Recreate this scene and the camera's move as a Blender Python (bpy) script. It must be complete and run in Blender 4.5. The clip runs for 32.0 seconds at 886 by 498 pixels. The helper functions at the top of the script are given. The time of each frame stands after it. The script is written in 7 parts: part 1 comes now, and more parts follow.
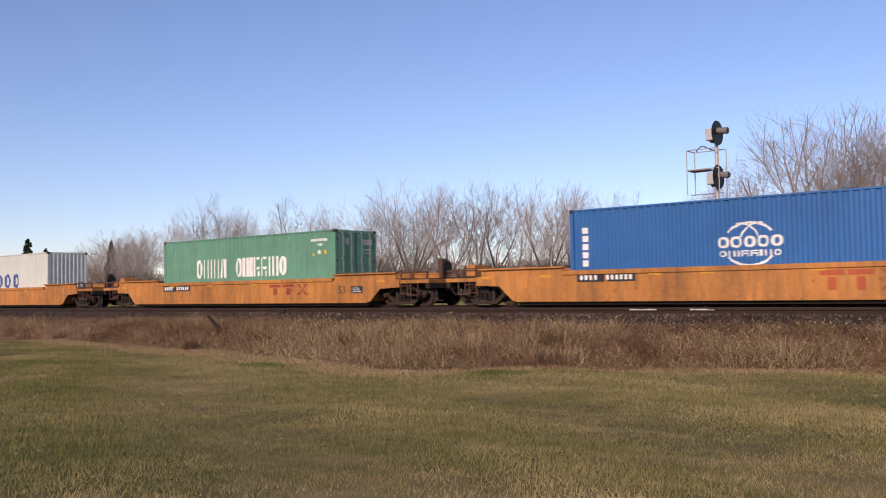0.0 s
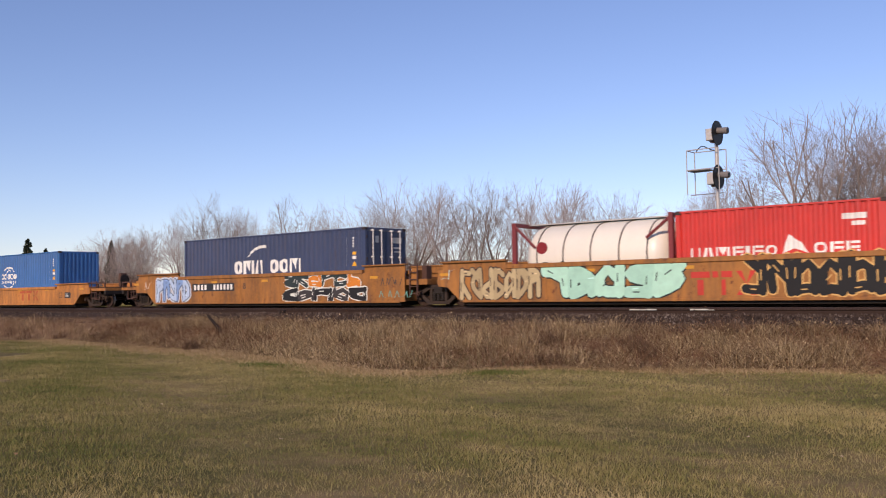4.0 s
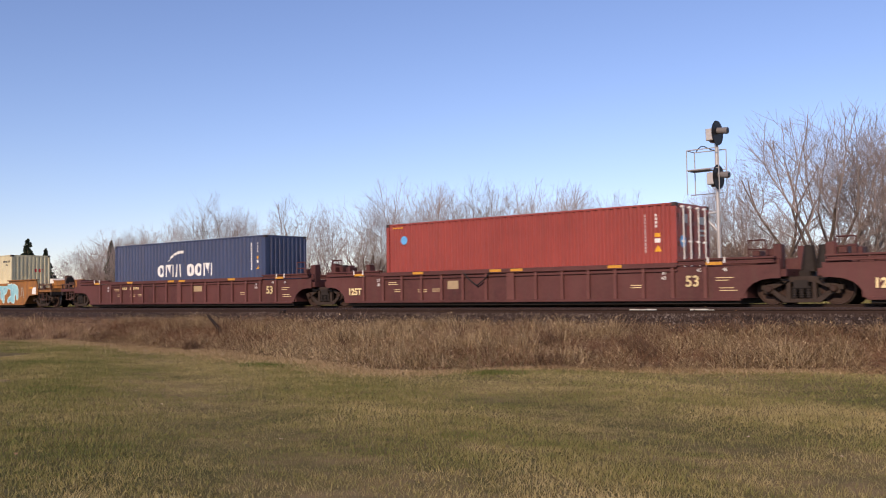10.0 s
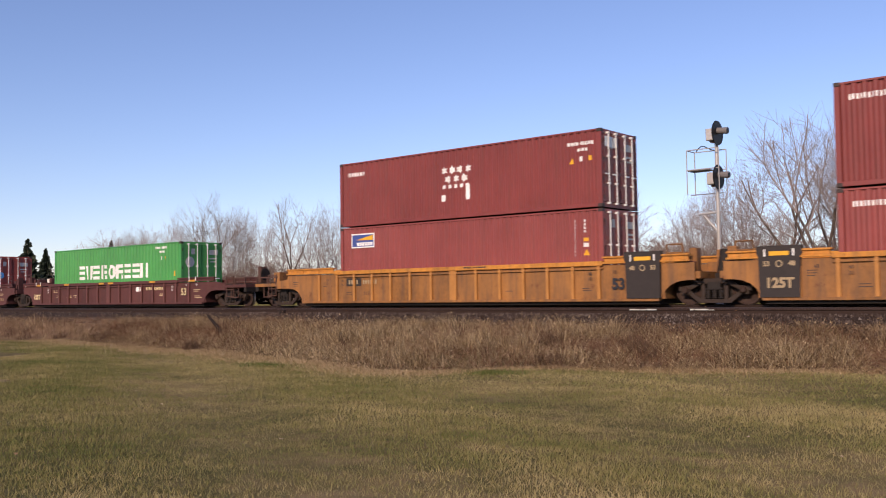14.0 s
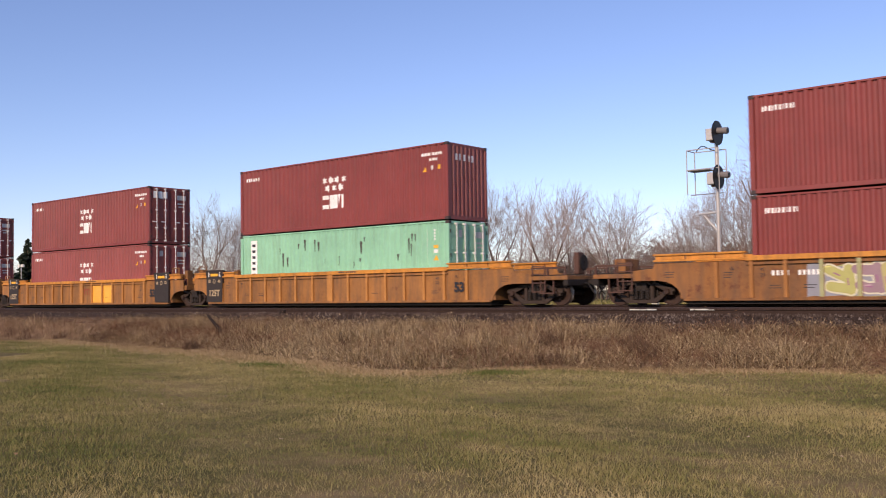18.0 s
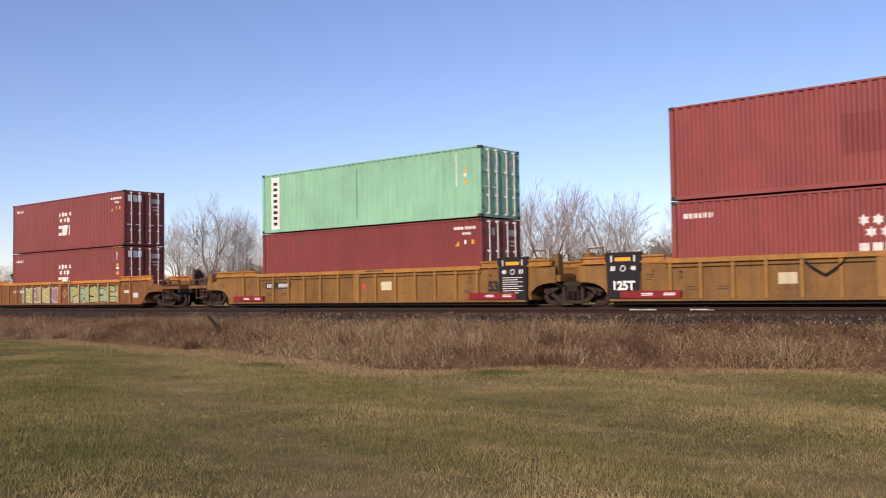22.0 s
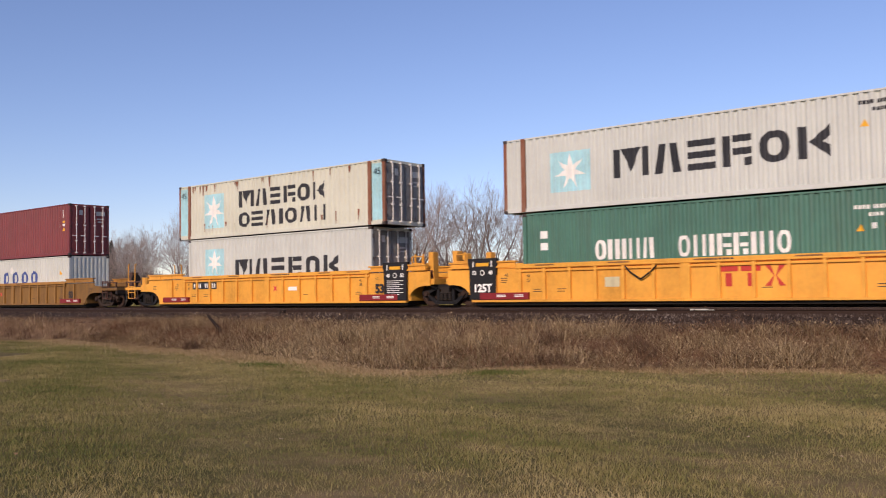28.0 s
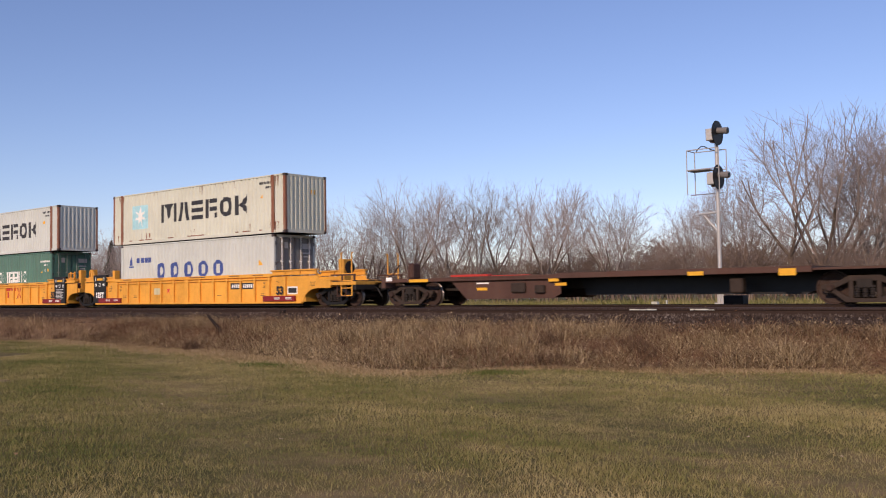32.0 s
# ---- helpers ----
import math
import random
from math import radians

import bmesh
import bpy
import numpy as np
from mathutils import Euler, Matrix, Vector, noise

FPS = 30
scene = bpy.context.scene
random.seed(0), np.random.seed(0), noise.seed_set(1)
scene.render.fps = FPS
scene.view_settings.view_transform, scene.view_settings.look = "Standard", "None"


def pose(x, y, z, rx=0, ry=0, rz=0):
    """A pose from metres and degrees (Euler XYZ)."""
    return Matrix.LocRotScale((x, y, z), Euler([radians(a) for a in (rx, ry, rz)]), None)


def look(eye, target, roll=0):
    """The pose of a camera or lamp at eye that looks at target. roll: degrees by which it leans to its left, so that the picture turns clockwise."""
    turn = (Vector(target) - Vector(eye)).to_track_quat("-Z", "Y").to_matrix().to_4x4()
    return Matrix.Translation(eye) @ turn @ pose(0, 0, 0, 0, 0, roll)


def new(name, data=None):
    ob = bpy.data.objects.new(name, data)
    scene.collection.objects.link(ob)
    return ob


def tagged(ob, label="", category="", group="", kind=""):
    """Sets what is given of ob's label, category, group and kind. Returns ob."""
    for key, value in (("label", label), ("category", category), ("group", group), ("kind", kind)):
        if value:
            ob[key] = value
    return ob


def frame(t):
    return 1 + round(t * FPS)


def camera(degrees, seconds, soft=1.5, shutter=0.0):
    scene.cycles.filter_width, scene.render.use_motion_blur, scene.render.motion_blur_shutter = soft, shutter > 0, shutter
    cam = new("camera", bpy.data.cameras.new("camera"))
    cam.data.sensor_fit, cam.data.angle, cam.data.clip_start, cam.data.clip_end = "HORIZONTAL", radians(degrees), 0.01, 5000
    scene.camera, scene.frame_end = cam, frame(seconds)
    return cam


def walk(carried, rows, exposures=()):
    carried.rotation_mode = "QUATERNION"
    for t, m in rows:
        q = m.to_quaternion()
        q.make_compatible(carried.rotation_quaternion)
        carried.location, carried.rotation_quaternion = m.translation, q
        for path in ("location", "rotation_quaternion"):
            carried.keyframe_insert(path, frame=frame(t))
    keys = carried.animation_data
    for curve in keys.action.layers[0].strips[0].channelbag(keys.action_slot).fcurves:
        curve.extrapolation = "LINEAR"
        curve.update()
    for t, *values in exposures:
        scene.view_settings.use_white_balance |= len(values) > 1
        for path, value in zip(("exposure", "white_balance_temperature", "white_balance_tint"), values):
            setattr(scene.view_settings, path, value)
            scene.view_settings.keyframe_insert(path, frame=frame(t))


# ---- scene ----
# ---- camera: it stands still on the lawn ----
SECONDS = 32.0
cam = camera(51.2, SECONDS, soft=1.05, shutter=0.18)
EYE = Vector((0.0, -27.606, 0.5))
YAW, PITCH = radians(39.62), radians(2.689)
AIM = Vector((-math.sin(YAW) * math.cos(PITCH), math.cos(YAW) * math.cos(PITCH), math.sin(PITCH)))
STAND = look(EYE, EYE + 10 * AIM, -0.87)
EXPOSURE = [(0.0, -0.03), (4.0, -0.06), (6.0, -0.20), (8.5, -0.10), (10.0, 0.0), (12.0, -0.10), (13.0, -0.06), (14.0, 0.04), (17.0, 0.10), (19.0, 0.12), (22.0, 0.06), (25.3, 0.10), (28.0, -0.12), (29.5, -0.20), (32.0, -0.16)]
walk(cam, [(0.0, STAND), (SECONDS, STAND)], exposures=[(t, e, 6600, 32) for t, e in EXPOSURE])

# ---- world and sun ----
SUN_AZ, SUN_EL = math.atan2(0.20, -1.0), radians(25)     # towards the sun, seen from above
SUN_DIR = Vector((math.sin(SUN_AZ) * math.cos(SUN_EL), math.cos(SUN_AZ) * math.cos(SUN_EL), math.sin(SUN_EL)))
world = bpy.data.worlds.new("world")
scene.world = world
world.use_nodes = True
_wn = world.node_tree
_sky = _wn.nodes.new("ShaderNodeTexSky")
_sky.sky_type = "NISHITA"
_sky.sun_disc = False
_sky.sun_elevation, _sky.sun_rotation = SUN_EL, SUN_AZ
_sky.altitude, _sky.air_density, _sky.dust_density, _sky.ozone_density = 200, 1.0, 0.08, 4.0
_wn.links.new(_sky.outputs[0], _wn.nodes["Background"].inputs[0])
_wn.nodes["Background"].inputs[1].default_value = 0.134
_sun = bpy.data.lights.new("sun", "SUN")
_sun.energy, _sun.angle, _sun.color = 3.5, radians(0.53), (1.0, 0.84, 0.59)
sun = new("sun", _sun)
sun.matrix_world = look(SUN_DIR * 100, (0, 0, 0))


# ---- materials ----
def nodes_of(name):
    m = bpy.data.materials.new(name)
    m.use_nodes = True
    t = m.node_tree
    return m, t, t.nodes["Principled BSDF"]


def add_noise(t, vec, scale, detail=4.0, rough=0.55):
    n = t.nodes.new("ShaderNodeTexNoise")
    n.inputs["Scale"].default_value, n.inputs["Detail"].default_value, n.inputs["Roughness"].default_value = scale, detail, rough
    if vec is not None:
        t.links.new(vec, n.inputs["Vector"])
    return n.outputs["Fac"]


def ramp(t, fac, stops):
    r = t.nodes.new("ShaderNodeValToRGB")
    el = r.color_ramp.elements
    while len(el) < len(stops):
        el.new(0.5)
    for e, (p, c) in zip(el, stops):
        e.position, e.color = p, (*c, 1) if len(c) == 3 else c
    t.links.new(fac, r.inputs[0])
    return r.outputs[0]


def mix(t, fac, a, b, mode="MIX"):
    n = t.nodes.new("ShaderNodeMix")
    n.data_type, n.blend_type = "RGBA", mode
    for sock, v in ((n.inputs[0], fac), (n.inputs[6], a), (n.inputs[7], b)):
        if isinstance(v, (int, float)):
            sock.default_value = v
        elif isinstance(v, tuple):
            sock.default_value = (*v, 1)
        else:
            t.links.new(v, sock)
    return n.outputs[2]


def mapped(t, scale=(1, 1, 1), source="Object", shift=True):
    tc = t.nodes.new("ShaderNodeTexCoord")
    mp = t.nodes.new("ShaderNodeMapping")
    mp.inputs["Scale"].default_value = scale
    out = tc.outputs[source]
    if shift:
        oi = t.nodes.new("ShaderNodeObjectInfo")
        ad = t.nodes.new("ShaderNodeVectorMath")
        sc = t.nodes.new("ShaderNodeMath")
        sc.operation, sc.inputs[1].default_value = "MULTIPLY", 37.0
        t.links.new(oi.outputs["Random"], sc.inputs[0])
        t.links.new(out, ad.inputs[0])
        t.links.new(sc.outputs[0], ad.inputs[1])
        out = ad.outputs[0]
    t.links.new(out, mp.inputs["Vector"])
    return mp.outputs[0]


def bump(t, bsdf, height, strength=0.2, dist=0.01):
    b = t.nodes.new("ShaderNodeBump")
    b.inputs["Strength"].default_value, b.inputs["Distance"].default_value = strength, dist
    t.links.new(height, b.inputs["Height"])
    t.links.new(b.outputs[0], bsdf.inputs["Normal"])


def k(c, f):
    return tuple(min(1.0, v * f) for v in c)


def painted(name, col, wear=0.3, rust=0.2, rough=0.5, dirt=(0.10, 0.065, 0.045), shift=False, fade=1.0, gloss=0.3):
    """Weathered paint on steel: fading, vertical run-off, grime and rust spots."""
    m, t, b = nodes_of(name)
    v = mapped(t, (1, 1, 1), shift=shift)
    run = mapped(t, (3.1, 3.1, 0.40), shift=shift)
    big = add_noise(t, v, 0.55, 5)
    fine = add_noise(t, v, 9.0, 6, 0.65)
    streak = add_noise(t, run, 1.3, 5, 0.6)
    c = mix(t, ramp(t, big, [(0.3, (0, 0, 0)), (0.7, (1, 1, 1))]), k(col, 1 - 0.28 * fade), k(col, 1 + 0.22 * fade))
    c = mix(t, ramp(t, fine, [(0.35, (0, 0, 0)), (0.75, (1, 1, 1))]), c, mix(t, 0.35 * fade, c, k(col, 1.5)))
    dirty = ramp(t, streak, [(0.50 - 0.12 * wear, (0, 0, 0)), (0.80, (min(1, wear * 1.0),) * 3)])
    c = mix(t, dirty, c, dirt)
    spots = add_noise(t, v, 2.6, 9, 0.75)
    rs = ramp(t, spots, [(0.66 - 0.14 * rust, (0, 0, 0)), (0.72 - 0.10 * rust, (1, 1, 1))])
    n = t.nodes.new("ShaderNodeMath")
    n.operation, n.inputs[1].default_value = "MULTIPLY", min(1, rust * 1.6)
    t.links.new(rs, n.inputs[0])
    c = mix(t, n.outputs[0], c, (0.13, 0.045, 0.02))
    t.links.new(c, b.inputs["Base Color"])
    b.inputs["Roughness"].default_value = rough
    b.inputs["Specular IOR Level"].default_value = gloss
    bump(t, b, fine, 0.12, 0.004)
    return m


def plain(name, col, rough=0.6, metal=0.0, var=0.25, scale=6.0):
    m, t, b = nodes_of(name)
    v = mapped(t, (1, 1, 1))
    n = add_noise(t, v, scale, 6, 0.6)
    t.links.new(mix(t, n, k(col, 1 - var), k(col, 1 + var)), b.inputs["Base Color"])
    b.inputs["Roughness"].default_value, b.inputs["Metallic"].default_value = rough, metal
    b.inputs["Specular IOR Level"].default_value = 0.3
    bump(t, b, n, 0.15, 0.004)
    return m


M = {}
M["orange"] = painted("faded_orange_paint", (0.45, 0.185, 0.044), 0.7, 0.45, 0.55, fade=1.5)
M["rustorange"] = painted("grimy_rust_orange_paint", (0.33, 0.140, 0.034), 0.8, 0.6, 0.6, fade=1.5)
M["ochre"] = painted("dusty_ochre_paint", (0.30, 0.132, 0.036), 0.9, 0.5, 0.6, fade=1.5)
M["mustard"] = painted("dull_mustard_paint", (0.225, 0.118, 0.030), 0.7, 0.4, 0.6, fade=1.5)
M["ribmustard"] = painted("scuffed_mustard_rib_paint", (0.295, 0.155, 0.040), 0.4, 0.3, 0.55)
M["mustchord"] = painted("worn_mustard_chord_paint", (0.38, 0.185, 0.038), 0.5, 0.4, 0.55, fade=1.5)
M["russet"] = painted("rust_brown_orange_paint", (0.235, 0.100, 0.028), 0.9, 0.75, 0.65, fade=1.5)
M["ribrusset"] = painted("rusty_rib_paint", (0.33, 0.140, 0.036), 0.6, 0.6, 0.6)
M["yellow"] = painted("fresh_yellow_paint", (0.78, 0.36, 0.05), 0.15, 0.05, 0.45)
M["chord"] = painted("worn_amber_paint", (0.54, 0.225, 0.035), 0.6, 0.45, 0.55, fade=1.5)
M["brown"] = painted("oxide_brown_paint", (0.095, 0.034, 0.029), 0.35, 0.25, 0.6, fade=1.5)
# Lighter than the brown wall: the shading round the ribs, put into colour.
M["ribbrown"] = painted("scuffed_lit_brown_rib_paint", (0.135, 0.052, 0.042), 0.3, 0.25, 0.55)
M["flatbrown"] = painted("rusty_brown_paint", (0.085, 0.042, 0.030), 0.5, 0.5, 0.7)
M["zred"] = painted("faded_maroon_paint", (0.230, 0.047, 0.038), 0.25, 0.15, 0.42, fade=0.6, gloss=0.42)
M["red2"] = painted("brick_red_paint", (0.285, 0.067, 0.056), 0.25, 0.12, 0.42, fade=0.6, gloss=0.42)
M["warmred"] = painted("warm_red_paint", (0.31, 0.058, 0.042), 0.2, 0.08, 0.42, fade=0.6, gloss=0.42)
M["darkred"] = painted("dark_maroon_paint", (0.210, 0.037, 0.038), 0.25, 0.15, 0.42, fade=0.6, gloss=0.42)
M["hred"] = painted("bright_red_paint", (0.62, 0.045, 0.030), 0.12, 0.05, 0.42, fade=0.6, gloss=0.6)
M["blue"] = painted("clean_blue_paint", (0.020, 0.130, 0.36), 0.12, 0.05, 0.42, fade=0.6, gloss=0.6)
M["navy"] = painted("navy_blue_paint", (0.036, 0.055, 0.120), 0.25, 0.08, 0.42, fade=0.6, gloss=0.6)
M["sea"] = painted("sea_green_paint", (0.105, 0.30, 0.195), 0.3, 0.12, 0.42, fade=0.6, gloss=0.6)
M["mint"] = painted("pale_green_paint", (0.25, 0.55, 0.35), 0.25, 0.18, 0.42, fade=0.6, gloss=0.6)
M["deepsea"] = painted("deep_green_paint", (0.066, 0.19, 0.135), 0.3, 0.15, 0.42, fade=0.6, gloss=0.6)
M["grass_green"] = painted("grass_green_paint", (0.040, 0.31, 0.060), 0.15, 0.05, 0.42, fade=0.6, gloss=0.6)
M["cream"] = painted("cream_paint", (0.63, 0.580, 0.355), 0.3, 0.15, 0.42, fade=0.6, gloss=0.6)
M["white"] = painted("chalky_white_paint", (0.575, 0.612, 0.560), 0.07, 0.05, 0.5, (0.36, 0.29, 0.20), fade=0.3)
M["rustwhite"] = painted("rust_streaked_white_paint", (0.615, 0.635, 0.520), 0.14, 0.16, 0.5, (0.45, 0.34, 0.22), fade=0.3)
M["tankwhite"] = painted("clean_white_paint", (0.80, 0.76, 0.64), 0.06, 0.02, 0.35, (0.4, 0.33, 0.25), fade=0.2, gloss=0.5)
M["rustpost"] = painted("rusted_post_paint", (0.23, 0.085, 0.045), 0.6, 0.7, 0.75, (0.42, 0.33, 0.24))
# Grimy door paint, darkened to stand for shade on the pale boxes' doors.
M["shadedoor"] = painted("grimy_shaded_door_paint", (0.24, 0.24, 0.23), 0.6, 0.5, 0.55)
M["skyblue"] = painted("pale_sky_blue_paint", (0.36, 0.66, 0.72), 0.25, 0.15, 0.5, (0.45, 0.4, 0.3))
M["letter"] = painted("white_lettering", (0.84, 0.85, 0.77), 0.06, 0.03, 0.5, (0.45, 0.38, 0.3))
M["cream_letter"] = painted("cream_lettering", (0.72, 0.58, 0.30), 0.2, 0.05, 0.5)
M["black_letter"] = painted("charcoal_lettering", (0.030, 0.032, 0.036), 0.1, 0.0, 0.5, (0.12, 0.1, 0.09))
M["blue_letter"] = painted("blue_lettering", (0.05, 0.09, 0.28), 0.15, 0.0, 0.5)
M["red_letter"] = painted("red_lettering", (0.50, 0.045, 0.03), 0.25, 0.05, 0.5)
M["dull_red"] = painted("dull_faded_red_lettering", (0.27, 0.055, 0.025), 0.3, 0.1, 0.55)
M["faded_red"] = painted("washed_out_red_lettering", (0.40, 0.085, 0.03), 0.6, 0.2, 0.55)
M["pink_letter"] = painted("pinkish_red_lettering", (0.66, 0.06, 0.06), 0.1, 0.0, 0.5)
M["mark_yellow"] = plain("reflective_amber", (0.85, 0.42, 0.03), 0.4)
M["amber"] = plain("dusty_amber_reflector", (0.60, 0.29, 0.035), 0.45)
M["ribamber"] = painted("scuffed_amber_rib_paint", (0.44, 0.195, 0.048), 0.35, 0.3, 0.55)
M["deadwood"] = plain("dark_dead_wood", (0.024, 0.016, 0.012), 0.9)
M["mark_blue"] = plain("sticker_blue", (0.12, 0.42, 0.75), 0.4)
M["black"] = plain("black_paint", (0.018, 0.017, 0.017), 0.5)
M["signred"] = plain("dark_red_paint", (0.24, 0.022, 0.025), 0.5)
M["dark"] = plain("grimy_steel", (0.030, 0.024, 0.020), 0.75, 0.2, 0.4)
M["truck"] = plain("dusty_brown_cast_steel", (0.046, 0.032, 0.024), 0.8, 0.1, 0.45)
M["newtruck"] = plain("black_cast_steel", (0.016, 0.015, 0.015), 0.55, 0.2, 0.4)
M["tread"] = plain("polished_tread_steel", (0.30, 0.26, 0.23), 0.4, 0.8, 0.3)
M["wheel"] = plain("rusty_wheel_steel", (0.050, 0.029, 0.021), 0.7, 0.2, 0.4)
M["rod"] = plain("pale_galvanised_steel", (0.80, 0.79, 0.74), 0.45, 0.0, 0.2)
M["dullrod"] = plain("dull_painted_rod_steel", (0.20, 0.24, 0.21), 0.5, 0.0, 0.25)
M["gal"] = plain("weathered_galvanised_steel", (0.50, 0.49, 0.46), 0.55, 0.3, 0.2)
M["casting"] = plain("dark_corner_steel", (0.06, 0.045, 0.04), 0.6, 0.2, 0.4)
M["rail"] = plain("rusty_rail_steel", (0.040, 0.023, 0.016), 0.7, 0.3, 0.3)
M["railhead"] = plain("worn_rail_head", (0.20, 0.15, 0.12), 0.45, 0.7, 0.3)
M["tie"] = plain("weathered_oak_tie", (0.024, 0.017, 0.013), 0.9, 0, 0.5, 4)
M["hose"] = plain("black_rubber", (0.015, 0.014, 0.014), 0.6)
M["concrete"] = plain("aged_concrete", (0.36, 0.34, 0.31), 0.9, 0, 0.2)
M["bark"] = plain("grey_brown_bark", (0.25, 0.205, 0.17), 0.9, 0, 0.35, 3)
M["barkdark"] = plain("dark_bark", (0.15, 0.115, 0.09), 0.9, 0, 0.35, 3)
M["twig"] = plain("pale_twig_bark", (0.36, 0.30, 0.265), 0.9, 0, 0.3, 2)
M["brush"] = plain("russet_brush_twigs", (0.225, 0.165, 0.128), 0.9, 0, 0.35, 2)
M["needle"] = plain("dark_fir_needles", (0.045, 0.062, 0.036), 0.8, 0, 0.4, 3)
M["paper"] = plain("pale_plastic", (0.55, 0.56, 0.48), 0.5, 0, 0.15)
M["hood"] = plain("dull_grey_paint", (0.20, 0.19, 0.18), 0.6, 0.1, 0.25)
M["lens"] = plain("dark_signal_glass", (0.02, 0.02, 0.02), 0.15)
SPRAY = {}


def spray(col):
    if col not in SPRAY:
        SPRAY[col] = plain("spray_paint", col, 0.5, 0, 0.22, 3)
    return SPRAY[col]


def rocky(name, stops, scale):
    m, t, b = nodes_of(name)
    g = t.nodes.new("ShaderNodeNewGeometry")
    n = t.nodes.new("ShaderNodeMix")
    n.data_type = "FLOAT"
    big = add_noise(t, g.outputs["Position"], scale, 5)
    n.inputs[0].default_value = 0.6
    t.links.new(big, n.inputs[2])
    t.links.new(g.outputs["Random Per Island"], n.inputs[3])
    t.links.new(ramp(t, n.outputs[0], stops), b.inputs["Base Color"])
    b.inputs["Roughness"].default_value = 0.95
    b.inputs["Specular IOR Level"].default_value = 0.15
    return m


M["stone"] = rocky("crushed_ballast_stone", [(0.15, (0.022, 0.015, 0.012)), (0.5, (0.056, 0.039, 0.030)), (0.74, (0.105, 0.080, 0.064)), (0.97, (0.36, 0.32, 0.28))], 0.6)


def turf(name):
    """Lawn: olive green and straw patches at several scales, brighter towards +x; blades vary one by one."""
    m, t, b = nodes_of(name)
    g = t.nodes.new("ShaderNodeNewGeometry")
    mp = t.nodes.new("ShaderNodeMapping")
    mp.inputs["Scale"].default_value = (1.0, 1.5, 1.0)
    mp.inputs["Rotation"].default_value = (0, 0, radians(-30))
    t.links.new(g.outputs["Position"], mp.inputs["Vector"])
    a = add_noise(t, mp.outputs[0], 0.34, 4, 0.6)
    c = add_noise(t, mp.outputs[0], 1.9, 5, 0.65)
    f = mix(t, 0.38, a, c)
    # Shifts the colour ramp so the lawn brightens from x -15 to -3.
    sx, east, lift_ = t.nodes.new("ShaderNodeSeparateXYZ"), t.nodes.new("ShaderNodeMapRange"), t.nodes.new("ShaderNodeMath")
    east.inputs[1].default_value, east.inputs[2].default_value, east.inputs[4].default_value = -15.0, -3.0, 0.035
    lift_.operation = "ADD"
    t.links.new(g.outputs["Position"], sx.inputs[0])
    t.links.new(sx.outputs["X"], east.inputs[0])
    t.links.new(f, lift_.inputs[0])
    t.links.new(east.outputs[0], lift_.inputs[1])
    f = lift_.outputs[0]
    f = mix(t, 0.14, f, g.outputs["Random Per Island"])
    col = ramp(t, f, [(0.35, (0.098, 0.120, 0.032)), (0.47, (0.184, 0.180, 0.060)), (0.56, (0.288, 0.245, 0.100)), (0.68, (0.430, 0.345, 0.170))])
    t.links.new(col, b.inputs["Base Color"])
    b.inputs["Roughness"].default_value = 0.85
    b.inputs["Specular IOR Level"].default_value = 0.15
    return m


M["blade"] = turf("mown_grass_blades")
M["weed"] = rocky("dry_weed_stalks", [(0.24, (0.100, 0.064, 0.032)), (0.42, (0.235, 0.165, 0.086)), (0.58, (0.390, 0.290, 0.160)), (0.80, (0.580, 0.455, 0.275))], 0.7)
M["lush"] = rocky("lush_grass_blades", [(0.2, (0.075, 0.100, 0.026)), (0.8, (0.19, 0.20, 0.065))], 1.5)
M["leaf"] = rocky("dead_leaf", [(0.2, (0.22, 0.12, 0.06)), (0.8, (0.62, 0.52, 0.38))], 3.0)
M["deadweed"] = rocky("dark_dead_weed", [(0.2, (0.075, 0.045, 0.028)), (0.8, (0.22, 0.14, 0.085))], 1.0)
M["slate"] = plain("faded_black_paint", (0.038, 0.031, 0.027), 0.65)
M["faintletter"] = plain("faded_cream_lettering", (0.40, 0.30, 0.17), 0.6)
M["straw"] = rocky("cut_straw", [(0.20, (0.26, 0.175, 0.088)), (0.5, (0.40, 0.285, 0.152)), (0.85, (0.55, 0.42, 0.24))], 0.5)
M["weedred"] = rocky("russet_weed_stalks", [(0.24, (0.060, 0.028, 0.016)), (0.5, (0.165, 0.088, 0.050)), (0.82, (0.330, 0.205, 0.120))], 0.9)


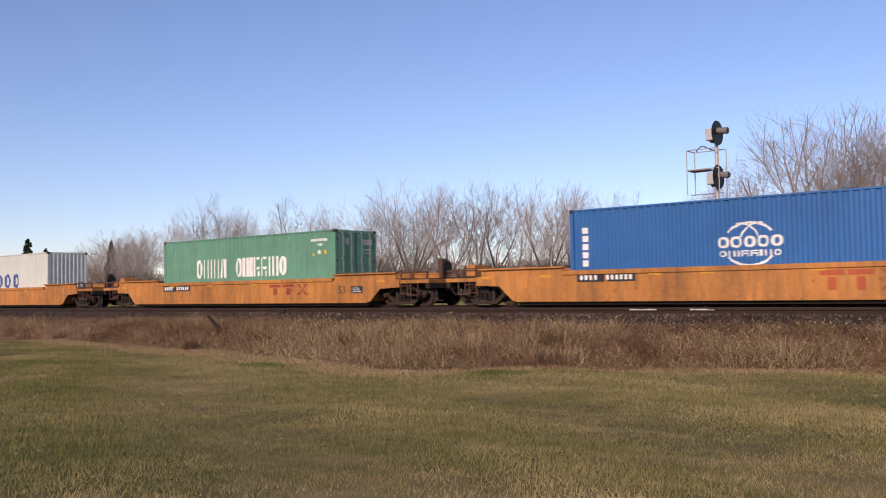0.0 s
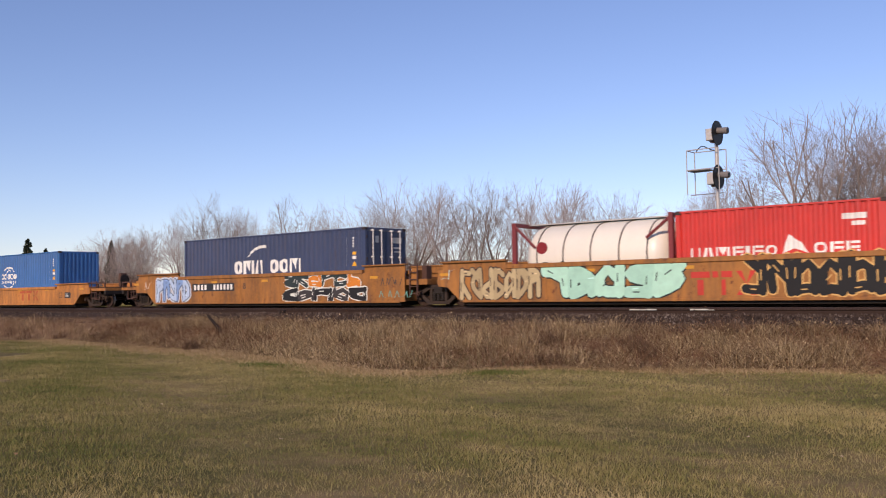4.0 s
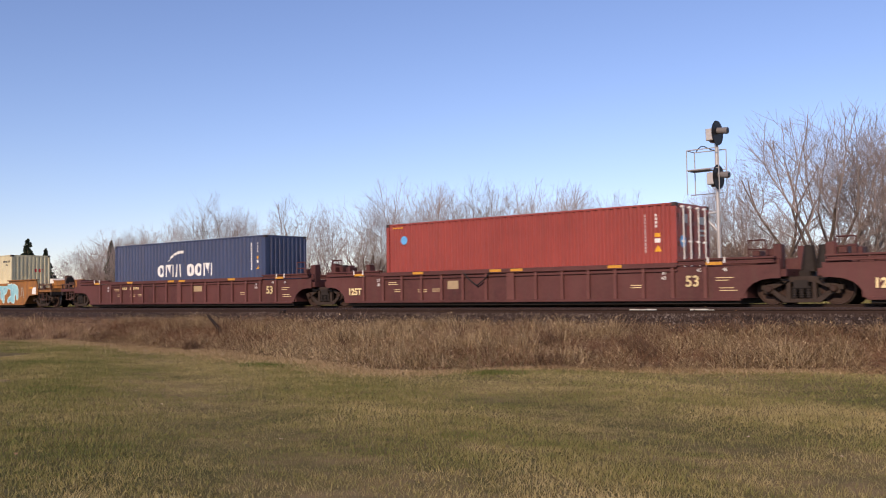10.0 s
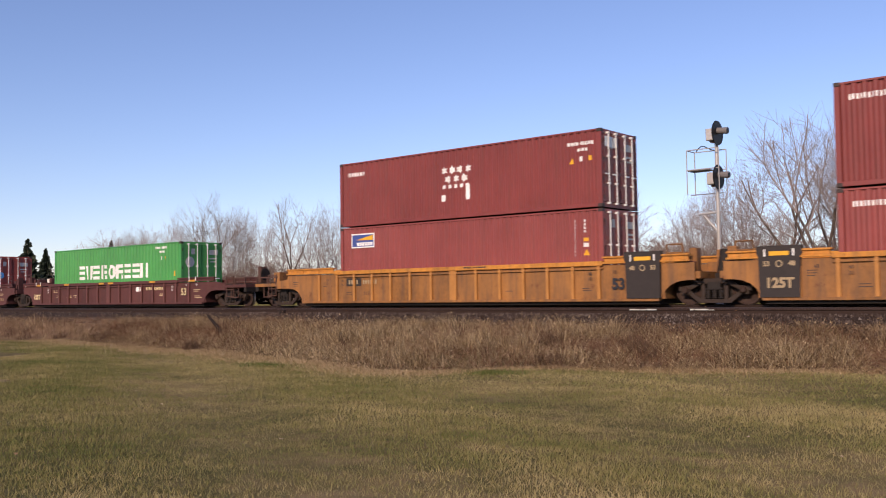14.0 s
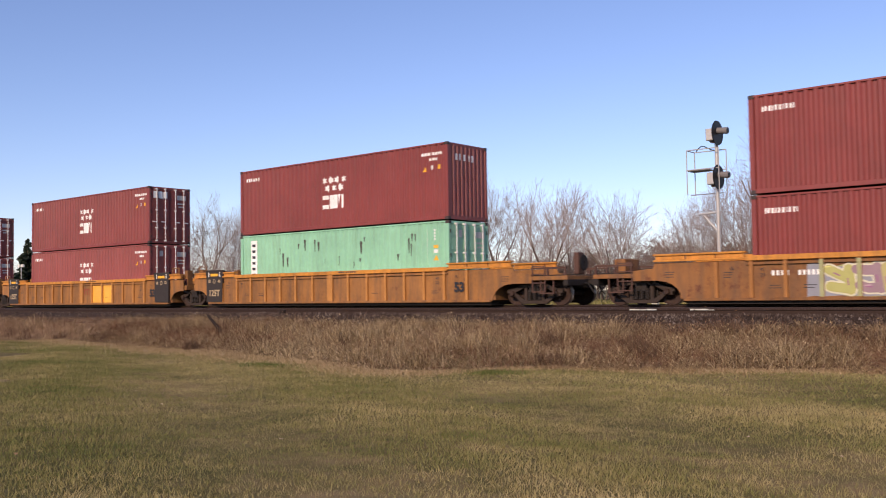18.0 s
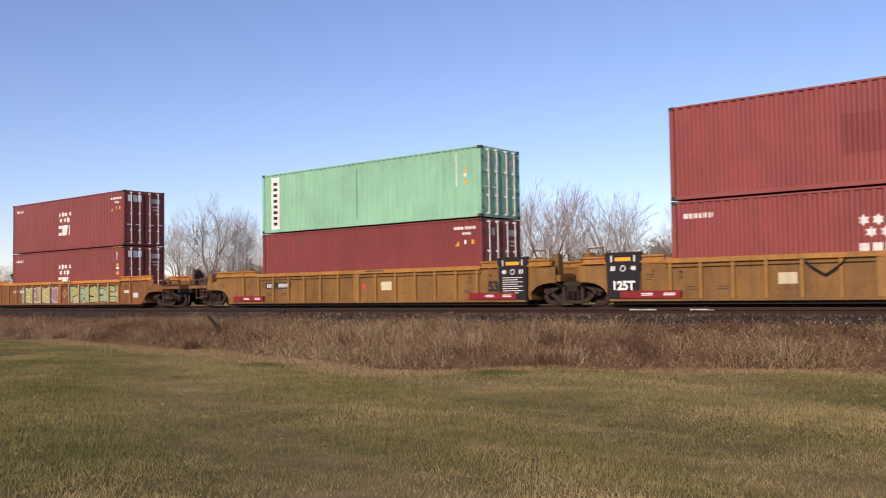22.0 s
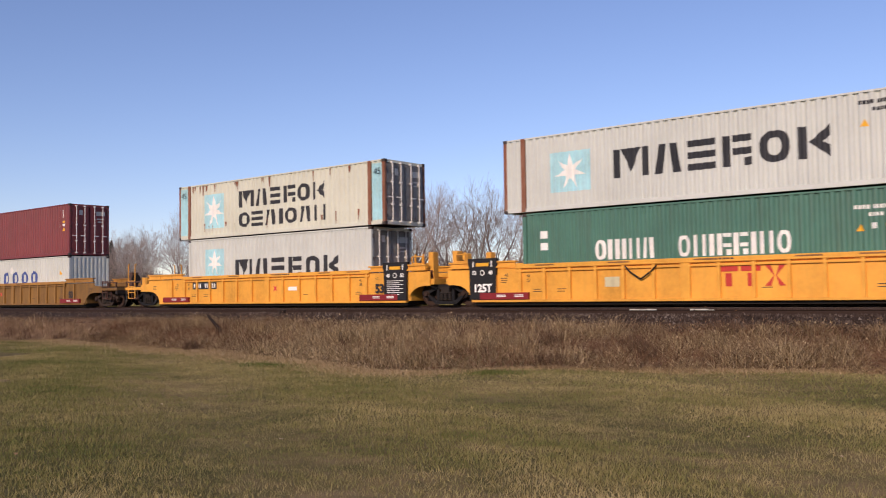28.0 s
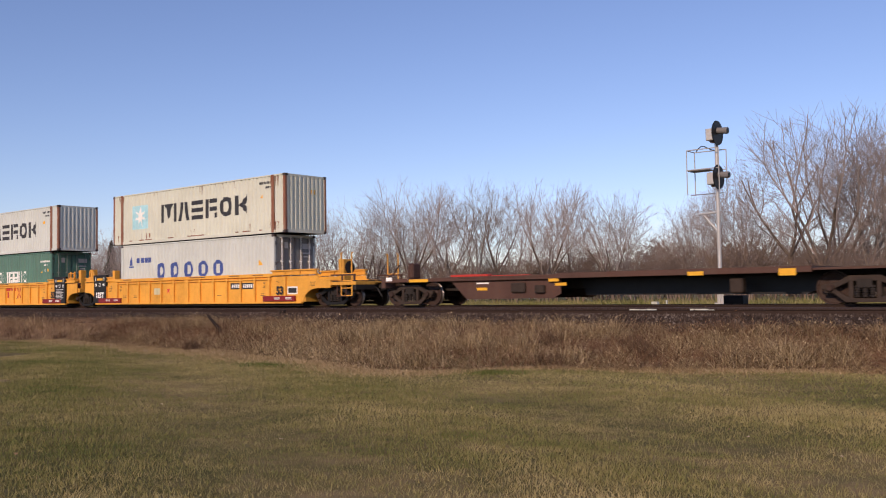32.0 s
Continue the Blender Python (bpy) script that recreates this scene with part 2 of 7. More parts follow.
def earth():
    """The ground sheet: mown turf before the track, ballast round it, rough pale grass beyond."""
    m, t, b = nodes_of("ground_cover")
    g = t.nodes.new("ShaderNodeNewGeometry")
    s = t.nodes.new("ShaderNodeSeparateXYZ")
    t.links.new(g.outputs["Position"], s.inputs[0])
    big = add_noise(t, g.outputs["Position"], 0.35, 5)
    mid = add_noise(t, g.outputs["Position"], 2.4, 6, 0.65)
    fine = add_noise(t, g.outputs["Position"], 26.0, 3, 0.7)
    lawn = ramp(t, mix(t, 0.5, big, mid), [(0.30, (0.080, 0.080, 0.026)), (0.48, (0.155, 0.126, 0.050)), (0.64, (0.28, 0.20, 0.095))])
    thatch = ramp(t, mid, [(0.3, (0.16, 0.095, 0.055)), (0.7, (0.36, 0.235, 0.13))])
    stone = ramp(t, fine, [(0.3, (0.020, 0.013, 0.010)), (0.55, (0.050, 0.034, 0.025)), (0.75, (0.11, 0.08, 0.06))])
    rough = ramp(t, mix(t, 0.5, big, mid), [(0.35, (0.115, 0.120, 0.045)), (0.65, (0.25, 0.20, 0.10))])

    def step(at, width):
        r = t.nodes.new("ShaderNodeMapRange")
        r.inputs[1].default_value, r.inputs[2].default_value = at - width, at + width
        t.links.new(s.outputs["Y"], r.inputs[0])
        return r.outputs[0]
    c = mix(t, step(-10.5, 1.0), lawn, thatch)
    c = mix(t, step(-7.6, 0.25), c, stone)
    c = mix(t, step(4.2, 0.8), c, rough)
    t.links.new(c, b.inputs["Base Color"])
    b.inputs["Roughness"].default_value = 0.95
    b.inputs["Specular IOR Level"].default_value = 0.1
    bump(t, b, fine, 0.5, 0.03)
    return m


M["ground"] = earth()


# ---- building helpers ----
def mesh_of(bm, name):
    me = bpy.data.meshes.new(name)
    bm.to_mesh(me)
    bm.free()
    return me


def part(name, bm, material, parent=None, label="", at=None):
    """Links a bmesh (or a mesh to share) as one mesh object under a thing or a part."""
    me = mesh_of(bm, name) if isinstance(bm, bmesh.types.BMesh) else bm
    if material is not None and not me.materials:
        me.materials.append(material)
    ob = new(name, me)
    ob.parent = parent
    if at is not None:
        ob.matrix_basis = at
    if label:
        ob["label"] = label
    return ob


def box(bm, x0, x1, y0, y1, z0, z1):
    v = [bm.verts.new(p) for p in ((x0, y0, z0), (x1, y0, z0), (x1, y1, z0), (x0, y1, z0), (x0, y0, z1), (x1, y0, z1), (x1, y1, z1), (x0, y1, z1))]
    for f in ((0, 3, 2, 1), (4, 5, 6, 7), (0, 1, 5, 4), (1, 2, 6, 5), (2, 3, 7, 6), (3, 0, 4, 7)):
        bm.faces.new([v[i] for i in f])
    return bm


def boxes(*rows):
    bm = bmesh.new()
    for r in rows:
        box(bm, *r)
    return bm


def soft_box(x0, x1, y0, y1, z0, z1, r=0.012, seg=1):
    bm = boxes((x0, x1, y0, y1, z0, z1))
    bmesh.ops.bevel(bm, geom=bm.edges[:], offset=r, segments=seg, affect="EDGES")
    return bm


def slab(pts, y0, y1, bm=None):
    """A plate whose outline is drawn in x and z, from y0 to y1."""
    bm = bm or bmesh.new()
    a = [bm.verts.new((x, y0, z)) for x, z in pts]
    c = [bm.verts.new((x, y1, z)) for x, z in pts]
    bm.faces.new(a)
    bm.faces.new(c[::-1])
    n = len(pts)
    for i in range(n):
        bm.faces.new((a[i], c[i], c[(i + 1) % n], a[(i + 1) % n]))
    bmesh.ops.recalc_face_normals(bm, faces=bm.faces[:])
    return bm


def tube(bm, p0, p1, r0, r1=None, n=8, cap=True):
    p0, p1 = Vector(p0), Vector(p1)
    r1 = r0 if r1 is None else r1
    d = (p1 - p0).normalized()
    a = d.orthogonal().normalized()
    b = d.cross(a)
    rings = []
    for p, r in ((p0, r0), (p1, r1)):
        rings.append([bm.verts.new(p + (a * math.cos(6.28318 * i / n) + b * math.sin(6.28318 * i / n)) * r) for i in range(n)])
    for i in range(n):
        bm.faces.new((rings[0][i], rings[0][(i + 1) % n], rings[1][(i + 1) % n], rings[1][i]))
    if cap:
        bm.faces.new(rings[0][::-1])
        bm.faces.new(rings[1])
    return bm


def lathe(profile, n=28, axis="Y"):
    """Turns a profile of (radius, along) round the axis."""
    bm = bmesh.new()
    rings = []
    for r, a in profile:
        ring = []
        for i in range(n):
            c, s = math.cos(2 * math.pi * i / n) * r, math.sin(2 * math.pi * i / n) * r
            ring.append(bm.verts.new((c, a, s) if axis == "Y" else ((a, c, s) if axis == "X" else (c, s, a))))
        rings.append(ring)
    for a, b in zip(rings, rings[1:]):
        for i in range(n):
            bm.faces.new((a[i], a[(i + 1) % n], b[(i + 1) % n], b[i]))
    bm.faces.new(rings[0])
    bm.faces.new(rings[-1])
    bmesh.ops.recalc_face_normals(bm, faces=bm.faces[:])
    return bm


def empty(name, at=None):
    ob = new(name)
    ob.empty_display_size = 0.3
    if at is not None:
        ob.matrix_basis = at
    return ob


CACHE = {}


def shared(key, build):
    """One mesh for all parts that are alike."""
    if key not in CACHE:
        CACHE[key] = mesh_of(build(), key if isinstance(key, str) else key[0])
    return CACHE[key]

# ---- ground, tracks ----
EDGE_X = [-400, -60, -36, -33, -29, -23, -19.5, -15.8, -13.7, -12.7, -11.2, -10.1, -8.1, -6.1, -4.6, 10, 400]
EDGE_Y = [-11.0, -11.0, -10.9, -10.5, -10.5, -11.55, -12.3, -13.1, -13.6, -13.4, -12.8, -11.6, -10.6, -10.05, -9.6, -9.2, -9.2]


def lawn_edge(x):
    return np.interp(x, EDGE_X, EDGE_Y)


def ground_z(x, y):
    """Lawn, bank up to the ballast, track bed, and the flat land beyond."""
    e = lawn_edge(x)
    bank = np.clip((y - e) / (-7.7 - e), 0, 1)
    z = -1.1 + 0.62 * bank * bank * (3 - 2 * bank)
    z = z + 0.33 * np.clip((y + 7.9) / 0.9, 0, 1)
    z = z - 0.25 * np.clip((y - 2.4) / 2.2, 0, 1)
    return z + 0.03 * np.sin(0.7 * x + 1.3 * y) * np.clip(-(y + 9) / 2, 0, 1)


def ground():
    xs = np.r_[-3000, -1200, -500, -250, np.arange(-150, 60.1, 1.5), 120, 300, 800, 2500]
    ys = np.r_[-2000, -600, -200, -80, np.arange(-34, -16, 1.0), np.arange(-16, 6.1, 0.3), 8, 12, 20, 40, 80, 200, 600, 1500, 4000]
    gx, gy = np.meshgrid(xs, ys)
    gz = ground_z(gx, gy)
    v = np.stack([gx, gy, gz], -1).reshape(-1, 3)
    nx, ny = len(xs), len(ys)
    i = np.arange((ny - 1) * nx).reshape(ny - 1, nx)[:, :-1].ravel()
    f = np.stack([i, i + 1, i + nx + 1, i + nx], -1)
    me = bpy.data.meshes.new("ground")
    me.from_pydata(v.tolist(), [], f.tolist())
    me.polygons.foreach_set("use_smooth", [True] * len(f))
    ob = part("ground", me, M["ground"])
    tagged(ob, "mown autumn lawn rising to a gravel railway bed", "ground", kind="structure")


ground()

RAIL = [(-0.075, -0.17), (0.075, -0.17), (0.075, -0.155), (0.012, -0.135), (0.012, -0.045), (0.036, -0.032), (0.036, -0.004), (0.028, 0.0), (-0.028, 0.0),
        (-0.036, -0.004), (-0.036, -0.032), (-0.012, -0.045), (-0.012, -0.135), (-0.075, -0.155)]


def rail_mesh():
    bm = bmesh.new()
    a = [bm.verts.new((-260, y, z)) for y, z in RAIL]
    b = [bm.verts.new((240, y, z)) for y, z in RAIL]
    n = len(RAIL)
    for i in range(n):
        f = bm.faces.new((a[i], a[(i + 1) % n], b[(i + 1) % n], b[i]))
        f.material_index = 1 if i in (6, 7, 8) else 0
    bmesh.ops.recalc_face_normals(bm, faces=bm.faces[:])
    return bm


def tie_mesh():
    return soft_box(-0.11, 0.11, -1.3, 1.3, -0.17, 0.0, 0.015)


TRACKS = []
for cy, lab in ((0.0, "main line track with brown rails on dark ties"), (-5.2, "nearer siding track with rusty rails on dark ties")):
    track = empty("track", pose(0, cy, 0))
    tagged(track, lab, "railway track", group="railway tracks", kind="structure")
    me = shared("rail", rail_mesh)
    if not me.materials:
        me.materials.append(M["rail"])
        me.materials.append(M["railhead"])
    for s in (-0.755, 0.755):
        part("rail", me, None, track, at=pose(0, s, 0))
    TRACKS.append(track)

# pale strips lying along the nearer rail
for x0, x1 in ((-11.62, -10.82), (-9.95, -9.3)):
    bm = bmesh.new()
    x = x0
    while x < x1 - 0.03:
        w = random.uniform(0.06, 0.2)
        box(bm, x, min(x + w, x1), -6.02, -5.985, -0.035, random.uniform(-0.02, 0.004))
        x += w + random.uniform(0.005, 0.03)
    tagged(part("rail_mat", bm, M["paper"]), "broken whitish strip beside the rail", "strip", group="strips by the rail")


# ---- the train: its speed ----
def run(t):
    """How far the train has gone, in metres, counted from 19 s. It hesitates for a thirtieth of a second near 30 s."""
    d = t - 19.0
    return 11.349 * d - 0.00255 * d * d + 0.00003 * d ** 3 - (0.39 if t > 30.15 else 0.0)


TIMES = [0, 4, 8, 12, 16, 19, 22, 25, 28, 29.5, 30.0, 30.1, 30.1334, 30.1667, 30.2, 30.3, 31, 32]
MOVING = []       # things of the train, with their place along it and their height
WHEELSETS = []    # wheelsets, with their place on the truck and their radius


# ---- marks painted on things ----
CORR, DEEP = 0.2805, 0.056
BREAKS = (0.0, 0.29, 0.5, 0.79)


def wave(x):
    """Depth of the trapezoid waves: flat crests and troughs with broad slopes between."""
    p = (x / CORR) % 1.0
    if p < 0.29:
        return 0.0
    if p < 0.5:
        return DEEP * (p - 0.29) / 0.21
    if p < 0.79:
        return DEEP
    return DEEP * (1.0 - p) / 0.21


def on_wall(polys, y, wavy=True, lift=0.004):
    """Flat outlines in x and z laid on a wall that faces -y; on a corrugated one they follow its waves."""
    bm = bmesh.new()
    for pts in polys:
        f = bm.faces.new([bm.verts.new((x, 0, z)) for x, z in pts])
        if f.normal.y > 0 or (f.normal_update() or f.normal.y > 0):
            f.normal_flip()
    bmesh.ops.remove_doubles(bm, verts=bm.verts[:], dist=0.0004)
    if wavy:
        xs = [v.co.x for v in bm.verts]
        i0, i1 = math.floor(min(xs) / CORR) - 1, math.ceil(max(xs) / CORR) + 1
        for i in range(i0, i1):
            for b in BREAKS:
                bmesh.ops.bisect_plane(bm, geom=bm.verts[:] + bm.edges[:] + bm.faces[:], plane_co=((i + b) * CORR, 0, 0), plane_no=(1, 0, 0))
    for v in bm.verts:
        v.co.y = y + (wave(v.co.x) if wavy else 0.0) - lift
    return bm


def rect(x0, x1, z0, z1, lean=0.0):
    return [(x0, z0), (x1, z0), (x1 + lean, z1), (x0 + lean, z1)]


def blocks(x0, x1, z0, z1, count, gap=0.24, skip=(), lean=0.0):
    """A row of plain letter-sized blocks."""
    w = (x1 - x0) / count
    return [rect(x0 + i * w + w * gap / 2, x0 + (i + 1) * w - w * gap / 2, z0, z1, lean) for i in range(count) if i not in skip]


def frame_of(outer, inner):
    """A hollow shape between two outlines of as many corners."""
    n = len(outer)
    return [[outer[i], outer[(i + 1) % n], inner[(i + 1) % n], inner[i]] for i in range(n)]


def oval(a, b, z0, z1):
    cx, cz, rx, rz = (a + b) / 2, (z0 + z1) / 2, (b - a) / 2, (z1 - z0) / 2
    return [(cx + math.copysign(abs(math.cos(t)) ** 0.8, math.cos(t)) * rx, cz + math.copysign(abs(math.sin(t)) ** 0.8, math.sin(t)) * rz) for t in [math.pi * (i + 0.5) / 8 for i in range(16)]]


def word(x0, x1, z0, z1, code, gap=0.18, bold=0.26):
    """A word as plain shapes: r a bar and three blocks, i, h one or two upright bars, m two bars and a wedge, e, z level bars, o hollow ovals, a and v two leaning bars, k a bar and a wedge."""
    wide = {"i": 0.5, "m": 1.3, " ": 0.55}
    unit = (x1 - x0) / sum(wide.get(c, 1.0) for c in code)
    out, x, h = [], x0, z1 - z0
    for c in code:
        w = unit * wide.get(c, 1.0)
        a, b = x + unit * gap / 2, x + w - unit * gap / 2
        t, q = min(bold * h, 0.32 * (b - a)), (b - a) * 0.3
        u = t * 0.85
        if c == "o":
            out.append(frame_of(oval(a, b, z0, z1), oval(a + t, b - t, z0 + u, z1 - u)))
        elif c in "av":
            m, top_, low_ = (a + b) / 2, (z1, z0) if c == "a" else (z0, z1), 0.08 * (b - a)
            out.append([[(a, top_[1]), (a + 1.15 * t, top_[1]), (m - low_, top_[0]), (m - low_ - t, top_[0])], [(b, top_[1]), (b - 1.15 * t, top_[1]), (m + low_, top_[0]), (m + low_ + t, top_[0])]])
        elif c == "r":
            out.append([rect(a, a + t, z0, z1), rect(a + 1.3 * t, b, z1 - 1.0 * u, z1), rect(a + 1.3 * t, b, z0 + 0.36 * h, z0 + 0.36 * h + u), rect(b - t, b, z0, z0 + 0.26 * h)])
        elif c in "hm":
            v = t * (1.05 if c == "h" else 0.95)
            g = [rect(q_, q_ + v, z0, z1) for q_ in (a, b - v)]
            if c == "m":
                g.append([(a + 1.15 * v, z1), ((a + b) / 2, z0 + 0.18 * h), (b - 1.15 * v, z1)])
            out.append(g)
        elif c in "ez":
            v = h * (0.22 if c == "e" else 0.30)
            mids = (z0, (z0 + z1 - v) / 2, z1 - v) if c == "e" else (z0, z1 - v)
            out.append([rect(a, b, q_, q_ + v) for q_ in mids])
        elif c == "k":
            out.append([rect(a, a + t, z0, z1), [(a + 1.25 * t, (z0 + z1) / 2), (b, z0), (b, z0 + 0.36 * h), (b - 0.9 * t, (z0 + z1) / 2), (b, z1 - 0.36 * h), (b, z1)]])
        elif c != " ":
            out.append(rect(a, b, z0, z1))
        x += w
    return out


def star(cx, cz, r, n, inner=0.45, turn=0.0):
    return [(cx + math.sin(math.pi * i / n + turn) * r * (1 if i % 2 == 0 else inner), cz + math.cos(math.pi * i / n + turn) * r * (1 if i % 2 == 0 else inner)) for i in range(2 * n)]


def ring(cx, cz, rx, rz, w, a0=0.0, a1=360.0, n=20):
    out = []
    for i in range(n):
        a, b = radians(a0 + (a1 - a0) * i / n), radians(a0 + (a1 - a0) * (i + 1) / n)
        out.append([(cx + math.cos(a) * rx, cz + math.sin(a) * rz), (cx + math.cos(b) * rx, cz + math.sin(b) * rz),
                    (cx + math.cos(b) * (rx - w), cz + math.sin(b) * (rz - w)), (cx + math.cos(a) * (rx - w), cz + math.sin(a) * (rz - w))])
    return out


GLYPHS = {}


def glyphs(text, bold):
    """Figures in the built-in font, one unit high, as a mesh."""
    if (text, bold) not in GLYPHS:
        cu = bpy.data.curves.new("writing", "FONT")
        cu.body, cu.size, cu.align_x, cu.offset = text, 1 / 0.7, "CENTER", bold
        ob = new("writing", cu)
        bpy.context.view_layer.update()
        GLYPHS[(text, bold)] = bpy.data.meshes.new_from_object(ob.evaluated_get(bpy.context.evaluated_depsgraph_get()))
        bpy.data.objects.remove(ob)
    return GLYPHS[(text, bold)]


for text_ in ("53", "48", "45", "20", "40", "125T", "125", "A", "B"):
    for bold_ in (0.0, 0.03, 0.06):
        glyphs(text_, bold_)


def sentence(text, x, z, height, y, bold=0.0):
    """Readable figures laid on a wall that faces -y."""
    q = bold / height
    me = glyphs(text, 0.0 if q < 0.015 else (0.03 if q < 0.045 else 0.06)).copy()
    me.transform(Matrix.Translation((x, y, z)) @ Matrix.Rotation(radians(90), 4, "X") @ Matrix.Scale(height, 4))
    return me


def area(p):
    return abs(sum(a[0] * b[1] - b[0] * a[1] for a, b in zip(p, p[1:] + p[:1]))) / 2


def pieces(name, polys, y, mat, parent, label="", wavy=False, lift=0.004):
    """Each block of a painted row as a part; rows of tiny ones stay together."""
    groups = [p if isinstance(p[0], list) else [p] for p in polys]
    if len(groups) == 1 or max(sum(area(p) for p in g) for g in groups) > 0.04 and name != "emblem":
        obs = [part(name, on_wall(g, y, wavy, lift), mat, parent, label) for g in groups]
        return obs[0]
    ob = part(name, on_wall([p for g in groups for p in g], y, wavy, lift), mat, parent, label)
    if name != "emblem":
        ob["kind"] = "stuff"
    return ob


def sprayed(polys, y, lift):
    """Overlapping strokes on a flat wall, each a hair above the one before."""
    bm = bmesh.new()
    for i, pts in enumerate(polys):
        f = bm.faces.new([bm.verts.new((x, y - lift - 0.00015 * i, z)) for x, z in pts])
        f.normal_update()
        if f.normal.y > 0:
            f.normal_flip()
    return bm


def ribbon(pts, w):
    """A thick line through pts as one outline with rounded ends."""
    n, left, right = len(pts), [], []
    for i, (x, z) in enumerate(pts):
        (ax, az), (bx, bz) = pts[max(i - 1, 0)], pts[min(i + 1, n - 1)]
        d = math.hypot(bx - ax, bz - az) or 1.0
        nx, nz = -(bz - az) / d * w / 2, (bx - ax) / d * w / 2
        left.append((x + nx, z + nz))
        right.append((x - nx, z - nz))

    def bulge(p, c):
        """Half a circle from p round c, clockwise."""
        vx, vz = p[0] - c[0], p[1] - c[1]
        return [(c[0] + vx * math.cos(a) + vz * math.sin(a), c[1] - vx * math.sin(a) + vz * math.cos(a)) for a in (0.785, 1.571, 2.356)]
    return left + bulge(left[-1], pts[-1]) + right[::-1] + bulge(right[0], pts[0])


def graffiti(parent, x0, x1, z0, z1, count, fills, outline, y, seed, halo=None, inner=None):
    """A sprayed piece: tangles of fat strokes with an outline, shading and shine, no letters."""
    rng = random.Random(seed)
    w, h = (x1 - x0) / count, z1 - z0
    fat = min(0.36 * w, 0.30 * h)
    top = None
    for i in range(count):
        cx, hw, hh = x0 + (i + 0.5) * w, w / 2 - fat * 0.42, h / 2 - fat * 0.55
        cz, tilt = (z0 + z1) / 2 + rng.uniform(-0.03, 0.03) * h, rng.uniform(-0.18, 0.18)

        def at(u, v):
            return (cx + u * hw + v * tilt * hw, cz + v * hh)
        spine = rng.choice((-1, 1))
        lines = [[at(-spine, -1), at(-spine * rng.uniform(0.8, 1.05), 1)]]
        kinds = rng.sample(("bowl", "arm", "foot", "slash", "hook"), 2)
        for kind in kinds:
            if kind == "bowl":
                v0, v1 = rng.choice(((-1, 0.1), (0, 1), (-1, 1)))
                lines.append([at(-spine + spine * 2 * math.sin(math.pi * q / 6), v0 + (v1 - v0) * q / 6) for q in range(7)])
            elif kind == "arm":
                lines.append([at(-spine, rng.uniform(0.5, 0.9)), at(0, rng.uniform(0.7, 1.0)), at(spine, rng.uniform(0.6, 1.0))])
            elif kind == "foot":
                lines.append([at(-spine, -0.9), at(spine * 0.2, rng.uniform(-1, -0.7)), at(spine, rng.uniform(-1.0, -0.5))])
            elif kind == "slash":
                lines.append([at(-spine * 0.8, rng.uniform(-0.2, 0.4)), at(spine, rng.choice((-1, 1)))])
            else:
                lines.append([at(spine, rng.uniform(-1, -0.5)), at(spine, 0.2), at(spine * 0.3, rng.uniform(0.4, 0.9)), at(-spine * 0.6, 0.3)])
        lift = 0.0006 * (i % 3)
        one = part("graffiti", sprayed([ribbon(lines[0], fat + 0.09)], y, 0.006 + lift), spray(outline), parent, "sprayed tangle of fat outlined strokes")
        top = top or one
        for n, l in enumerate(lines):
            if n:
                part("outline", sprayed([ribbon(l, fat + 0.09)], y, 0.006 + lift + 0.0002 * n), spray(outline), one)
            if halo:
                part("halo", sprayed([ribbon(l, fat + 0.24)], y, 0.002 + 0.3 * lift + 0.0001 * n), spray(halo), one)
            part("fill", sprayed([ribbon(l, fat)], y, 0.012 + lift + 0.0002 * n), spray(fills[i % len(fills)]), one)
        for l in lines[:2]:
            a, b = l[0], l[-1]
            m = rng.uniform(0.25, 0.45)
            pa, pb = (a[0] + (b[0] - a[0]) * m - fat * 0.2, a[1] + (b[1] - a[1]) * m), (a[0] + (b[0] - a[0]) * (m + 0.3) - fat * 0.2, a[1] + (b[1] - a[1]) * (m + 0.3))
            part("stroke", sprayed([ribbon([pa, pb], 0.035)], y, 0.0175 + lift), spray(inner or outline), one)
        a = lines[1][len(lines[1]) // 2]
        part("glint", sprayed([ribbon([(a[0] - 0.3 * fat, a[1] + 0.26 * fat), (a[0] + 0.25 * fat, a[1] + 0.30 * fat)], 0.04)], y, 0.0185 + lift), spray(k(fills[i % len(fills)], 1.5)), one)
    return top


def backing(parent, x0, x1, z0, z1, col, y, seed):
    """The fogged ground colour under a sprayed piece, with a wandering edge."""
    rng = random.Random(seed)
    n = 22
    low = [(x0 + (x1 - x0) * i / n, z0 + rng.uniform(0, 0.05)) for i in range(n + 1)]
    high = [(x1 - (x1 - x0) * i / n + rng.uniform(-0.05, 0.05), z1 - rng.uniform(0, 0.16)) for i in range(n + 1)]
    return part("backing", sprayed([low + high], y, 0.0012 + 0.0008 * (seed % 2)), spray(col), parent, "fogged ground colour of a sprayed piece")


def tag_scrawl(parent, x0, x1, z0, z1, col, y, seed):
    """A thin sprayed scrawl."""
    rng = random.Random(seed)
    polys, x, z = [], x0, z0
    while x < x1:
        nx, nz = x + rng.uniform(0.04, 0.13), rng.choice((z0, z1)) + rng.uniform(-0.1, 0.1) * (z1 - z0)
        polys.append([(x - 0.014, z), (x + 0.014, z), (nx + 0.014, nz), (nx - 0.014, nz)])
        x, z = nx, nz
    return part("scrawl", on_wall(polys, y, False, 0.006), spray(col), parent, "thin sprayed scrawl")

# ---- containers ----
HALF = 1.219
STD, HC = 2.591, 2.896
F40, F45, F20 = 12.192, 13.716, 6.058
REST = 0.28      # height of a well's floor above the rails


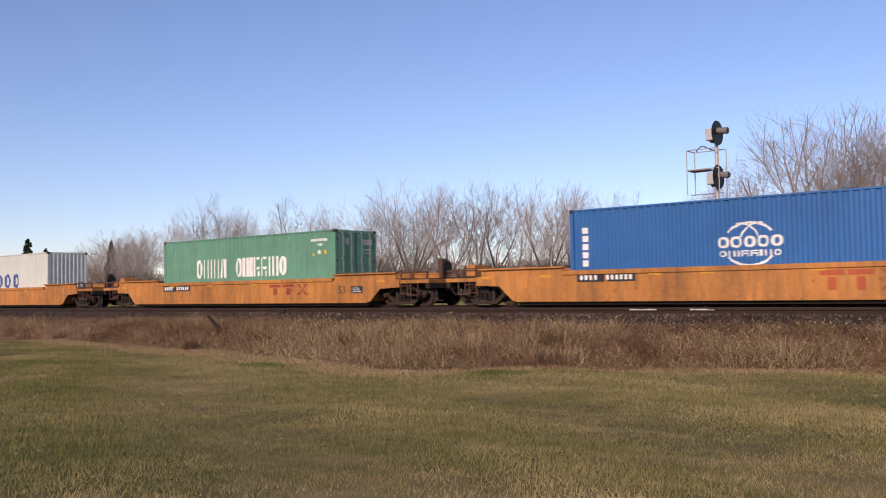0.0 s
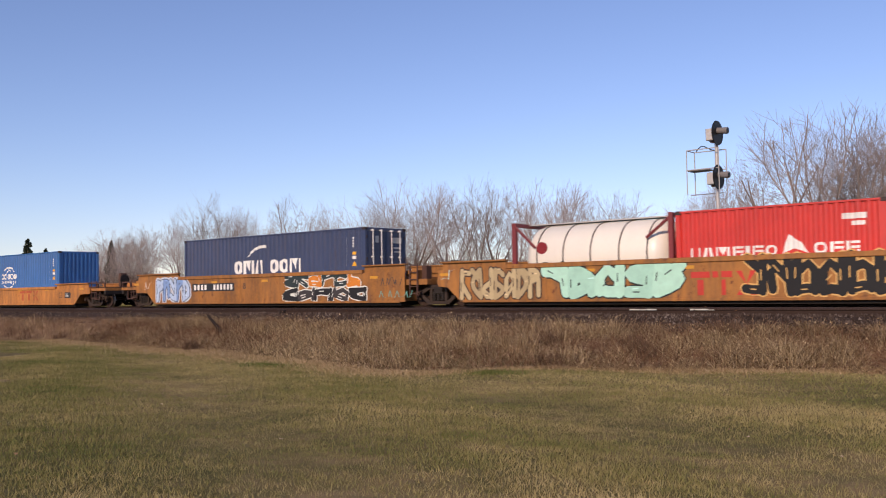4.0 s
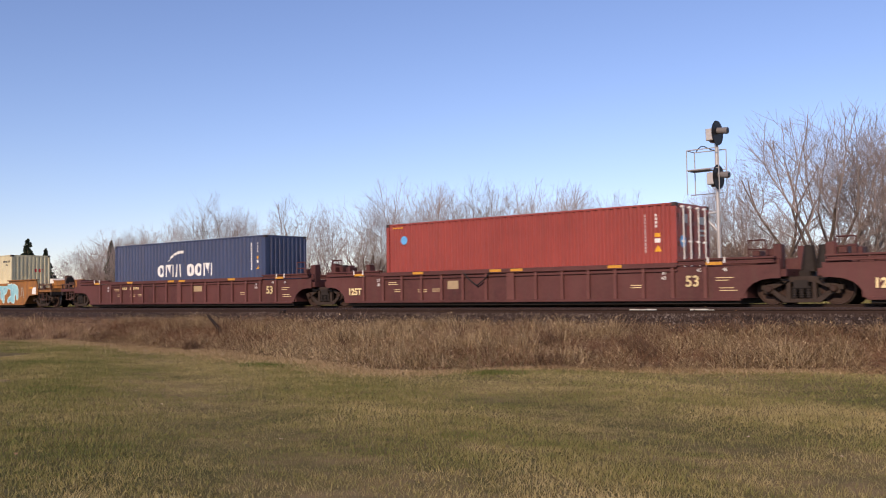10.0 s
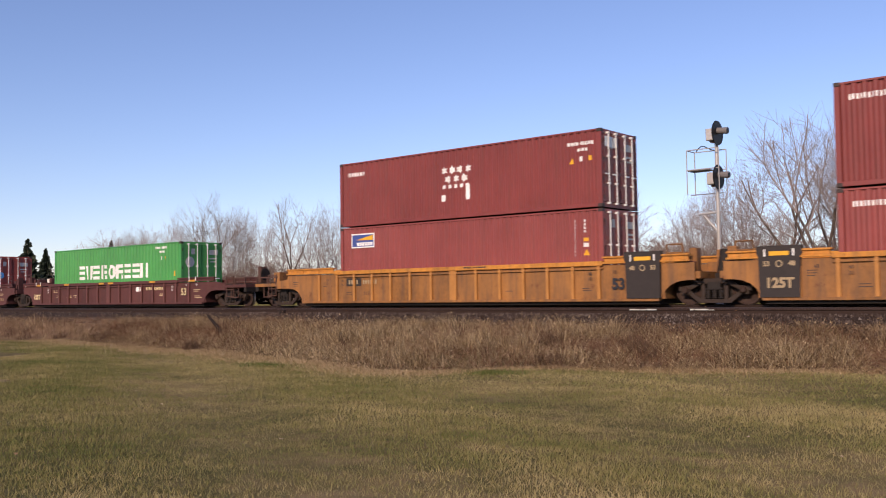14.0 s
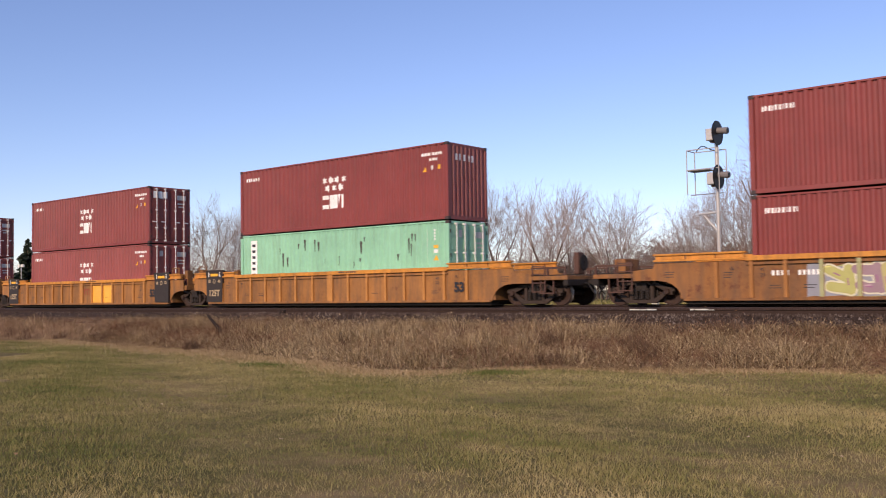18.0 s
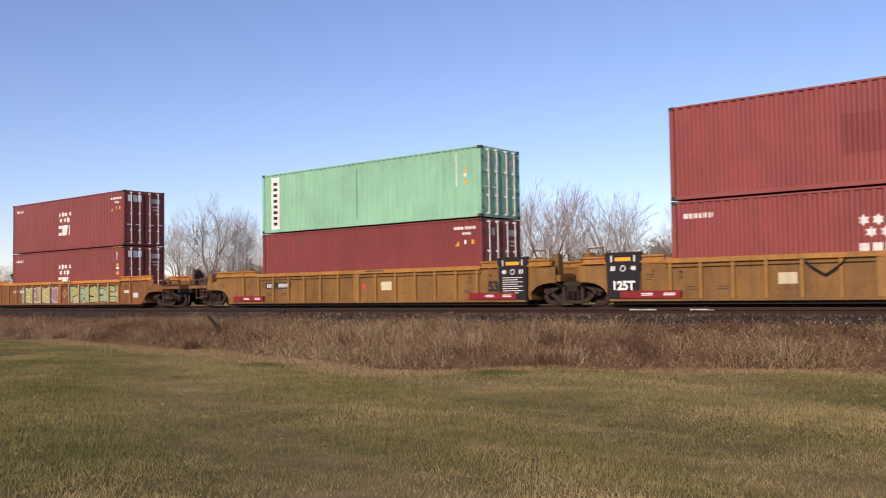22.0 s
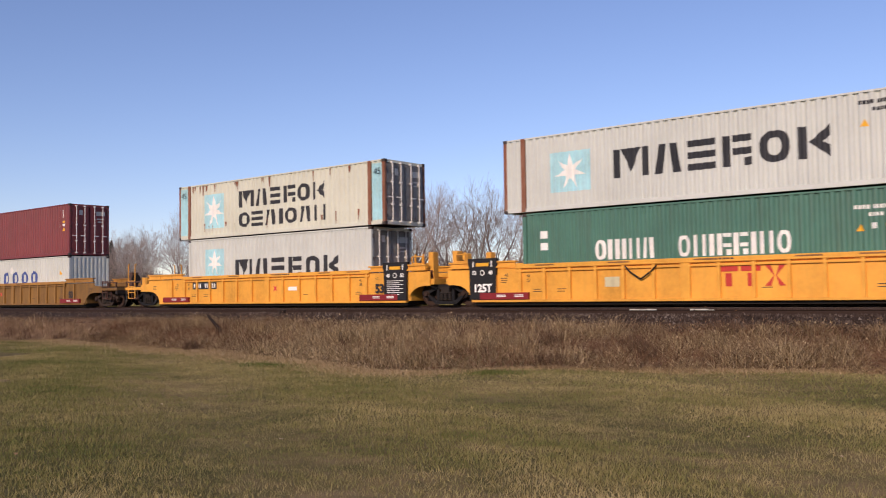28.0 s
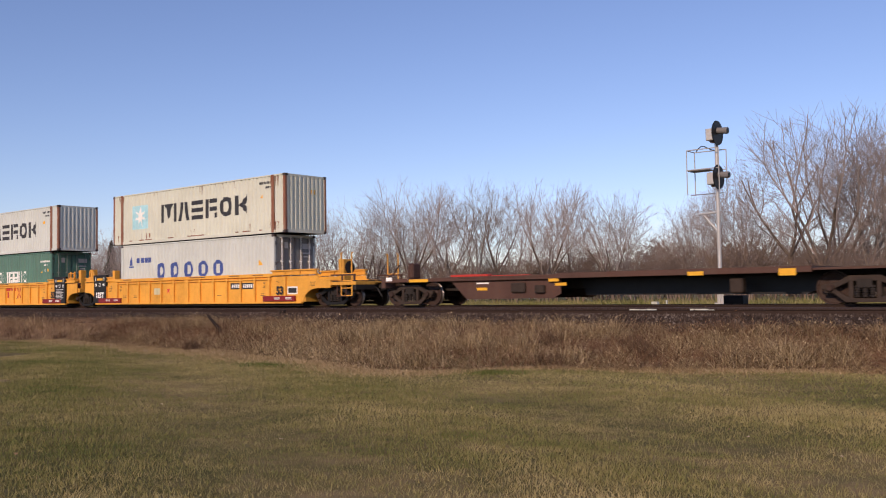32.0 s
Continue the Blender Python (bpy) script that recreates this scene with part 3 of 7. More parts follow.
def corrugated(length, z0, z1, y, out):
    """A vertical sheet with trapezoid waves along x; its face looks to -y (out = -1) or +y."""
    bm = bmesh.new()
    xs = [-length / 2]
    i = math.floor(-length / 2 / CORR) - 1
    while i * CORR < length / 2:
        xs += [(i + b) * CORR for b in BREAKS if -length / 2 < (i + b) * CORR < length / 2]
        i += 1
    xs.append(length / 2)
    rows = [[bm.verts.new((x, y - out * wave(x) + d, z)) for x in xs] for z in (z0, z1) for d in (0.0, -out * 0.004)]
    for a, b, flip in ((rows[0], rows[2], out < 0), (rows[1], rows[3], out > 0)):
        for j in range(len(xs) - 1):
            q = (a[j], a[j + 1], b[j + 1], b[j])
            bm.faces.new(q if flip else q[::-1])
    return bm


def end_sheet(z0, z1, x):
    """The blank end of a box: vertical waves across its width."""
    bm = bmesh.new()
    n = 9
    p = 2.20 / n
    ys = [-1.10 + p * (i + b) for i in range(n) for b in (0.0, 0.42, 0.50, 0.92)] + [1.10]
    dp = [0.0, 0.0, 0.040, 0.040]
    s = 1 if x > 0 else -1
    a = [bm.verts.new((x - s * dp[i % 4], y, z0)) for i, y in enumerate(ys)]
    b = [bm.verts.new((x - s * dp[i % 4], y, z1)) for i, y in enumerate(ys)]
    for i in range(len(ys) - 1):
        q = (a[i], a[i + 1], b[i + 1], b[i])
        bm.faces.new(q if s > 0 else q[::-1])
    return bm


def door_leaf(h, s):
    """One leaf with pressed panels, its outer face at x = 0."""
    bm = boxes((-0.05, 0.0, 0.02 if s > 0 else -1.10, 1.10 if s > 0 else -0.02, 0.20, h - 0.14))
    y0, y1 = (0.09, 1.03) if s > 0 else (-1.03, -0.09)
    hh = (h - 0.5) / 5
    for i in range(5):
        z = 0.27 + i * (hh + 0.02)
        for a, b in ((y0, y0 + 0.26), (y0 + 0.34, y0 + 0.60), (y0 + 0.68, y1)):
            box(bm, 0.0, 0.022, a, b, z + 0.06, z + hh - 0.04)
    return bm


def doors(thing, length, h, mat, placard):
    x = length / 2 - 0.03
    dull = mat in (M["sea"], M["deepsea"])
    for s in (-1, 1):
        leaf = part("door", shared(("door", mat.name, h, s), lambda: door_leaf(h, s)), mat, thing, at=pose(x, 0, 0))
        for y in (0.30, 0.80):
            rod = bmesh.new()
            tube(rod, (0.075, s * y, 0.12), (0.075, s * y, h - 0.08), 0.021, n=6)
            for z in (0.14, 0.8, 1.7, h - 0.12):
                box(rod, 0.0, 0.095, s * y - 0.05, s * y + 0.05, z - 0.03, z + 0.03)
            part("lock_rod", shared(("lock_rod", h, s, y, dull), lambda: rod), M["dullrod"] if dull else M["rod"], leaf, "dull locking rod" if dull else "galvanised locking rod")
            part("handle", shared(("handle", s, y, dull), lambda: boxes((0.05, 0.085, s * y - 0.02, s * y + 0.24 * s if s > 0 else s * y + 0.02, 1.08, 1.12) if s > 0 else (0.05, 0.085, s * y - 0.24, s * y + 0.02, 1.08, 1.12))), M["dullrod"] if dull else M["rod"], leaf)
        for z in (0.35, 0.95, 1.6, h - 0.4):
            part("hinge", shared("hinge", lambda: tube(bmesh.new(), (0.03, 0, -0.07), (0.03, 0, 0.07), 0.022, n=6)), M["casting"], leaf, at=pose(0, s * 1.12, z))
    if placard:
        rows = [(0.024, 0.028, 0.42, 0.95, h - 0.62, h - 0.38), (0.024, 0.028, 0.45, 0.9, h - 0.85, h - 0.78), (0.024, 0.028, 0.5, 0.85, h - 1.0, h - 0.94), (0.024, 0.028, -0.62, -0.42, h - 0.62, h - 0.34)]
        part("stencil", shared(("stencil", h), lambda: boxes(*rows)), M["gal"], thing, "small pale stencilled bars", at=pose(x, 0, 0))["kind"] = "stuff"


def container(label, length, h, mat, u, z, end="doors", posts=None, placard=True, name="shipping_container", door_mat=None):
    """A steel box, long axis along x, base at z = 0."""
    thing = empty(name, pose(u - run(0), 0, z))
    tagged(thing, label, "container", group="containers on the train")
    key, hl = mat.name, length / 2
    for s in (-1, 1):
        y = s * HALF
        part("side_panel", shared(("side_panel", key, length, h, s), lambda: corrugated(length - 0.24, 0.15, h - 0.06, y - s * 0.010, s)), mat, thing)
        part("bottom_rail", shared(("bottom_rail", key, length, s), lambda: soft_box(-hl + 0.1, hl - 0.1, y - s * 0.06, y - s * 0.002, 0.012, 0.15, 0.008)), mat, thing)
        part("top_rail", shared(("top_rail", key, length, h, s), lambda: soft_box(-hl + 0.1, hl - 0.1, y - s * 0.06, y - s * 0.002, h - 0.07, h - 0.012, 0.008)), mat, thing)
        for e in (-1, 1):
            x = e * hl
            part("corner_post", shared(("corner_post", key, h, posts is None), lambda: soft_box(-0.075, 0.075, -0.06, 0.06, 0.11, h - 0.11, 0.012)), mat if posts is None else posts, thing, at=pose(x - e * 0.078, y - s * 0.063, 0))
            for zz in (0.059, h - 0.059):
                part("corner_casting", shared("corner_casting", lambda: soft_box(-0.089, 0.089, -0.081, 0.081, -0.059, 0.059, 0.012)), M["casting"], thing, at=pose(x - e * 0.087, y - s * 0.079, zz))
    part("roof", shared(("roof", key, length, h), lambda: boxes((-hl + 0.08, hl - 0.08, -1.16, 1.16, h - 0.05, h - 0.018))), mat, thing)
    part("underside", shared(("underside", length), lambda: boxes((-hl + 0.1, hl - 0.1, -1.15, 1.15, 0.05, 0.14))), M["dark"], thing)
    for e in (-1, 1):
        part("end_sill", shared(("end_sill", key, e), lambda: boxes((-0.06, 0.06, -1.14, 1.14, 0.012, 0.17))), mat, thing, at=pose(e * (hl - 0.08), 0, 0))
        part("end_header", shared(("end_header", key, e), lambda: boxes((-0.06, 0.06, -1.14, 1.14, -0.12, -0.012))), mat, thing, at=pose(e * (hl - 0.08), 0, h))
    part("front_wall", shared(("front_wall", key, h, length), lambda: end_sheet(0.16, h - 0.11, -hl + 0.04)), mat, thing)
    if end == "doors":
        doors(thing, length, h, door_mat or mat, placard)
    else:
        part("end_wall", shared(("end_wall", key, h, length), lambda: end_sheet(0.16, h - 0.11, hl - 0.012)), mat, thing)
    if posts is not None:
        for x in (-6.02, 6.02):
            part("support_post", shared(("support_post", posts.name, h), lambda: soft_box(-0.09, 0.09, -0.03, 0.03, 0.02, h - 0.02, 0.01)), posts, thing, "rust-stained support post", at=pose(x, -HALF + 0.018, 0))
    MOVING.append((thing, u, z))
    return thing


def mark(thing, polys, mat, label="", name="lettering", y=-HALF + 0.010, wavy=True, lift=0.004):
    return pieces(name, polys, y, mat, thing, label, wavy, lift)


def number_bars(thing, x, z, mat=None, tri=True, upright=False):
    """Owner's number and warning stickers near the rear of a side."""
    mat = mat or M["letter"]
    if upright:
        mark(thing, [rect(x, x + 0.055, z - 0.085 - i * 0.112, z - i * 0.112) for i in range(11)] + [rect(x + 0.38, x + 0.435, z - 0.08 - i * 0.115, z - i * 0.115) for i in range(4)], mat, "upright code as plain bars")
        mark(thing, [rect(x + 0.36, x + 0.52, z - 0.72, z - 0.6)], M["mark_yellow"], "amber warning sticker", "sticker")
        mark(thing, [rect(x + 0.36, x + 0.52, z - 0.90, z - 0.77)], mat, "", "sticker")
    else:
        mark(thing, blocks(x, x + 0.42, z, z + 0.11, 4, 0.2) + blocks(x + 0.48, x + 0.98, z, z + 0.11, 6, 0.2) + blocks(x + 0.36, x + 0.75, z - 0.2, z - 0.1, 4, 0.2), mat, "code as plain bars")
        if mat == M["letter"]:
            mark(thing, [rect(x + 0.44, x + 0.58, z - 0.54, z - 0.38)], mat, "", "sticker")
            mark(thing, [rect(x + 0.82, x + 0.92, z - 0.54, z - 0.38)], M["mark_yellow"], "amber warning sticker", "sticker")
    if tri:
        a, b = (x + 0.34, z - 1.18) if upright else (x + 0.05, z - 0.60)
        mark(thing, [[(a, b), (a + 0.22, b), (a + 0.11, b + 0.2)]], M["mark_yellow"], "amber warning triangle", "sticker")


def seven_stars(thing, x, z, d=0.375):
    polys = [star(x + i * d, z, 0.165, 6, 0.58) for i in range(4)] + [star(x + (i + 0.5) * d, z - 0.33, 0.165, 6, 0.58) for i in range(3)]
    mark(thing, polys, M["letter"], "seven small white stars", "emblem")


def web_bars(thing, x, z):
    mark(thing, blocks(x, x + 1.0, z, z + 0.15, 10, 0.42), M["letter"], "short word as plain white blocks")


def car_centres():
    return dict(A=-274.2, B=-250.45, C=-227.03, D=-202.88, E=-183.5, F=-164.2, G=-140.5, H=-121.0, I=-101.25, J=-78.0, K=-58.5, L=-39.01, M=-15.45,
                N=7.9, O=27.42, P=46.93, Q=70.33, R=89.79, S=109.25, T=131.0)


U = car_centres()


# ---- trucks ----
FRAME_TOP = [(-1.14, 0.55), (-0.72, 0.62), (-0.42, 0.80), (0.42, 0.80), (0.72, 0.62), (1.14, 0.55), (1.14, 0.42), (0.74, 0.47), (0.38, 0.64), (-0.38, 0.64), (-0.74, 0.47), (-1.14, 0.42)]
FRAME_LOW = [(-1.02, 0.46), (-0.84, 0.46), (-0.40, 0.18), (0.40, 0.18), (0.84, 0.46), (1.02, 0.46), (0.50, 0.06), (-0.50, 0.06)]


def side_frame():
    bm = slab(FRAME_TOP, -0.07, 0.07)
    slab(FRAME_LOW, -0.06, 0.06, bm)
    for s in (-1, 1):
        box(bm, s * 0.36 - 0.06, s * 0.36 + 0.06, -0.065, 0.065, 0.12, 0.70)
        box(bm, s * 0.92 - 0.14, s * 0.92 + 0.14, -0.08, 0.08, 0.32, 0.56)
    bmesh.ops.bevel(bm, geom=bm.edges[:], offset=0.008, segments=1, affect="EDGES")
    return bm


def spring():
    """One coil spring of a truck, its turns as a ridged column."""
    prof = [(0.02, 0.20)]
    for i in range(5):
        z = 0.20 + i * 0.065
        prof += [(0.085, z + 0.005), (0.085, z + 0.033), (0.060, z + 0.040), (0.060, z + 0.060)]
    return lathe(prof + [(0.02, 0.53)], 10, "Z")


def wheelset(r):
    half = [(0.09, 1.02), (0.09, 0.86), (0.16, 0.84), (0.17, 0.80), (r * 0.55, 0.775), (r * 0.88, 0.80), (r * 0.90, 0.825), (r, 0.825), (r, 0.72), (r + 0.026, 0.705), (r + 0.026, 0.68), (r * 0.88, 0.685), (r * 0.5, 0.70), (0.15, 0.68), (0.085, 0.62)]
    prof = [(a, -b) for a, b in half] + [(a, b) for a, b in half[::-1]]
    bm = lathe(prof, 32, "Y")
    for f in bm.faces:
        if all((v.co.x ** 2 + v.co.z ** 2) ** 0.5 > r - 0.01 for v in f.verts):
            f.material_index = 1
    return bm


def truck(car, x, r=0.42, cast="truck"):
    tr = part("truck", shared("truck", lambda: boxes((-0.2, 0.2, -1.12, 1.12, 0.46, 0.70), (-0.12, 0.12, -0.5, 0.5, 0.66, 0.82), (-1.0, 1.0, -0.5, -0.42, 0.36, 0.46), (-1.0, 1.0, 0.42, 0.5, 0.36, 0.46))), M["dark"], car, "dusty four-wheel truck", at=pose(x, 0, 0))
    for s in (-1, 1):
        part("side_frame", shared(("side_frame", cast), side_frame), M[cast], tr, at=pose(0, s * 1.02, 0))
        for a in (-0.2, 0.0, 0.2):
            part("spring", shared("spring", spring), M["dark"], tr, at=pose(a, s * 1.06, 0))
        for a in (-0.9, 0.9):
            cap = lathe([(0.02, 0.0), (0.075, 0.0), (0.095, 0.02), (0.10, 0.09), (0.12, 0.10), (0.12, 0.16)], 12)
            part("bearing_cap", shared(("bearing_cap",), lambda: cap), M["wheel"], tr, at=pose(a, s * 1.20, r, 0, 0, 0 if s < 0 else 180))
            part("brake_shoe", shared("brake_shoe", lambda: soft_box(-0.03, 0.05, -0.06, 0.06, 0.24, 0.56, 0.01)), M["dark"], tr, at=pose(a - math.copysign(0.50, a), s * 0.76, 0))
    me = shared(("wheelset", r), lambda: wheelset(r))
    if not me.materials:
        me.materials.append(M["wheel"])
        me.materials.append(M["tread"])
    for a in (-0.9, 0.9):
        WHEELSETS.append((part("wheelset", me, None, tr, at=pose(a, 0, r)), a, r))
    return tr


# ---- well cars ----
def side_outline(kind, ends, top):
    """Outline of a car's side in x and z, with the cut-outs over the trucks."""
    out = []
    for e in (1, -1):
        n = 9.30 if ends[e] == "joint" else 9.85
        if kind == "smooth" and e == 1 and ends[e] == "joint":
            cut = [(8.42, 0.17), (8.42, top)]
        elif kind == "smooth":
            cut = [(8.27, 0.17), (8.85, 0.68), (n, 0.72), (n, top)]
        else:
            cut = [(8.18, 0.17), (8.24, 0.32), (8.36, 0.50), (8.52, 0.63), (8.74, 0.72), (9.05, 0.76), (n, 0.76)]
            cut += [(n, 1.08), (9.16, 1.14), (9.10, top)] if ends[e] == "own" else [(n, top)]
        if e == 1:
            out += cut
        else:
            out += [(-x, z) for x, z in cut[::-1]]
    return out


def well_car(key, label, kind, paint, chord, front, rear, top, lift, panels=False, posts=True, radius=0.42):
    """A car with a deep well between two ends; an end rides on its own truck ("own") or shares one ("joint")."""
    car = empty("well_car", pose(U[key] - run(0), 0, 0))
    tagged(car, label, "rail car", group="well cars of the train")
    ends = {-1: front, 1: rear}
    pk = (paint.name, kind, front, rear, top)
    # Ribs get a paler paint than their wall; the brown one paints in shading.
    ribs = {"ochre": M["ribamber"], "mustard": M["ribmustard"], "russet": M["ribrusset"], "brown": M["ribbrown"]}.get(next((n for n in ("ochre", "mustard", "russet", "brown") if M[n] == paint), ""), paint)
    skin = 1.47 if kind == "smooth" else 1.42
    for s in (-1, 1):
        part("side_wall", shared(("side_wall", s) + pk, lambda: slab(side_outline(kind, ends, top), s * (skin - 0.03), s * skin)), paint, car)
        part("bottom_sill", shared(("bottom_sill", s, paint.name), lambda: soft_box(-8.15, 8.15, s * 1.43 - 0.07, s * 1.43 + 0.07, 0.13, 0.215, 0.01)), paint, car)
        x = 6.2
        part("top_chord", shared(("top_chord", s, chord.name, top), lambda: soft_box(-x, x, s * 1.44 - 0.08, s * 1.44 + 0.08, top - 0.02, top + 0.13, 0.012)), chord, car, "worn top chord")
        if kind == "ribbed":
            part("flange", shared(("flange", s, paint.name, top), lambda: soft_box(-x, x, s * 1.445 - 0.05, s * 1.445 + 0.05, top - 0.14, top - 0.085, 0.006)), paint, car)
            for rx in (-7.1, -6.05, -5.07, -4.08, -3.1, -2.1, -1.05, 1.05, 2.1, 3.1, 4.08, 5.07, 6.05, 7.1):
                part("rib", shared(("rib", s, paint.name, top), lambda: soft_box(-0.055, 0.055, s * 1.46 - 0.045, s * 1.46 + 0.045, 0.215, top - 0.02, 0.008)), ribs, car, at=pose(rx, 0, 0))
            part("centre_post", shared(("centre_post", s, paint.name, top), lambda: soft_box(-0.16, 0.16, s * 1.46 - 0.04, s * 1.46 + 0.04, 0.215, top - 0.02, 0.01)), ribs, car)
        else:
            for rx in (-4.6, -1.5, 1.5, 4.6):
                part("seam_plate", shared(("seam_plate", s, paint.name, top), lambda: soft_box(-0.05, 0.05, s * 1.473 - 0.006, s * 1.473 + 0.006, 0.22, top - 0.03, 0.003)), paint, car, at=pose(rx, 0, 0))
    for i, bx in enumerate((-7.4, -6.1, -3.0, 0.0, 3.0, 6.1, 7.4)):
        part("cross_beam", shared("cross_beam", lambda: soft_box(-0.22, 0.22, -1.38, 1.38, 0.12, 0.26, 0.01)), M["dark"], car, at=pose(bx, 0, 0))
    part("well_floor", shared("well_floor", lambda: soft_box(-8.1, 8.1, -1.34, 1.34, 0.03, 0.20, 0.01)), M["dark"], car, "grimy floor of the well")
    for e in (-1, 1):
        own = ends[e] == "own"
        n = 9.85 if own else (8.60 if kind == "smooth" and e > 0 else 9.30)

        def lo_hi(a, b):
            return (a, b) if e > 0 else (-b, -a)
        for s in (-1, 1):
            far = 9.1 if kind == "ribbed" and own else n - 0.12
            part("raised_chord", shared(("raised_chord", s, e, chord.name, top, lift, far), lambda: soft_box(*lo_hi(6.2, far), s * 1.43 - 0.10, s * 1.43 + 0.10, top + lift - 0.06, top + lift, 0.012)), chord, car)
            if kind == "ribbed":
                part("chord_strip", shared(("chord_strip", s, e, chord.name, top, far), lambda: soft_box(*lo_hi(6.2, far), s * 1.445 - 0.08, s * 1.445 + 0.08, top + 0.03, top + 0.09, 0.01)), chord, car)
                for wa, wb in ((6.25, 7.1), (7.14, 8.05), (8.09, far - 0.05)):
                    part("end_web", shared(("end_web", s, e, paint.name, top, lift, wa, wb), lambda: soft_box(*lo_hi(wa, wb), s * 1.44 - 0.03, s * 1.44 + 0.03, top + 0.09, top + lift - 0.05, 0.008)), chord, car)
            else:
                part("end_web", shared(("end_web", s, e, paint.name, top, lift, n), lambda: soft_box(*lo_hi(6.25, n - 0.2), s * 1.40 - 0.03, s * 1.40 + 0.03, top - 0.02, top + lift - 0.05, 0.008)), paint, car)
        part("bulkhead", shared(("bulkhead", e, paint.name), lambda: soft_box(*lo_hi(8.2, 8.3), -1.38, 1.38, 0.2, 1.12, 0.01)), paint, car)
        part("end_deck", shared(("end_deck", e, own, paint.name), lambda: soft_box(*lo_hi(8.28, 9.85 if own else 9.45), -1.36, 1.36, 0.80, 1.02, 0.012)), paint, car)
        if own:
            part("draft_sill", shared(("draft_sill", e), lambda: soft_box(*lo_hi(8.3, 11.2), -0.28, 0.28, 0.58, 0.92, 0.015)), M["dark"], car)
            part("end_platform", shared(("end_platform", e, paint.name), lambda: soft_box(*lo_hi(9.85, 11.3), -1.42, 1.42, 0.86, 1.0, 0.012)), paint, car, "end walkway")
            gr = part("grating", shared(("grating", e), lambda: boxes(*[(*lo_hi(9.9, 11.28), y, y + 0.03, 1.0, 1.04) for y in np.arange(-1.38, 1.36, 0.11)])), M["dark"], car)
            gr["kind"] = "stuff"
            part("coupler", shared(("coupler", e), lambda: boxes((*lo_hi(11.2, 11.55), -0.08, 0.08, 0.72, 0.86), (*lo_hi(11.5, 11.78), -0.17, 0.17, 0.66, 0.92), (*lo_hi(11.25, 11.3), -0.3, 0.3, 0.6, 0.95))), M["dark"], car)
            for y in (-0.32, 0.3):
                hose = bmesh.new()
                pts = [Vector((e * a, y, b)) for a, b in ((11.2, 0.78), (11.45, 0.72), (11.6, 0.5), (11.72, 0.36))]
                for a, b in zip(pts, pts[1:]):
                    tube(hose, a, b, 0.028, n=6)
                part("air_hose", shared(("air_hose", e, y), lambda: hose), M["hose"], car)
            hi = posts
            for s in (-1, 1):
                part("end_rail", shared(("end_rail", e, s), lambda: boxes((*lo_hi(9.85, 11.25), s * 1.38 - 0.03, s * 1.38 + 0.03, 1.24, 1.30))), M["flatbrown"], car, "dark rail along the end walkway")
                for px in (10.5, 11.2):
                    part("stanchion", shared(("stanchion", s), lambda: boxes((-0.03, 0.03, s * 1.38 - 0.03, s * 1.38 + 0.03, 0.98, 1.24))), M["flatbrown"], car, at=pose(e * px, 0, 0))
            part("end_beam", shared(("end_beam", e), lambda: soft_box(*lo_hi(11.12, 11.30), -1.40, 1.40, 0.66, 0.88, 0.015)), M["dark"], car)
            part("step", shared(("step", e), lambda: boxes((*lo_hi(10.2, 10.75), -1.42, -1.30, 0.40, 0.44), (*lo_hi(10.2, 10.24), -1.40, -1.36, 0.44, 0.86), (*lo_hi(10.71, 10.75), -1.40, -1.36, 0.44, 0.86))), M["flatbrown"], car, "hanging step")
            for s in (-1, 1):
                if hi:
                    for px in (10.45, 11.05):
                        part("grab_post", shared(("grab_post", s, paint.name), lambda: tube(tube(bmesh.new(), (0, s * 1.38, 0.42), (0, s * 1.38, 2.15), 0.028, n=6), (0, s * 1.38, 2.15), (0, s * 1.30, 2.17), 0.028, n=6)), paint, car, at=pose(e * px, 0, 0))
                    for z in (0.42, 0.72, 1.02, 1.3):
                        part("rung", shared(("rung", s, paint.name), lambda: boxes((-0.3, 0.3, s * 1.38 - 0.02, s * 1.38 + 0.02, 0, 0.035))), paint, car, at=pose(e * 10.75, 0, z))
                else:
                    for z in (0.45, 0.75, 1.05, 1.32):
                        part("rung", shared(("rung_low", s), lambda: boxes((-0.24, 0.24, s * 1.40 - 0.02, s * 1.40 + 0.02, 0, 0.035))), M["flatbrown"], car, at=pose(e * 10.15, 0, z))
                    for q in (-0.25, 0.25):
                        part("ladder_rail", shared(("ladder_rail", s), lambda: boxes((-0.02, 0.02, s * 1.40 - 0.02, s * 1.40 + 0.02, 0.45, 1.38))), M["flatbrown"], car, "rusty ladder rail", at=pose(e * 10.15 + q, 0, 0))
            if e > 0:
                part("brake_stand", shared(("brake_stand", paint.name, hi), lambda: soft_box(*((9.62, 9.95, -0.75, -0.25, 1.02, 1.95) if hi else (10.95, 11.15, -0.45, -0.05, 1.05, 1.8)), 0.03)), paint if hi else M["flatbrown"], car)
                bw = lathe([(0.02, 0.0), (0.05, 0.03), (0.05, 0.05), (0.24, 0.06), (0.27, 0.05), (0.28, 0.03), (0.26, 0.01), (0.04, 0.02)], 18, "X")
                part("brake_wheel", shared("brake_wheel", lambda: bw), paint if hi else M["dark"], car, at=pose(9.97 if hi else 11.2, -0.45 if hi else -0.25, 1.6 if hi else 1.45))
            else:
                part("tool_box", shared(("tool_box", paint.name), lambda: soft_box(-10.9, -10.5, -0.7, 0.3, 1.05, 1.5, 0.02)), paint, car)
            truck(car, e * 9.75, radius, "newtruck" if panels else "truck")
        else:
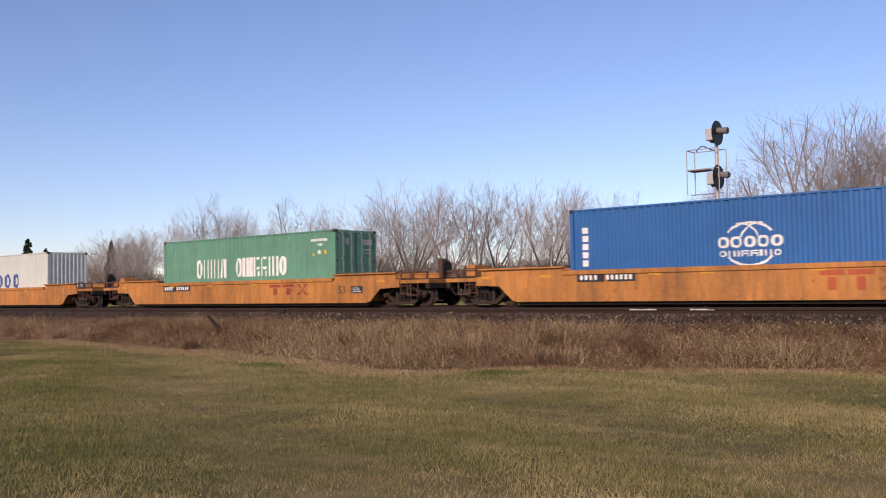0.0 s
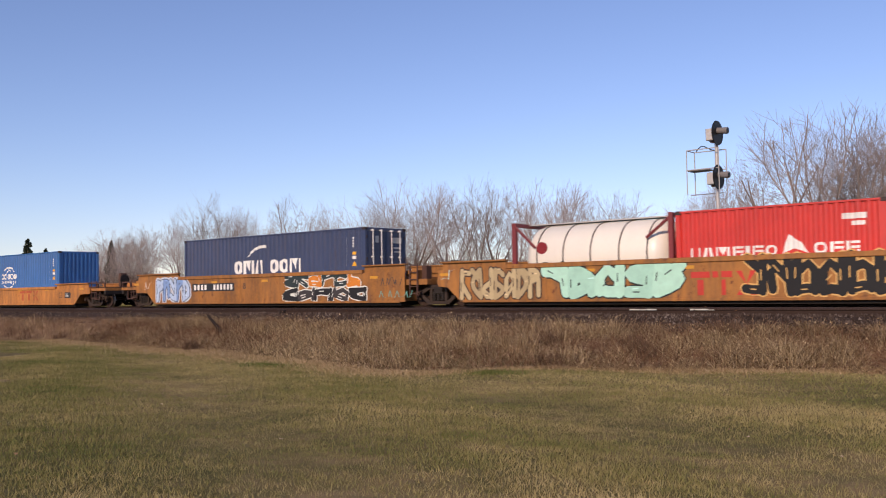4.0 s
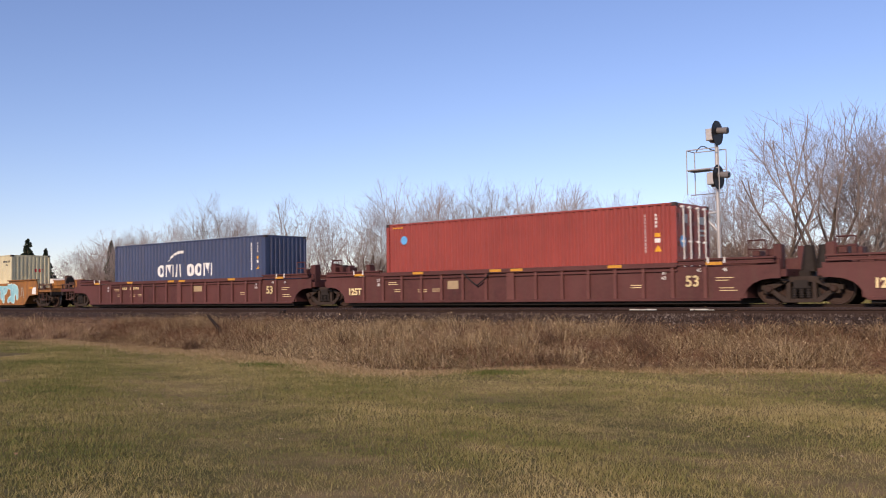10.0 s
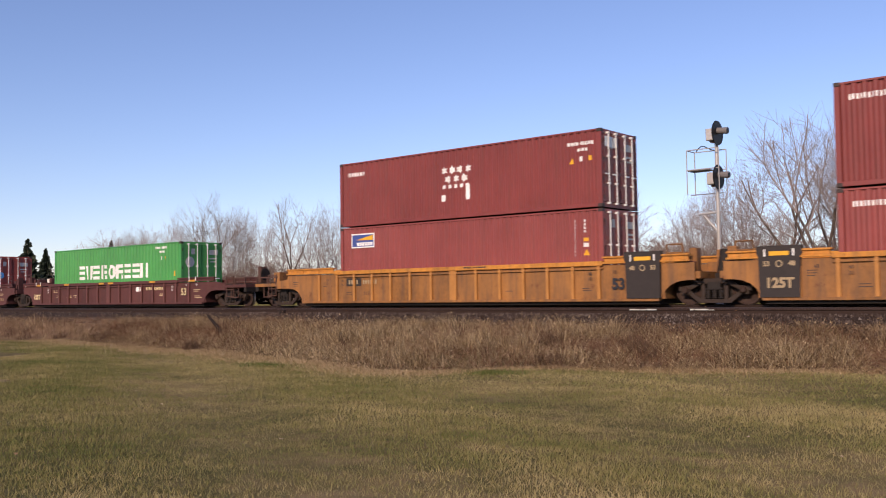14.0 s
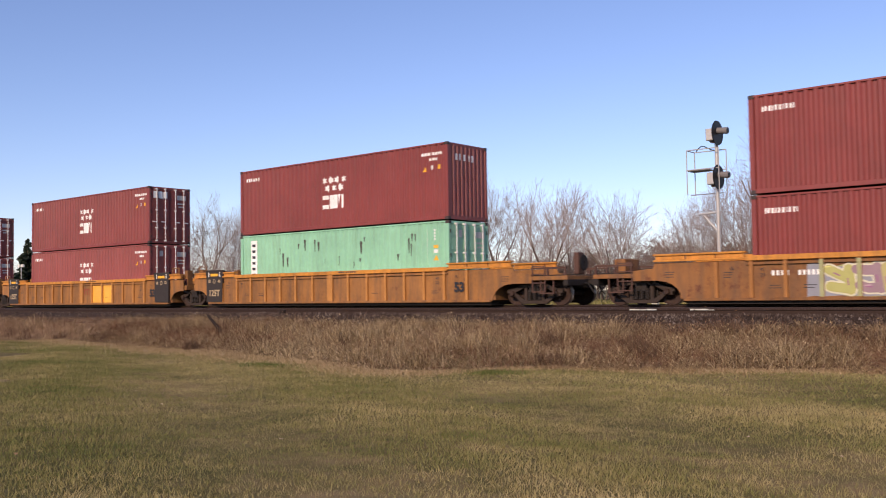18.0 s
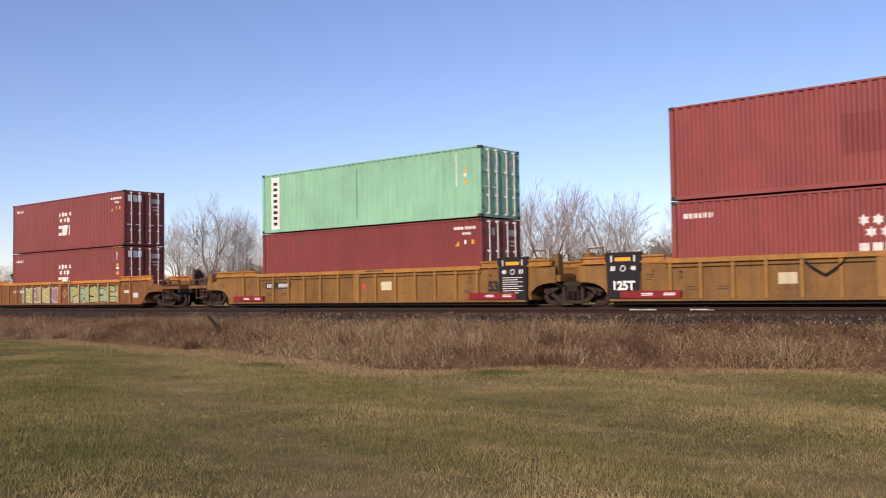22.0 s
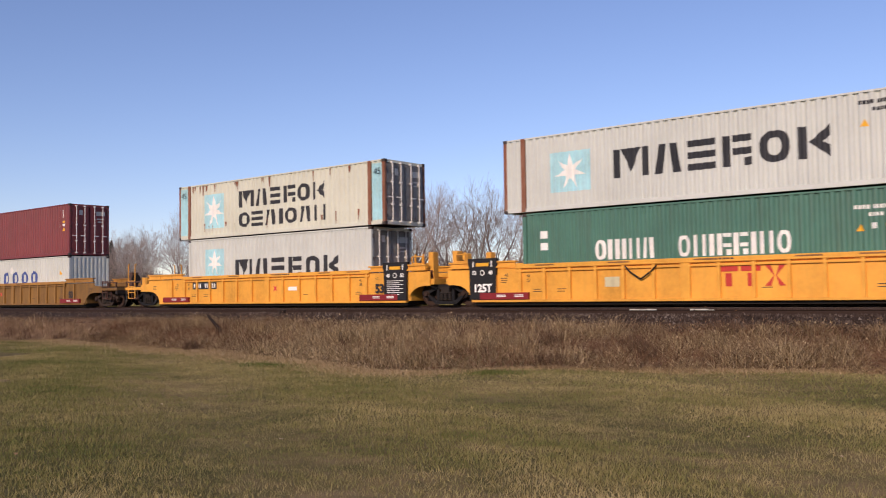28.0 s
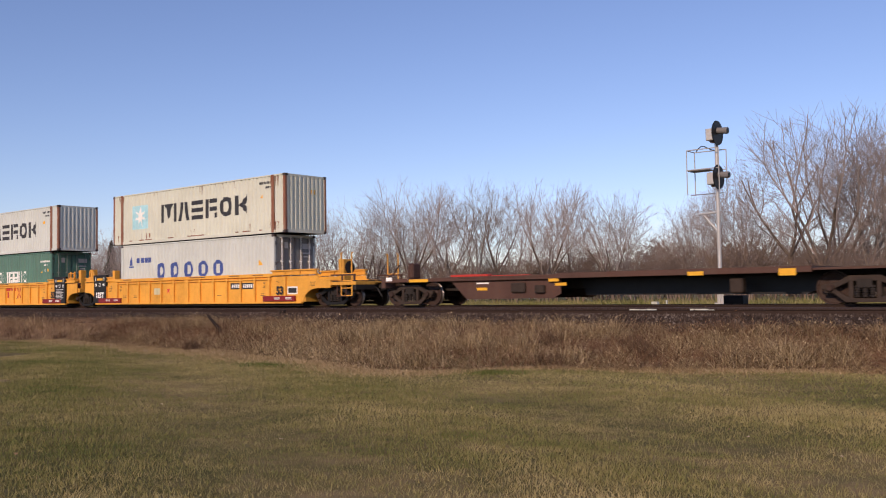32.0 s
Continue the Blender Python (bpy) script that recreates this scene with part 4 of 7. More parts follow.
            for s in (-1, 1):
                part("end_pillar", shared(("end_pillar", s, e, paint.name), lambda: soft_box(*lo_hi(9.02, 9.27), s * 1.02 - 0.16, s * 1.02 + 0.16, 0.98, 2.02 if panels else (1.52 if kind == "smooth" else 1.74), 0.02)), M["flatbrown"] if kind == "smooth" else paint, car)
                part("side_bearing", shared(("side_bearing", s, e, paint.name), lambda: soft_box(*lo_hi(8.6, 9.0), s * 1.2 - 0.14, s * 1.2 + 0.14, 1.0, 1.36, 0.02)), paint, car)
            if kind == "smooth" and e > 0:
                for s in (-1, 1):
                    for z in (0.45, 0.72, 0.99, 1.26, 1.5):
                        part("rung", shared(("rung_joint", s), lambda: boxes((8.65, 8.98, s * 1.40 - 0.02, s * 1.40 + 0.02, 0, 0.04))), M["flatbrown"], car, at=pose(0, 0, z))
                    for q in (8.625, 9.005):
                        part("ladder_rail", shared(("ladder_rail_joint", s), lambda: boxes((-0.025, 0.025, s * 1.40 - 0.02, s * 1.40 + 0.02, 0.40, 1.62))), M["flatbrown"], car, "rusty ladder rail", at=pose(q, 0, 0))
            if panels:
                part("guard_rail", shared(("guard_rail", e, paint.name), lambda: boxes((*lo_hi(8.5, 8.56), -1.38, -1.32, 1.0, 1.95), (*lo_hi(8.9, 8.96), -1.38, -1.32, 1.0, 1.95), (*lo_hi(8.5, 8.96), -1.37, -1.33, 1.5, 1.54), (*lo_hi(8.5, 8.96), -1.37, -1.33, 1.2, 1.24))), paint, car)
            if kind == "ribbed":
                rail_ = bmesh.new()
                for p0, p1 in (((8.40, 1.30), (8.40, 1.86)), ((8.40, 1.86), (8.92, 1.86)), ((8.92, 1.86), (8.92, 1.02)), ((8.40, 1.60), (8.92, 1.60))):
                    tube(rail_, (e * p0[0], -1.40, p0[1]), (e * p1[0], -1.40, p1[1]), 0.022, n=6)
                part("grab_rail", shared(("grab_rail", e, paint.name), lambda: rail_), paint, car, "thin pipe grab rail")
                part("valve_box", shared(("valve_box", e), lambda: soft_box(*lo_hi(8.95, 9.25), -1.28, -0.98, 1.02, 1.34, 0.03)), chord, car)
                pipe = bmesh.new()
                for p0, p1 in (((8.35, -1.30, 1.12), (9.05, -1.25, 1.06)), ((9.05, -1.25, 1.06), (9.45, -0.7, 0.92)), ((8.6, -1.36, 0.92), (9.35, -1.30, 0.70)), ((9.35, -1.30, 0.70), (9.6, -0.6, 0.62))):
                    tube(pipe, (e * p0[0], p0[1], p0[2]), (e * p1[0], p1[1], p1[2]), 0.026, n=6)
                part("air_pipe", shared(("air_pipe", e), lambda: pipe), M["hose"], car, "dark air pipe round the joint")
                for bx, bz in ((8.35, 1.36), (8.75, 1.40)):
                    part("bracket", shared(("bracket_joint", e, paint.name, bx), lambda: soft_box(*lo_hi(bx, bx + 0.22), -1.0, -0.55, bz, bz + 0.22, 0.02)), paint, car)
            part("connector", shared(("connector", e), lambda: soft_box(*lo_hi(8.6, 9.757), -0.30, 0.30, 0.60, 0.98, 0.03)), M["dark"], car)
            part("drum", shared(("drum", e), lambda: tube(bmesh.new(), (e * 9.66, 0, 0.95), (e * 9.66, 0, 1.72), 0.26, 0.14, n=12)), M["dark"], car)
            if e > 0:
                truck(car, 9.757, radius + 0.03, "newtruck" if panels else "truck")
    MOVING.append((car, U[key], 0.0))
    return car


def car_bars(car, x, z, w, h, y=-1.472, plate=True, ink="letter"):
    """The car's number as plain bars, on a dark patch."""
    if plate:
        part("number_patch", on_wall([rect(x - 0.08, x + w + 0.08, z - 0.06, z + h + 0.06)], y, False, 0.004), M["black_letter"], car, "dark patch behind the number")
    pieces("number_bar", blocks(x, x + w * 0.36, z, z + h, 4, 0.42) + blocks(x + w * 0.5, x + w, z, z + h, 6, 0.42), y, M[ink], car, "number as plain white bars" if ink == "letter" else "number as plain dark bars", lift=0.008)


def stencils(car, x, z, y, mat, rows=3, w=0.6):
    """Small unreadable lines."""
    rng = random.Random(int((x + 50) * 97))
    part("stencil", on_wall([rect(x, x + w * rng.uniform(0.6, 1.0), z - i * 0.075, z - i * 0.075 + 0.020) for i in range(rows)], y, False, 0.006), mat, car, "small stencilled lines as plain bars")["kind"] = "stuff"


def figures(car, text, x, z, h, y, mat, bold=0.0):
    part("capacity_mark", sentence(text, x, z, h, y, bold), mat, car, "stencilled capacity figures")


def logo_bars(car, x, z0, z1, w, mat, y):
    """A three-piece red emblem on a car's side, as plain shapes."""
    t = (z1 - z0) * 0.26
    shapes = []
    for i in (0, 1):
        a = x + i * w * 0.34
        shapes.append([rect(a, a + w * 0.30, z1 - t, z1), rect(a + w * 0.10, a + w * 0.20, z0, z1 - 1.35 * t)])
    a, m = x + w * 0.70, (z0 + z1) / 2
    shapes.append([[(a, z0), (a + w * 0.13, m), (a, z1), (a + w * 0.09, z1), (a + w * 0.14, m), (a + w * 0.09, z0)]])
    shapes.append([[(a + w * 0.30, z0), (a + w * 0.17, m), (a + w * 0.30, z1), (a + w * 0.21, z1), (a + w * 0.16, m), (a + w * 0.21, z0)]])
    for i, polys in enumerate(shapes):
        part("emblem", on_wall(polys, y, False, 0.006 if i < 3 else 0.009), mat, car, "piece of the faded red emblem")


def cable_loop(car, x0, x1, z1, z0, y):
    """A hose hanging in a loop on the side."""
    bm = bmesh.new()
    pts = [Vector((x0 + (x1 - x0) * i / 8, y - 0.03, z1 - (z1 - z0) * (1 - abs(i - 4) / 4) ** 0.75)) for i in range(9)]
    for a, b in zip(pts, pts[1:]):
        tube(bm, a, b, 0.026, n=6)
    part("hanging_hose", bm, M["hose"], car, "black hose hanging in a loop")


def amber(car, xs, z, y, w=0.42, h=0.10):
    for x in xs:
        part("reflector", shared(("reflector", w, h), lambda: boxes((-w / 2, w / 2, -0.004, 0.0, -h / 2, h / 2))), M["amber"], car, "amber reflector strip", at=pose(x, y - 0.003, z))


def black_panels(car, ends, faded=False, y=-1.532, top=1.62):
    """Black notice panels with figures at the shared ends, and red sills."""
    for e in ends:
        a, b = (7.06, 8.2) if e > 0 else (-8.2, -7.06)
        pn = part("notice_panel", slab([(a, 0.22), (b, 0.22), (b + 0.02, 1.36), (b + 0.07, 1.46), (b + 0.07, top + 0.06), (a - 0.07, top + 0.06), (a - 0.07, 1.46), (a - 0.02, 1.36)], -1.532, -1.40), M["slate" if faded else "black"], car, "faded dark notice panel" if faded else "black notice panel with white figures")
        ink = M["faintletter"] if faded else M["letter"]
        m = (a + b) / 2
        for tx, q in (("48", -0.36), ("53", 0.36)):
            part("capacity_mark", sentence(tx, m + q * e, 1.11, 0.13, y - 0.006, 0.008), ink, pn)
        if e < 0:
            part("capacity_mark", sentence("125T", m, 0.50, 0.27, y - 0.006, 0.02), ink, pn)
        elif not faded:
            part("stencil", on_wall([rect(a + 0.15, b - 0.15 - 0.2 * (i % 2), 0.96 - i * 0.075, 0.983 - i * 0.075) for i in range(8)], y, False, 0.006), M["letter"], pn)["kind"] = "stuff"
        part("badge", on_wall(ring(m, 1.17, 0.10, 0.10, 0.03, n=14), y, False, 0.006), ink, pn)
        part("reflector", on_wall([rect(m - 0.28, m + 0.28, top - 0.22, top - 0.1)], y, False, 0.006), M["mark_yellow"], pn)
        for q in (a + 0.14, b - 0.19):
            part("tab", on_wall([rect(q, q + 0.05, top - 0.24, top - 0.04)], y, False, 0.007), M["letter"], pn)
        if not faded:
            red_sill(car, e)


def red_sill(car, e):
    c, d = (5.7, 7.75) if e > 0 else (-7.75, -5.7)
    rs = part("red_sill", soft_box(c, d, -1.545, -1.40, 0.22, 0.46, 0.01), M["signred"], car, "dark red sill plate with small white lines")
    part("stencil", on_wall([rect(c + q, c + q + 0.38, 0.31 + j * 0.05, 0.34 + j * 0.05) for q in (0.75, 1.5) for j in range(2)], -1.545, False, 0.005), M["letter"], rs)["kind"] = "stuff"

# ---- the train, from its head to its tail ----
SM, RB = -1.472, -1.422      # faces of smooth and of ribbed sides
P_GREY = (0.045, 0.045, 0.05)


def smooth_car(key, label, front="own", rear="own", top=1.14, lift=0.17):
    paint = M["orange"] if top < 1.3 else M["rustorange"]
    car = well_car(key, label, "smooth", paint, paint, front, rear, top - 0.11, lift + 0.11, posts=False)
    return car


# A: white box, only its tail is seen
car = smooth_car("A", "rust-orange smooth-sided well car with grimy ends")
amber(car, (-4, 0, 4), 0.95, SM)
car_bars(car, -5.7, 0.80, 2.0, 0.16)
box_ = container("white container with blue letter blocks in an orange well car", F40, HC, M["white"], U["A"], REST, "panel")
mark(box_, word(-2.6, 2.8, 1.15 - REST, 2.0 - REST, "ooooo", 0.34), M["blue_letter"], "dark blue letter blocks")

# B
car = smooth_car("B", "rust-orange smooth-sided well car with faded red emblem")
logo_bars(car, 2.24, 0.49, 0.94, 2.5, M["dull_red"], SM)
figures(car, "53", 6.73, 0.52, 0.30, SM - 0.004, M["black_letter"])
part("number_patch", on_wall([rect(7.25, 7.9, 0.52, 0.80)], SM, False, 0.004), M["black_letter"], car, "small dark notice patch")
stencils(car, 7.33, 0.72, SM - 0.004, M["letter"], 3, 0.5)
car_bars(car, -5.65, 0.80, 2.0, 0.16)
amber(car, (-9.2, -5, -2, 1.2, 8.9), 0.98, SM)
box_ = container("sea green container with white letter blocks and grey rods", F40, HC, M["sea"], U["B"], REST)
mark(box_, word(-3.45, -1.1, 1.32 - REST, 2.2 - REST, "ohiha") + word(-0.5, 3.05, 1.34 - REST, 2.2 - REST, "ohirriho"), M["letter"], "two words as plain white blocks")
number_bars(box_, 4.6, 2.72 - REST)

# C
car = smooth_car("C", "orange smooth-sided well car with large red emblem")
logo_bars(car, 2.04, 0.40, 0.96, 2.2, M["faded_red"], SM)
figures(car, "53", 6.75, 0.52, 0.30, SM - 0.004, M["black_letter"])
part("number_patch", on_wall([rect(7.2, 7.85, 0.50, 0.82)], SM, False, 0.004), M["black_letter"], car, "small dark notice patch")
stencils(car, 7.28, 0.72, SM - 0.004, M["letter"], 3, 0.5)
car_bars(car, -5.6, 0.83, 1.95, 0.15)
amber(car, (-9.4, -6.9, -2.9, -1.2, 2.0, 5.2, 9.0), 0.99, SM)
box_ = container("clean blue container with a white round emblem", F40, HC, M["blue"], U["C"], REST, "panel")
mark(box_, ring(0, 1.78 - REST, 0.84, 0.66, 0.07, 35, 145) + ring(0, 1.78 - REST, 0.84, 0.66, 0.07, 215, 325) + ring(-0.3, 1.78 - REST, 0.62, 0.64, 0.05, 20, 100, 10) + ring(0.3, 1.78 - REST, 0.62, 0.64, 0.05, 80, 160, 10), M["letter"], "white globe emblem", "emblem")
mark(box_, word(-1.0, 1.0, 1.68 - REST, 2.02 - REST, "ooooo", 0.14) + word(-0.95, 0.95, 1.42 - REST, 1.60 - REST, "ohirriho", 0.2), M["letter"], "two words as plain white blocks")
mark(box_, [rect(-5.60, -5.42, 2.36 - i * 0.27 - REST, 2.56 - i * 0.27 - REST) for i in range(5)], M["letter"], "upright row of plain white blocks")
number_bars(box_, 5.0, 2.75 - REST, upright=True)

# D, E, F: three units on shared trucks, sprayed all along
DEF = dict(top=1.42, lift=0.20)
car = smooth_car("D", "orange smooth-sided well car with blue and black graffiti", "own", "joint", **DEF)
graffiti(car, -8.0, -5.3, 0.25, 1.35, 5, ((0.42, 0.55, 0.72), (0.20, 0.33, 0.58)), (0.05, 0.08, 0.15), SM, 3, halo=(0.55, 0.60, 0.66))
graffiti(car, 1.5, 6.1, 0.78, 1.40, 6, ((0.03, 0.045, 0.045), (0.03, 0.045, 0.045), (0.65, 0.22, 0.03)), (0.72, 0.75, 0.68), SM, 5)
graffiti(car, 1.4, 6.4, 0.20, 0.80, 5, ((0.02, 0.02, 0.02), (0.05, 0.045, 0.045)), (0.72, 0.75, 0.68), SM, 9)
tag_scrawl(car, -9.2, -8.3, 0.9, 1.2, (0.75, 0.70, 0.6), SM, 4)
tag_scrawl(car, 7.2, 8.3, 0.8, 1.1, P_GREY, SM, 8)
tag_scrawl(car, 7.1, 8.8, 0.35, 0.6, (0.15, 0.42, 0.35), SM, 11)
car_bars(car, -5.0, 0.78, 3.0, 0.24)
figures(car, "B", -1.2, 0.80, 0.26, SM - 0.004, M["black_letter"])
amber(car, (-9.8, -7.2, -3.4, 0.2, 3.6, 6.8), 1.13, SM)
box_ = container("navy container with large cream-white letter blocks", F40, HC, M["navy"], U["D"], REST)
mark(box_, word(-2.3, 2.3, 1.46 - REST, 2.06 - REST, "oma oom"), M["letter"], "two words as plain white blocks")
mark(box_, [[(-1.35, 2.22 - REST), (-1.2, 2.26 - REST), (-0.85, 2.48 - REST), (-0.4, 2.58 - REST), (0.0, 2.58 - REST), (0.0, 2.72 - REST), (-0.5, 2.70 - REST), (-0.95, 2.56 - REST)]], M["letter"], "white swoosh", "emblem")
number_bars(box_, 5.0, 2.8 - REST, upright=True)

car = smooth_car("E", "orange smooth-sided well car covered with mint and black graffiti", "joint", "joint", **DEF)
graffiti(car, -8.25, -4.8, 0.22, 1.38, 7, ((0.50, 0.40, 0.22), (0.42, 0.33, 0.18)), (0.05, 0.035, 0.03), SM, 21)
graffiti(car, -4.7, 0.4, 0.20, 1.42, 5, ((0.42, 0.74, 0.58), (0.36, 0.66, 0.52)), (0.02, 0.03, 0.03), SM, 22, inner=(0.02, 0.03, 0.03))
graffiti(car, 2.2, 6.5, 0.22, 1.46, 6, ((0.015, 0.015, 0.015),), (0.68, 0.42, 0.14), SM, 23, inner=(0.68, 0.42, 0.14))
logo_bars(car, 0.6, 0.30, 1.0, 2.0, M["red_letter"], SM)
tag_scrawl(car, -9.2, -8.5, 1.0, 1.3, (0.45, 0.7, 0.65), SM, 24)
amber(car, (-9.0, -6.5, -2.9, 0.5, 3.9, 7.1), 1.15, SM)
tank = empty("tank_container", pose(U["E"] - 3.1 - run(0), 0, REST))
tagged(tank, "cream-white tank in a maroon container frame", "tank container", group="containers on the train")
prof = [(0.02, -2.78), (0.5, -2.74), (0.85, -2.62), (1.08, -2.40), (1.14, -2.2), (1.14, 2.2), (1.08, 2.40), (0.85, 2.62), (0.5, 2.74), (0.02, 2.78)]
tb = lathe([(r, a) for r, a in prof], 36, "X")
for f in tb.faces:
    f.smooth = True
part("tank", tb, M["tankwhite"], tank, at=pose(0, 0, 1.36))
for x in (-2.05, -1.0, 0.05, 1.1, 2.1):
    part("band", shared("band", lambda: lathe([(1.142, -0.025), (1.155, -0.02), (1.155, 0.02), (1.142, 0.025)], 36, "X")), M["casting"], tank, "thin dark band", at=pose(x, 0, 1.36))
part("badge", slab([(-1.85 + 0.21 * math.cos(a * 0.4488), 1.68 + 0.21 * math.sin(a * 0.4488)) for a in range(14)], -1.14, -1.08), M["signred"], tank, "round dark red badge")
for e in (-1, 1):
    for s in (-1, 1):
        part("corner_post", soft_box(e * 2.95 - 0.08, e * 2.95 + 0.08, s * 1.14 - 0.08, s * 1.14 + 0.08, 0, STD, 0.012), M["darkred"], tank)
        part("brace", tube(bmesh.new(), (e * 2.95, s * 1.15, STD - 0.1), (e * 2.1, s * 1.15, STD - 0.75 if e > 0 else 1.7), 0.05, n=6), M["darkred"], tank)
    part("end_beam", boxes((e * 2.95 - 0.06, e * 2.95 + 0.06, -1.08, 1.08, STD - 0.14, STD - 0.01), (e * 2.95 - 0.06, e * 2.95 + 0.06, -1.08, 1.08, 0.02, 0.16)), M["darkred"], tank)
part("walkway", boxes((-2.9, 2.9, -0.3, 0.3, STD - 0.06, STD - 0.02)), M["gal"], tank)
for s in (-1, 1):
    part("bottom_rail", boxes((-2.9, 2.9, s * 1.14 - 0.05, s * 1.14 + 0.05, 0.02, 0.14)), M["darkred"], tank)
MOVING.append((tank, U["E"] - 3.1, REST))
box_ = container("short bright red container with white letter blocks", F20, STD, M["hred"], U["E"] + 3.05, REST, "panel")
mark(box_, word(-2.6, 0.1, 1.42 - REST, 1.72 - REST, "hamriro") + word(1.05, 2.35, 1.42 - REST, 1.74 - REST, "orr"), M["letter"], "two words as plain white blocks")
mark(box_, [[(0.2, 1.45 - REST), (0.55, 1.6 - REST), (0.95, 1.45 - REST), (0.75, 1.75 - REST), (0.4, 2.0 - REST)]], M["letter"], "white flag-like emblem", "emblem")
mark(box_, [rect(1.85, 2.5, 2.34 - REST, 2.50 - REST), rect(2.1, 2.45, 2.16 - REST, 2.28 - REST)], M["letter"], "white patches", "sticker")

car = smooth_car("F", "orange smooth-sided well car with large mint green graffiti", "joint", "own", **DEF)
backing(car, -8.6, 2.2, 0.2, 1.3, (0.20, 0.20, 0.07), SM, 51)
graffiti(car, -8.0, -4.3, 0.24, 1.46, 4, ((0.45, 0.76, 0.55),), (0.02, 0.025, 0.02), SM, 31, halo=(0.14, 0.20, 0.05))
graffiti(car, -4.0, 0.5, 0.28, 1.44, 4, ((0.45, 0.76, 0.55), (0.50, 0.78, 0.58)), (0.02, 0.025, 0.02), SM, 32, halo=(0.55, 0.40, 0.12))
graffiti(car, 4.85, 7.5, 0.25, 1.40, 4, ((0.25, 0.55, 0.60), (0.30, 0.60, 0.64)), (0.62, 0.78, 0.74), SM, 33, inner=(0.10, 0.25, 0.3))
tag_scrawl(car, 1.7, 3.0, 1.15, 1.32, (0.4, 0.6, 0.62), SM, 34)
tag_scrawl(car, 3.2, 4.7, 1.12, 1.30, (0.4, 0.6, 0.62), SM, 35)
tag_scrawl(car, 0.7, 2.6, 0.30, 0.75, (0.10, 0.16, 0.03), SM, 36)
tag_scrawl(car, 7.6, 8.2, 0.6, 1.1, (0.5, 0.72, 0.7), SM, 37)
car_bars(car, 1.75, 0.76, 3.0, 0.26)
figures(car, "A", 1.05, 0.80, 0.26, SM - 0.004, M["black_letter"])
figures(car, "125", -8.8, 1.2, 0.2, SM - 0.004, M["letter"])
amber(car, (-7.2, -4.6, -3.0, 0.0, 3.2, 6.3, 9.1), 1.13, SM)
part("number_patch", on_wall([rect(9.2, 9.65, 0.75, 1.15)], SM, False, 0.004), M["letter"], car, "small white notice plate")
box_ = container("cream container with red letter blocks in an orange well car", F40, HC, M["cream"], U["F"], REST, "panel")
mark(box_, word(-4.9, -3.45, 2.34 - REST, 2.74 - REST, "ooor", 0.12), M["pink_letter"], "word as plain red blocks")
number_bars(box_, 4.9, 2.72 - REST, M["black_letter"], tri=False)
part("lettering", boxes((6.07, 6.075, 0.2, 0.75, 1.85, 2.05)), M["pink_letter"], box_, "small red word as a plain block")


# G, H, I: oxide brown ribbed cars
def brown_car(key, label, front, rear):
    car = well_car(key, label, "ribbed", M["brown"], M["brown"], front, rear, 1.17, 0.22, posts=False)
    amber(car, (-7.3, -4.2, -0.6, 0.3, 4.1, 7.4), 1.235, -1.522, 0.5, 0.09)
    figures(car, "53", 6.68, 0.57, 0.32, RB - 0.05, M["cream_letter"], 0.008)
    for x in (-7.6, -7.1, 7.2, 7.7):
        part("tab", boxes((x, x + 0.05, -1.545, -1.535, 1.24, 1.42)), M["letter"], car, "white painted tab")
    for x, z in ((-5.5, 0.62), (-4.3, 0.6), (-3.6, 0.62), (4.6, 0.62), (7.5, 0.50), (-5.8, 0.9), (7.4, 0.8)):
        stencils(car, x, z, RB, M["cream_letter"], 2, 0.55)
    figures(car, "20", -6.3, 0.95, 0.11, RB - 0.05, M["letter"])
    figures(car, "40", -6.3, 0.78, 0.11, RB - 0.05, M["letter"])
    figures(car, "20", 5.75, 0.95, 0.11, RB - 0.05, M["letter"])
    figures(car, "40", 5.75, 0.78, 0.11, RB - 0.05, M["letter"])
    for x in (6.9, 7.7):
        figures(car, "45" if x < 7.2 else "48", x, 1.0, 0.10, RB - 0.05, M["letter"])
    return car


car = brown_car("G", "dark oxide-brown ribbed well car with cream stencils", "own", "joint")
part("patch", on_wall([rect(1.05, 1.75, 0.72, 0.98)], RB, False, 0.004), M["faintletter"], car, "square ochre patch")
car_bars(car, -5.2, 0.88, 1.7, 0.13, RB, False, "cream_letter")
box_ = container("navy container with cream-white letter blocks in a brown car", F40, HC, M["navy"], U["G"], REST, "panel")
mark(box_, word(-2.25, 2.3, 1.46 - REST, 2.06 - REST, "oma oom"), M["letter"], "two words as plain white blocks")
mark(box_, [[(-1.35, 2.22 - REST), (-1.2, 2.26 - REST), (-0.85, 2.48 - REST), (-0.4, 2.58 - REST), (0.0, 2.58 - REST), (0.0, 2.72 - REST), (-0.5, 2.70 - REST), (-0.95, 2.56 - REST)]], M["letter"], "white swoosh", "emblem")
number_bars(box_, 5.1, 2.85 - REST, upright=True)

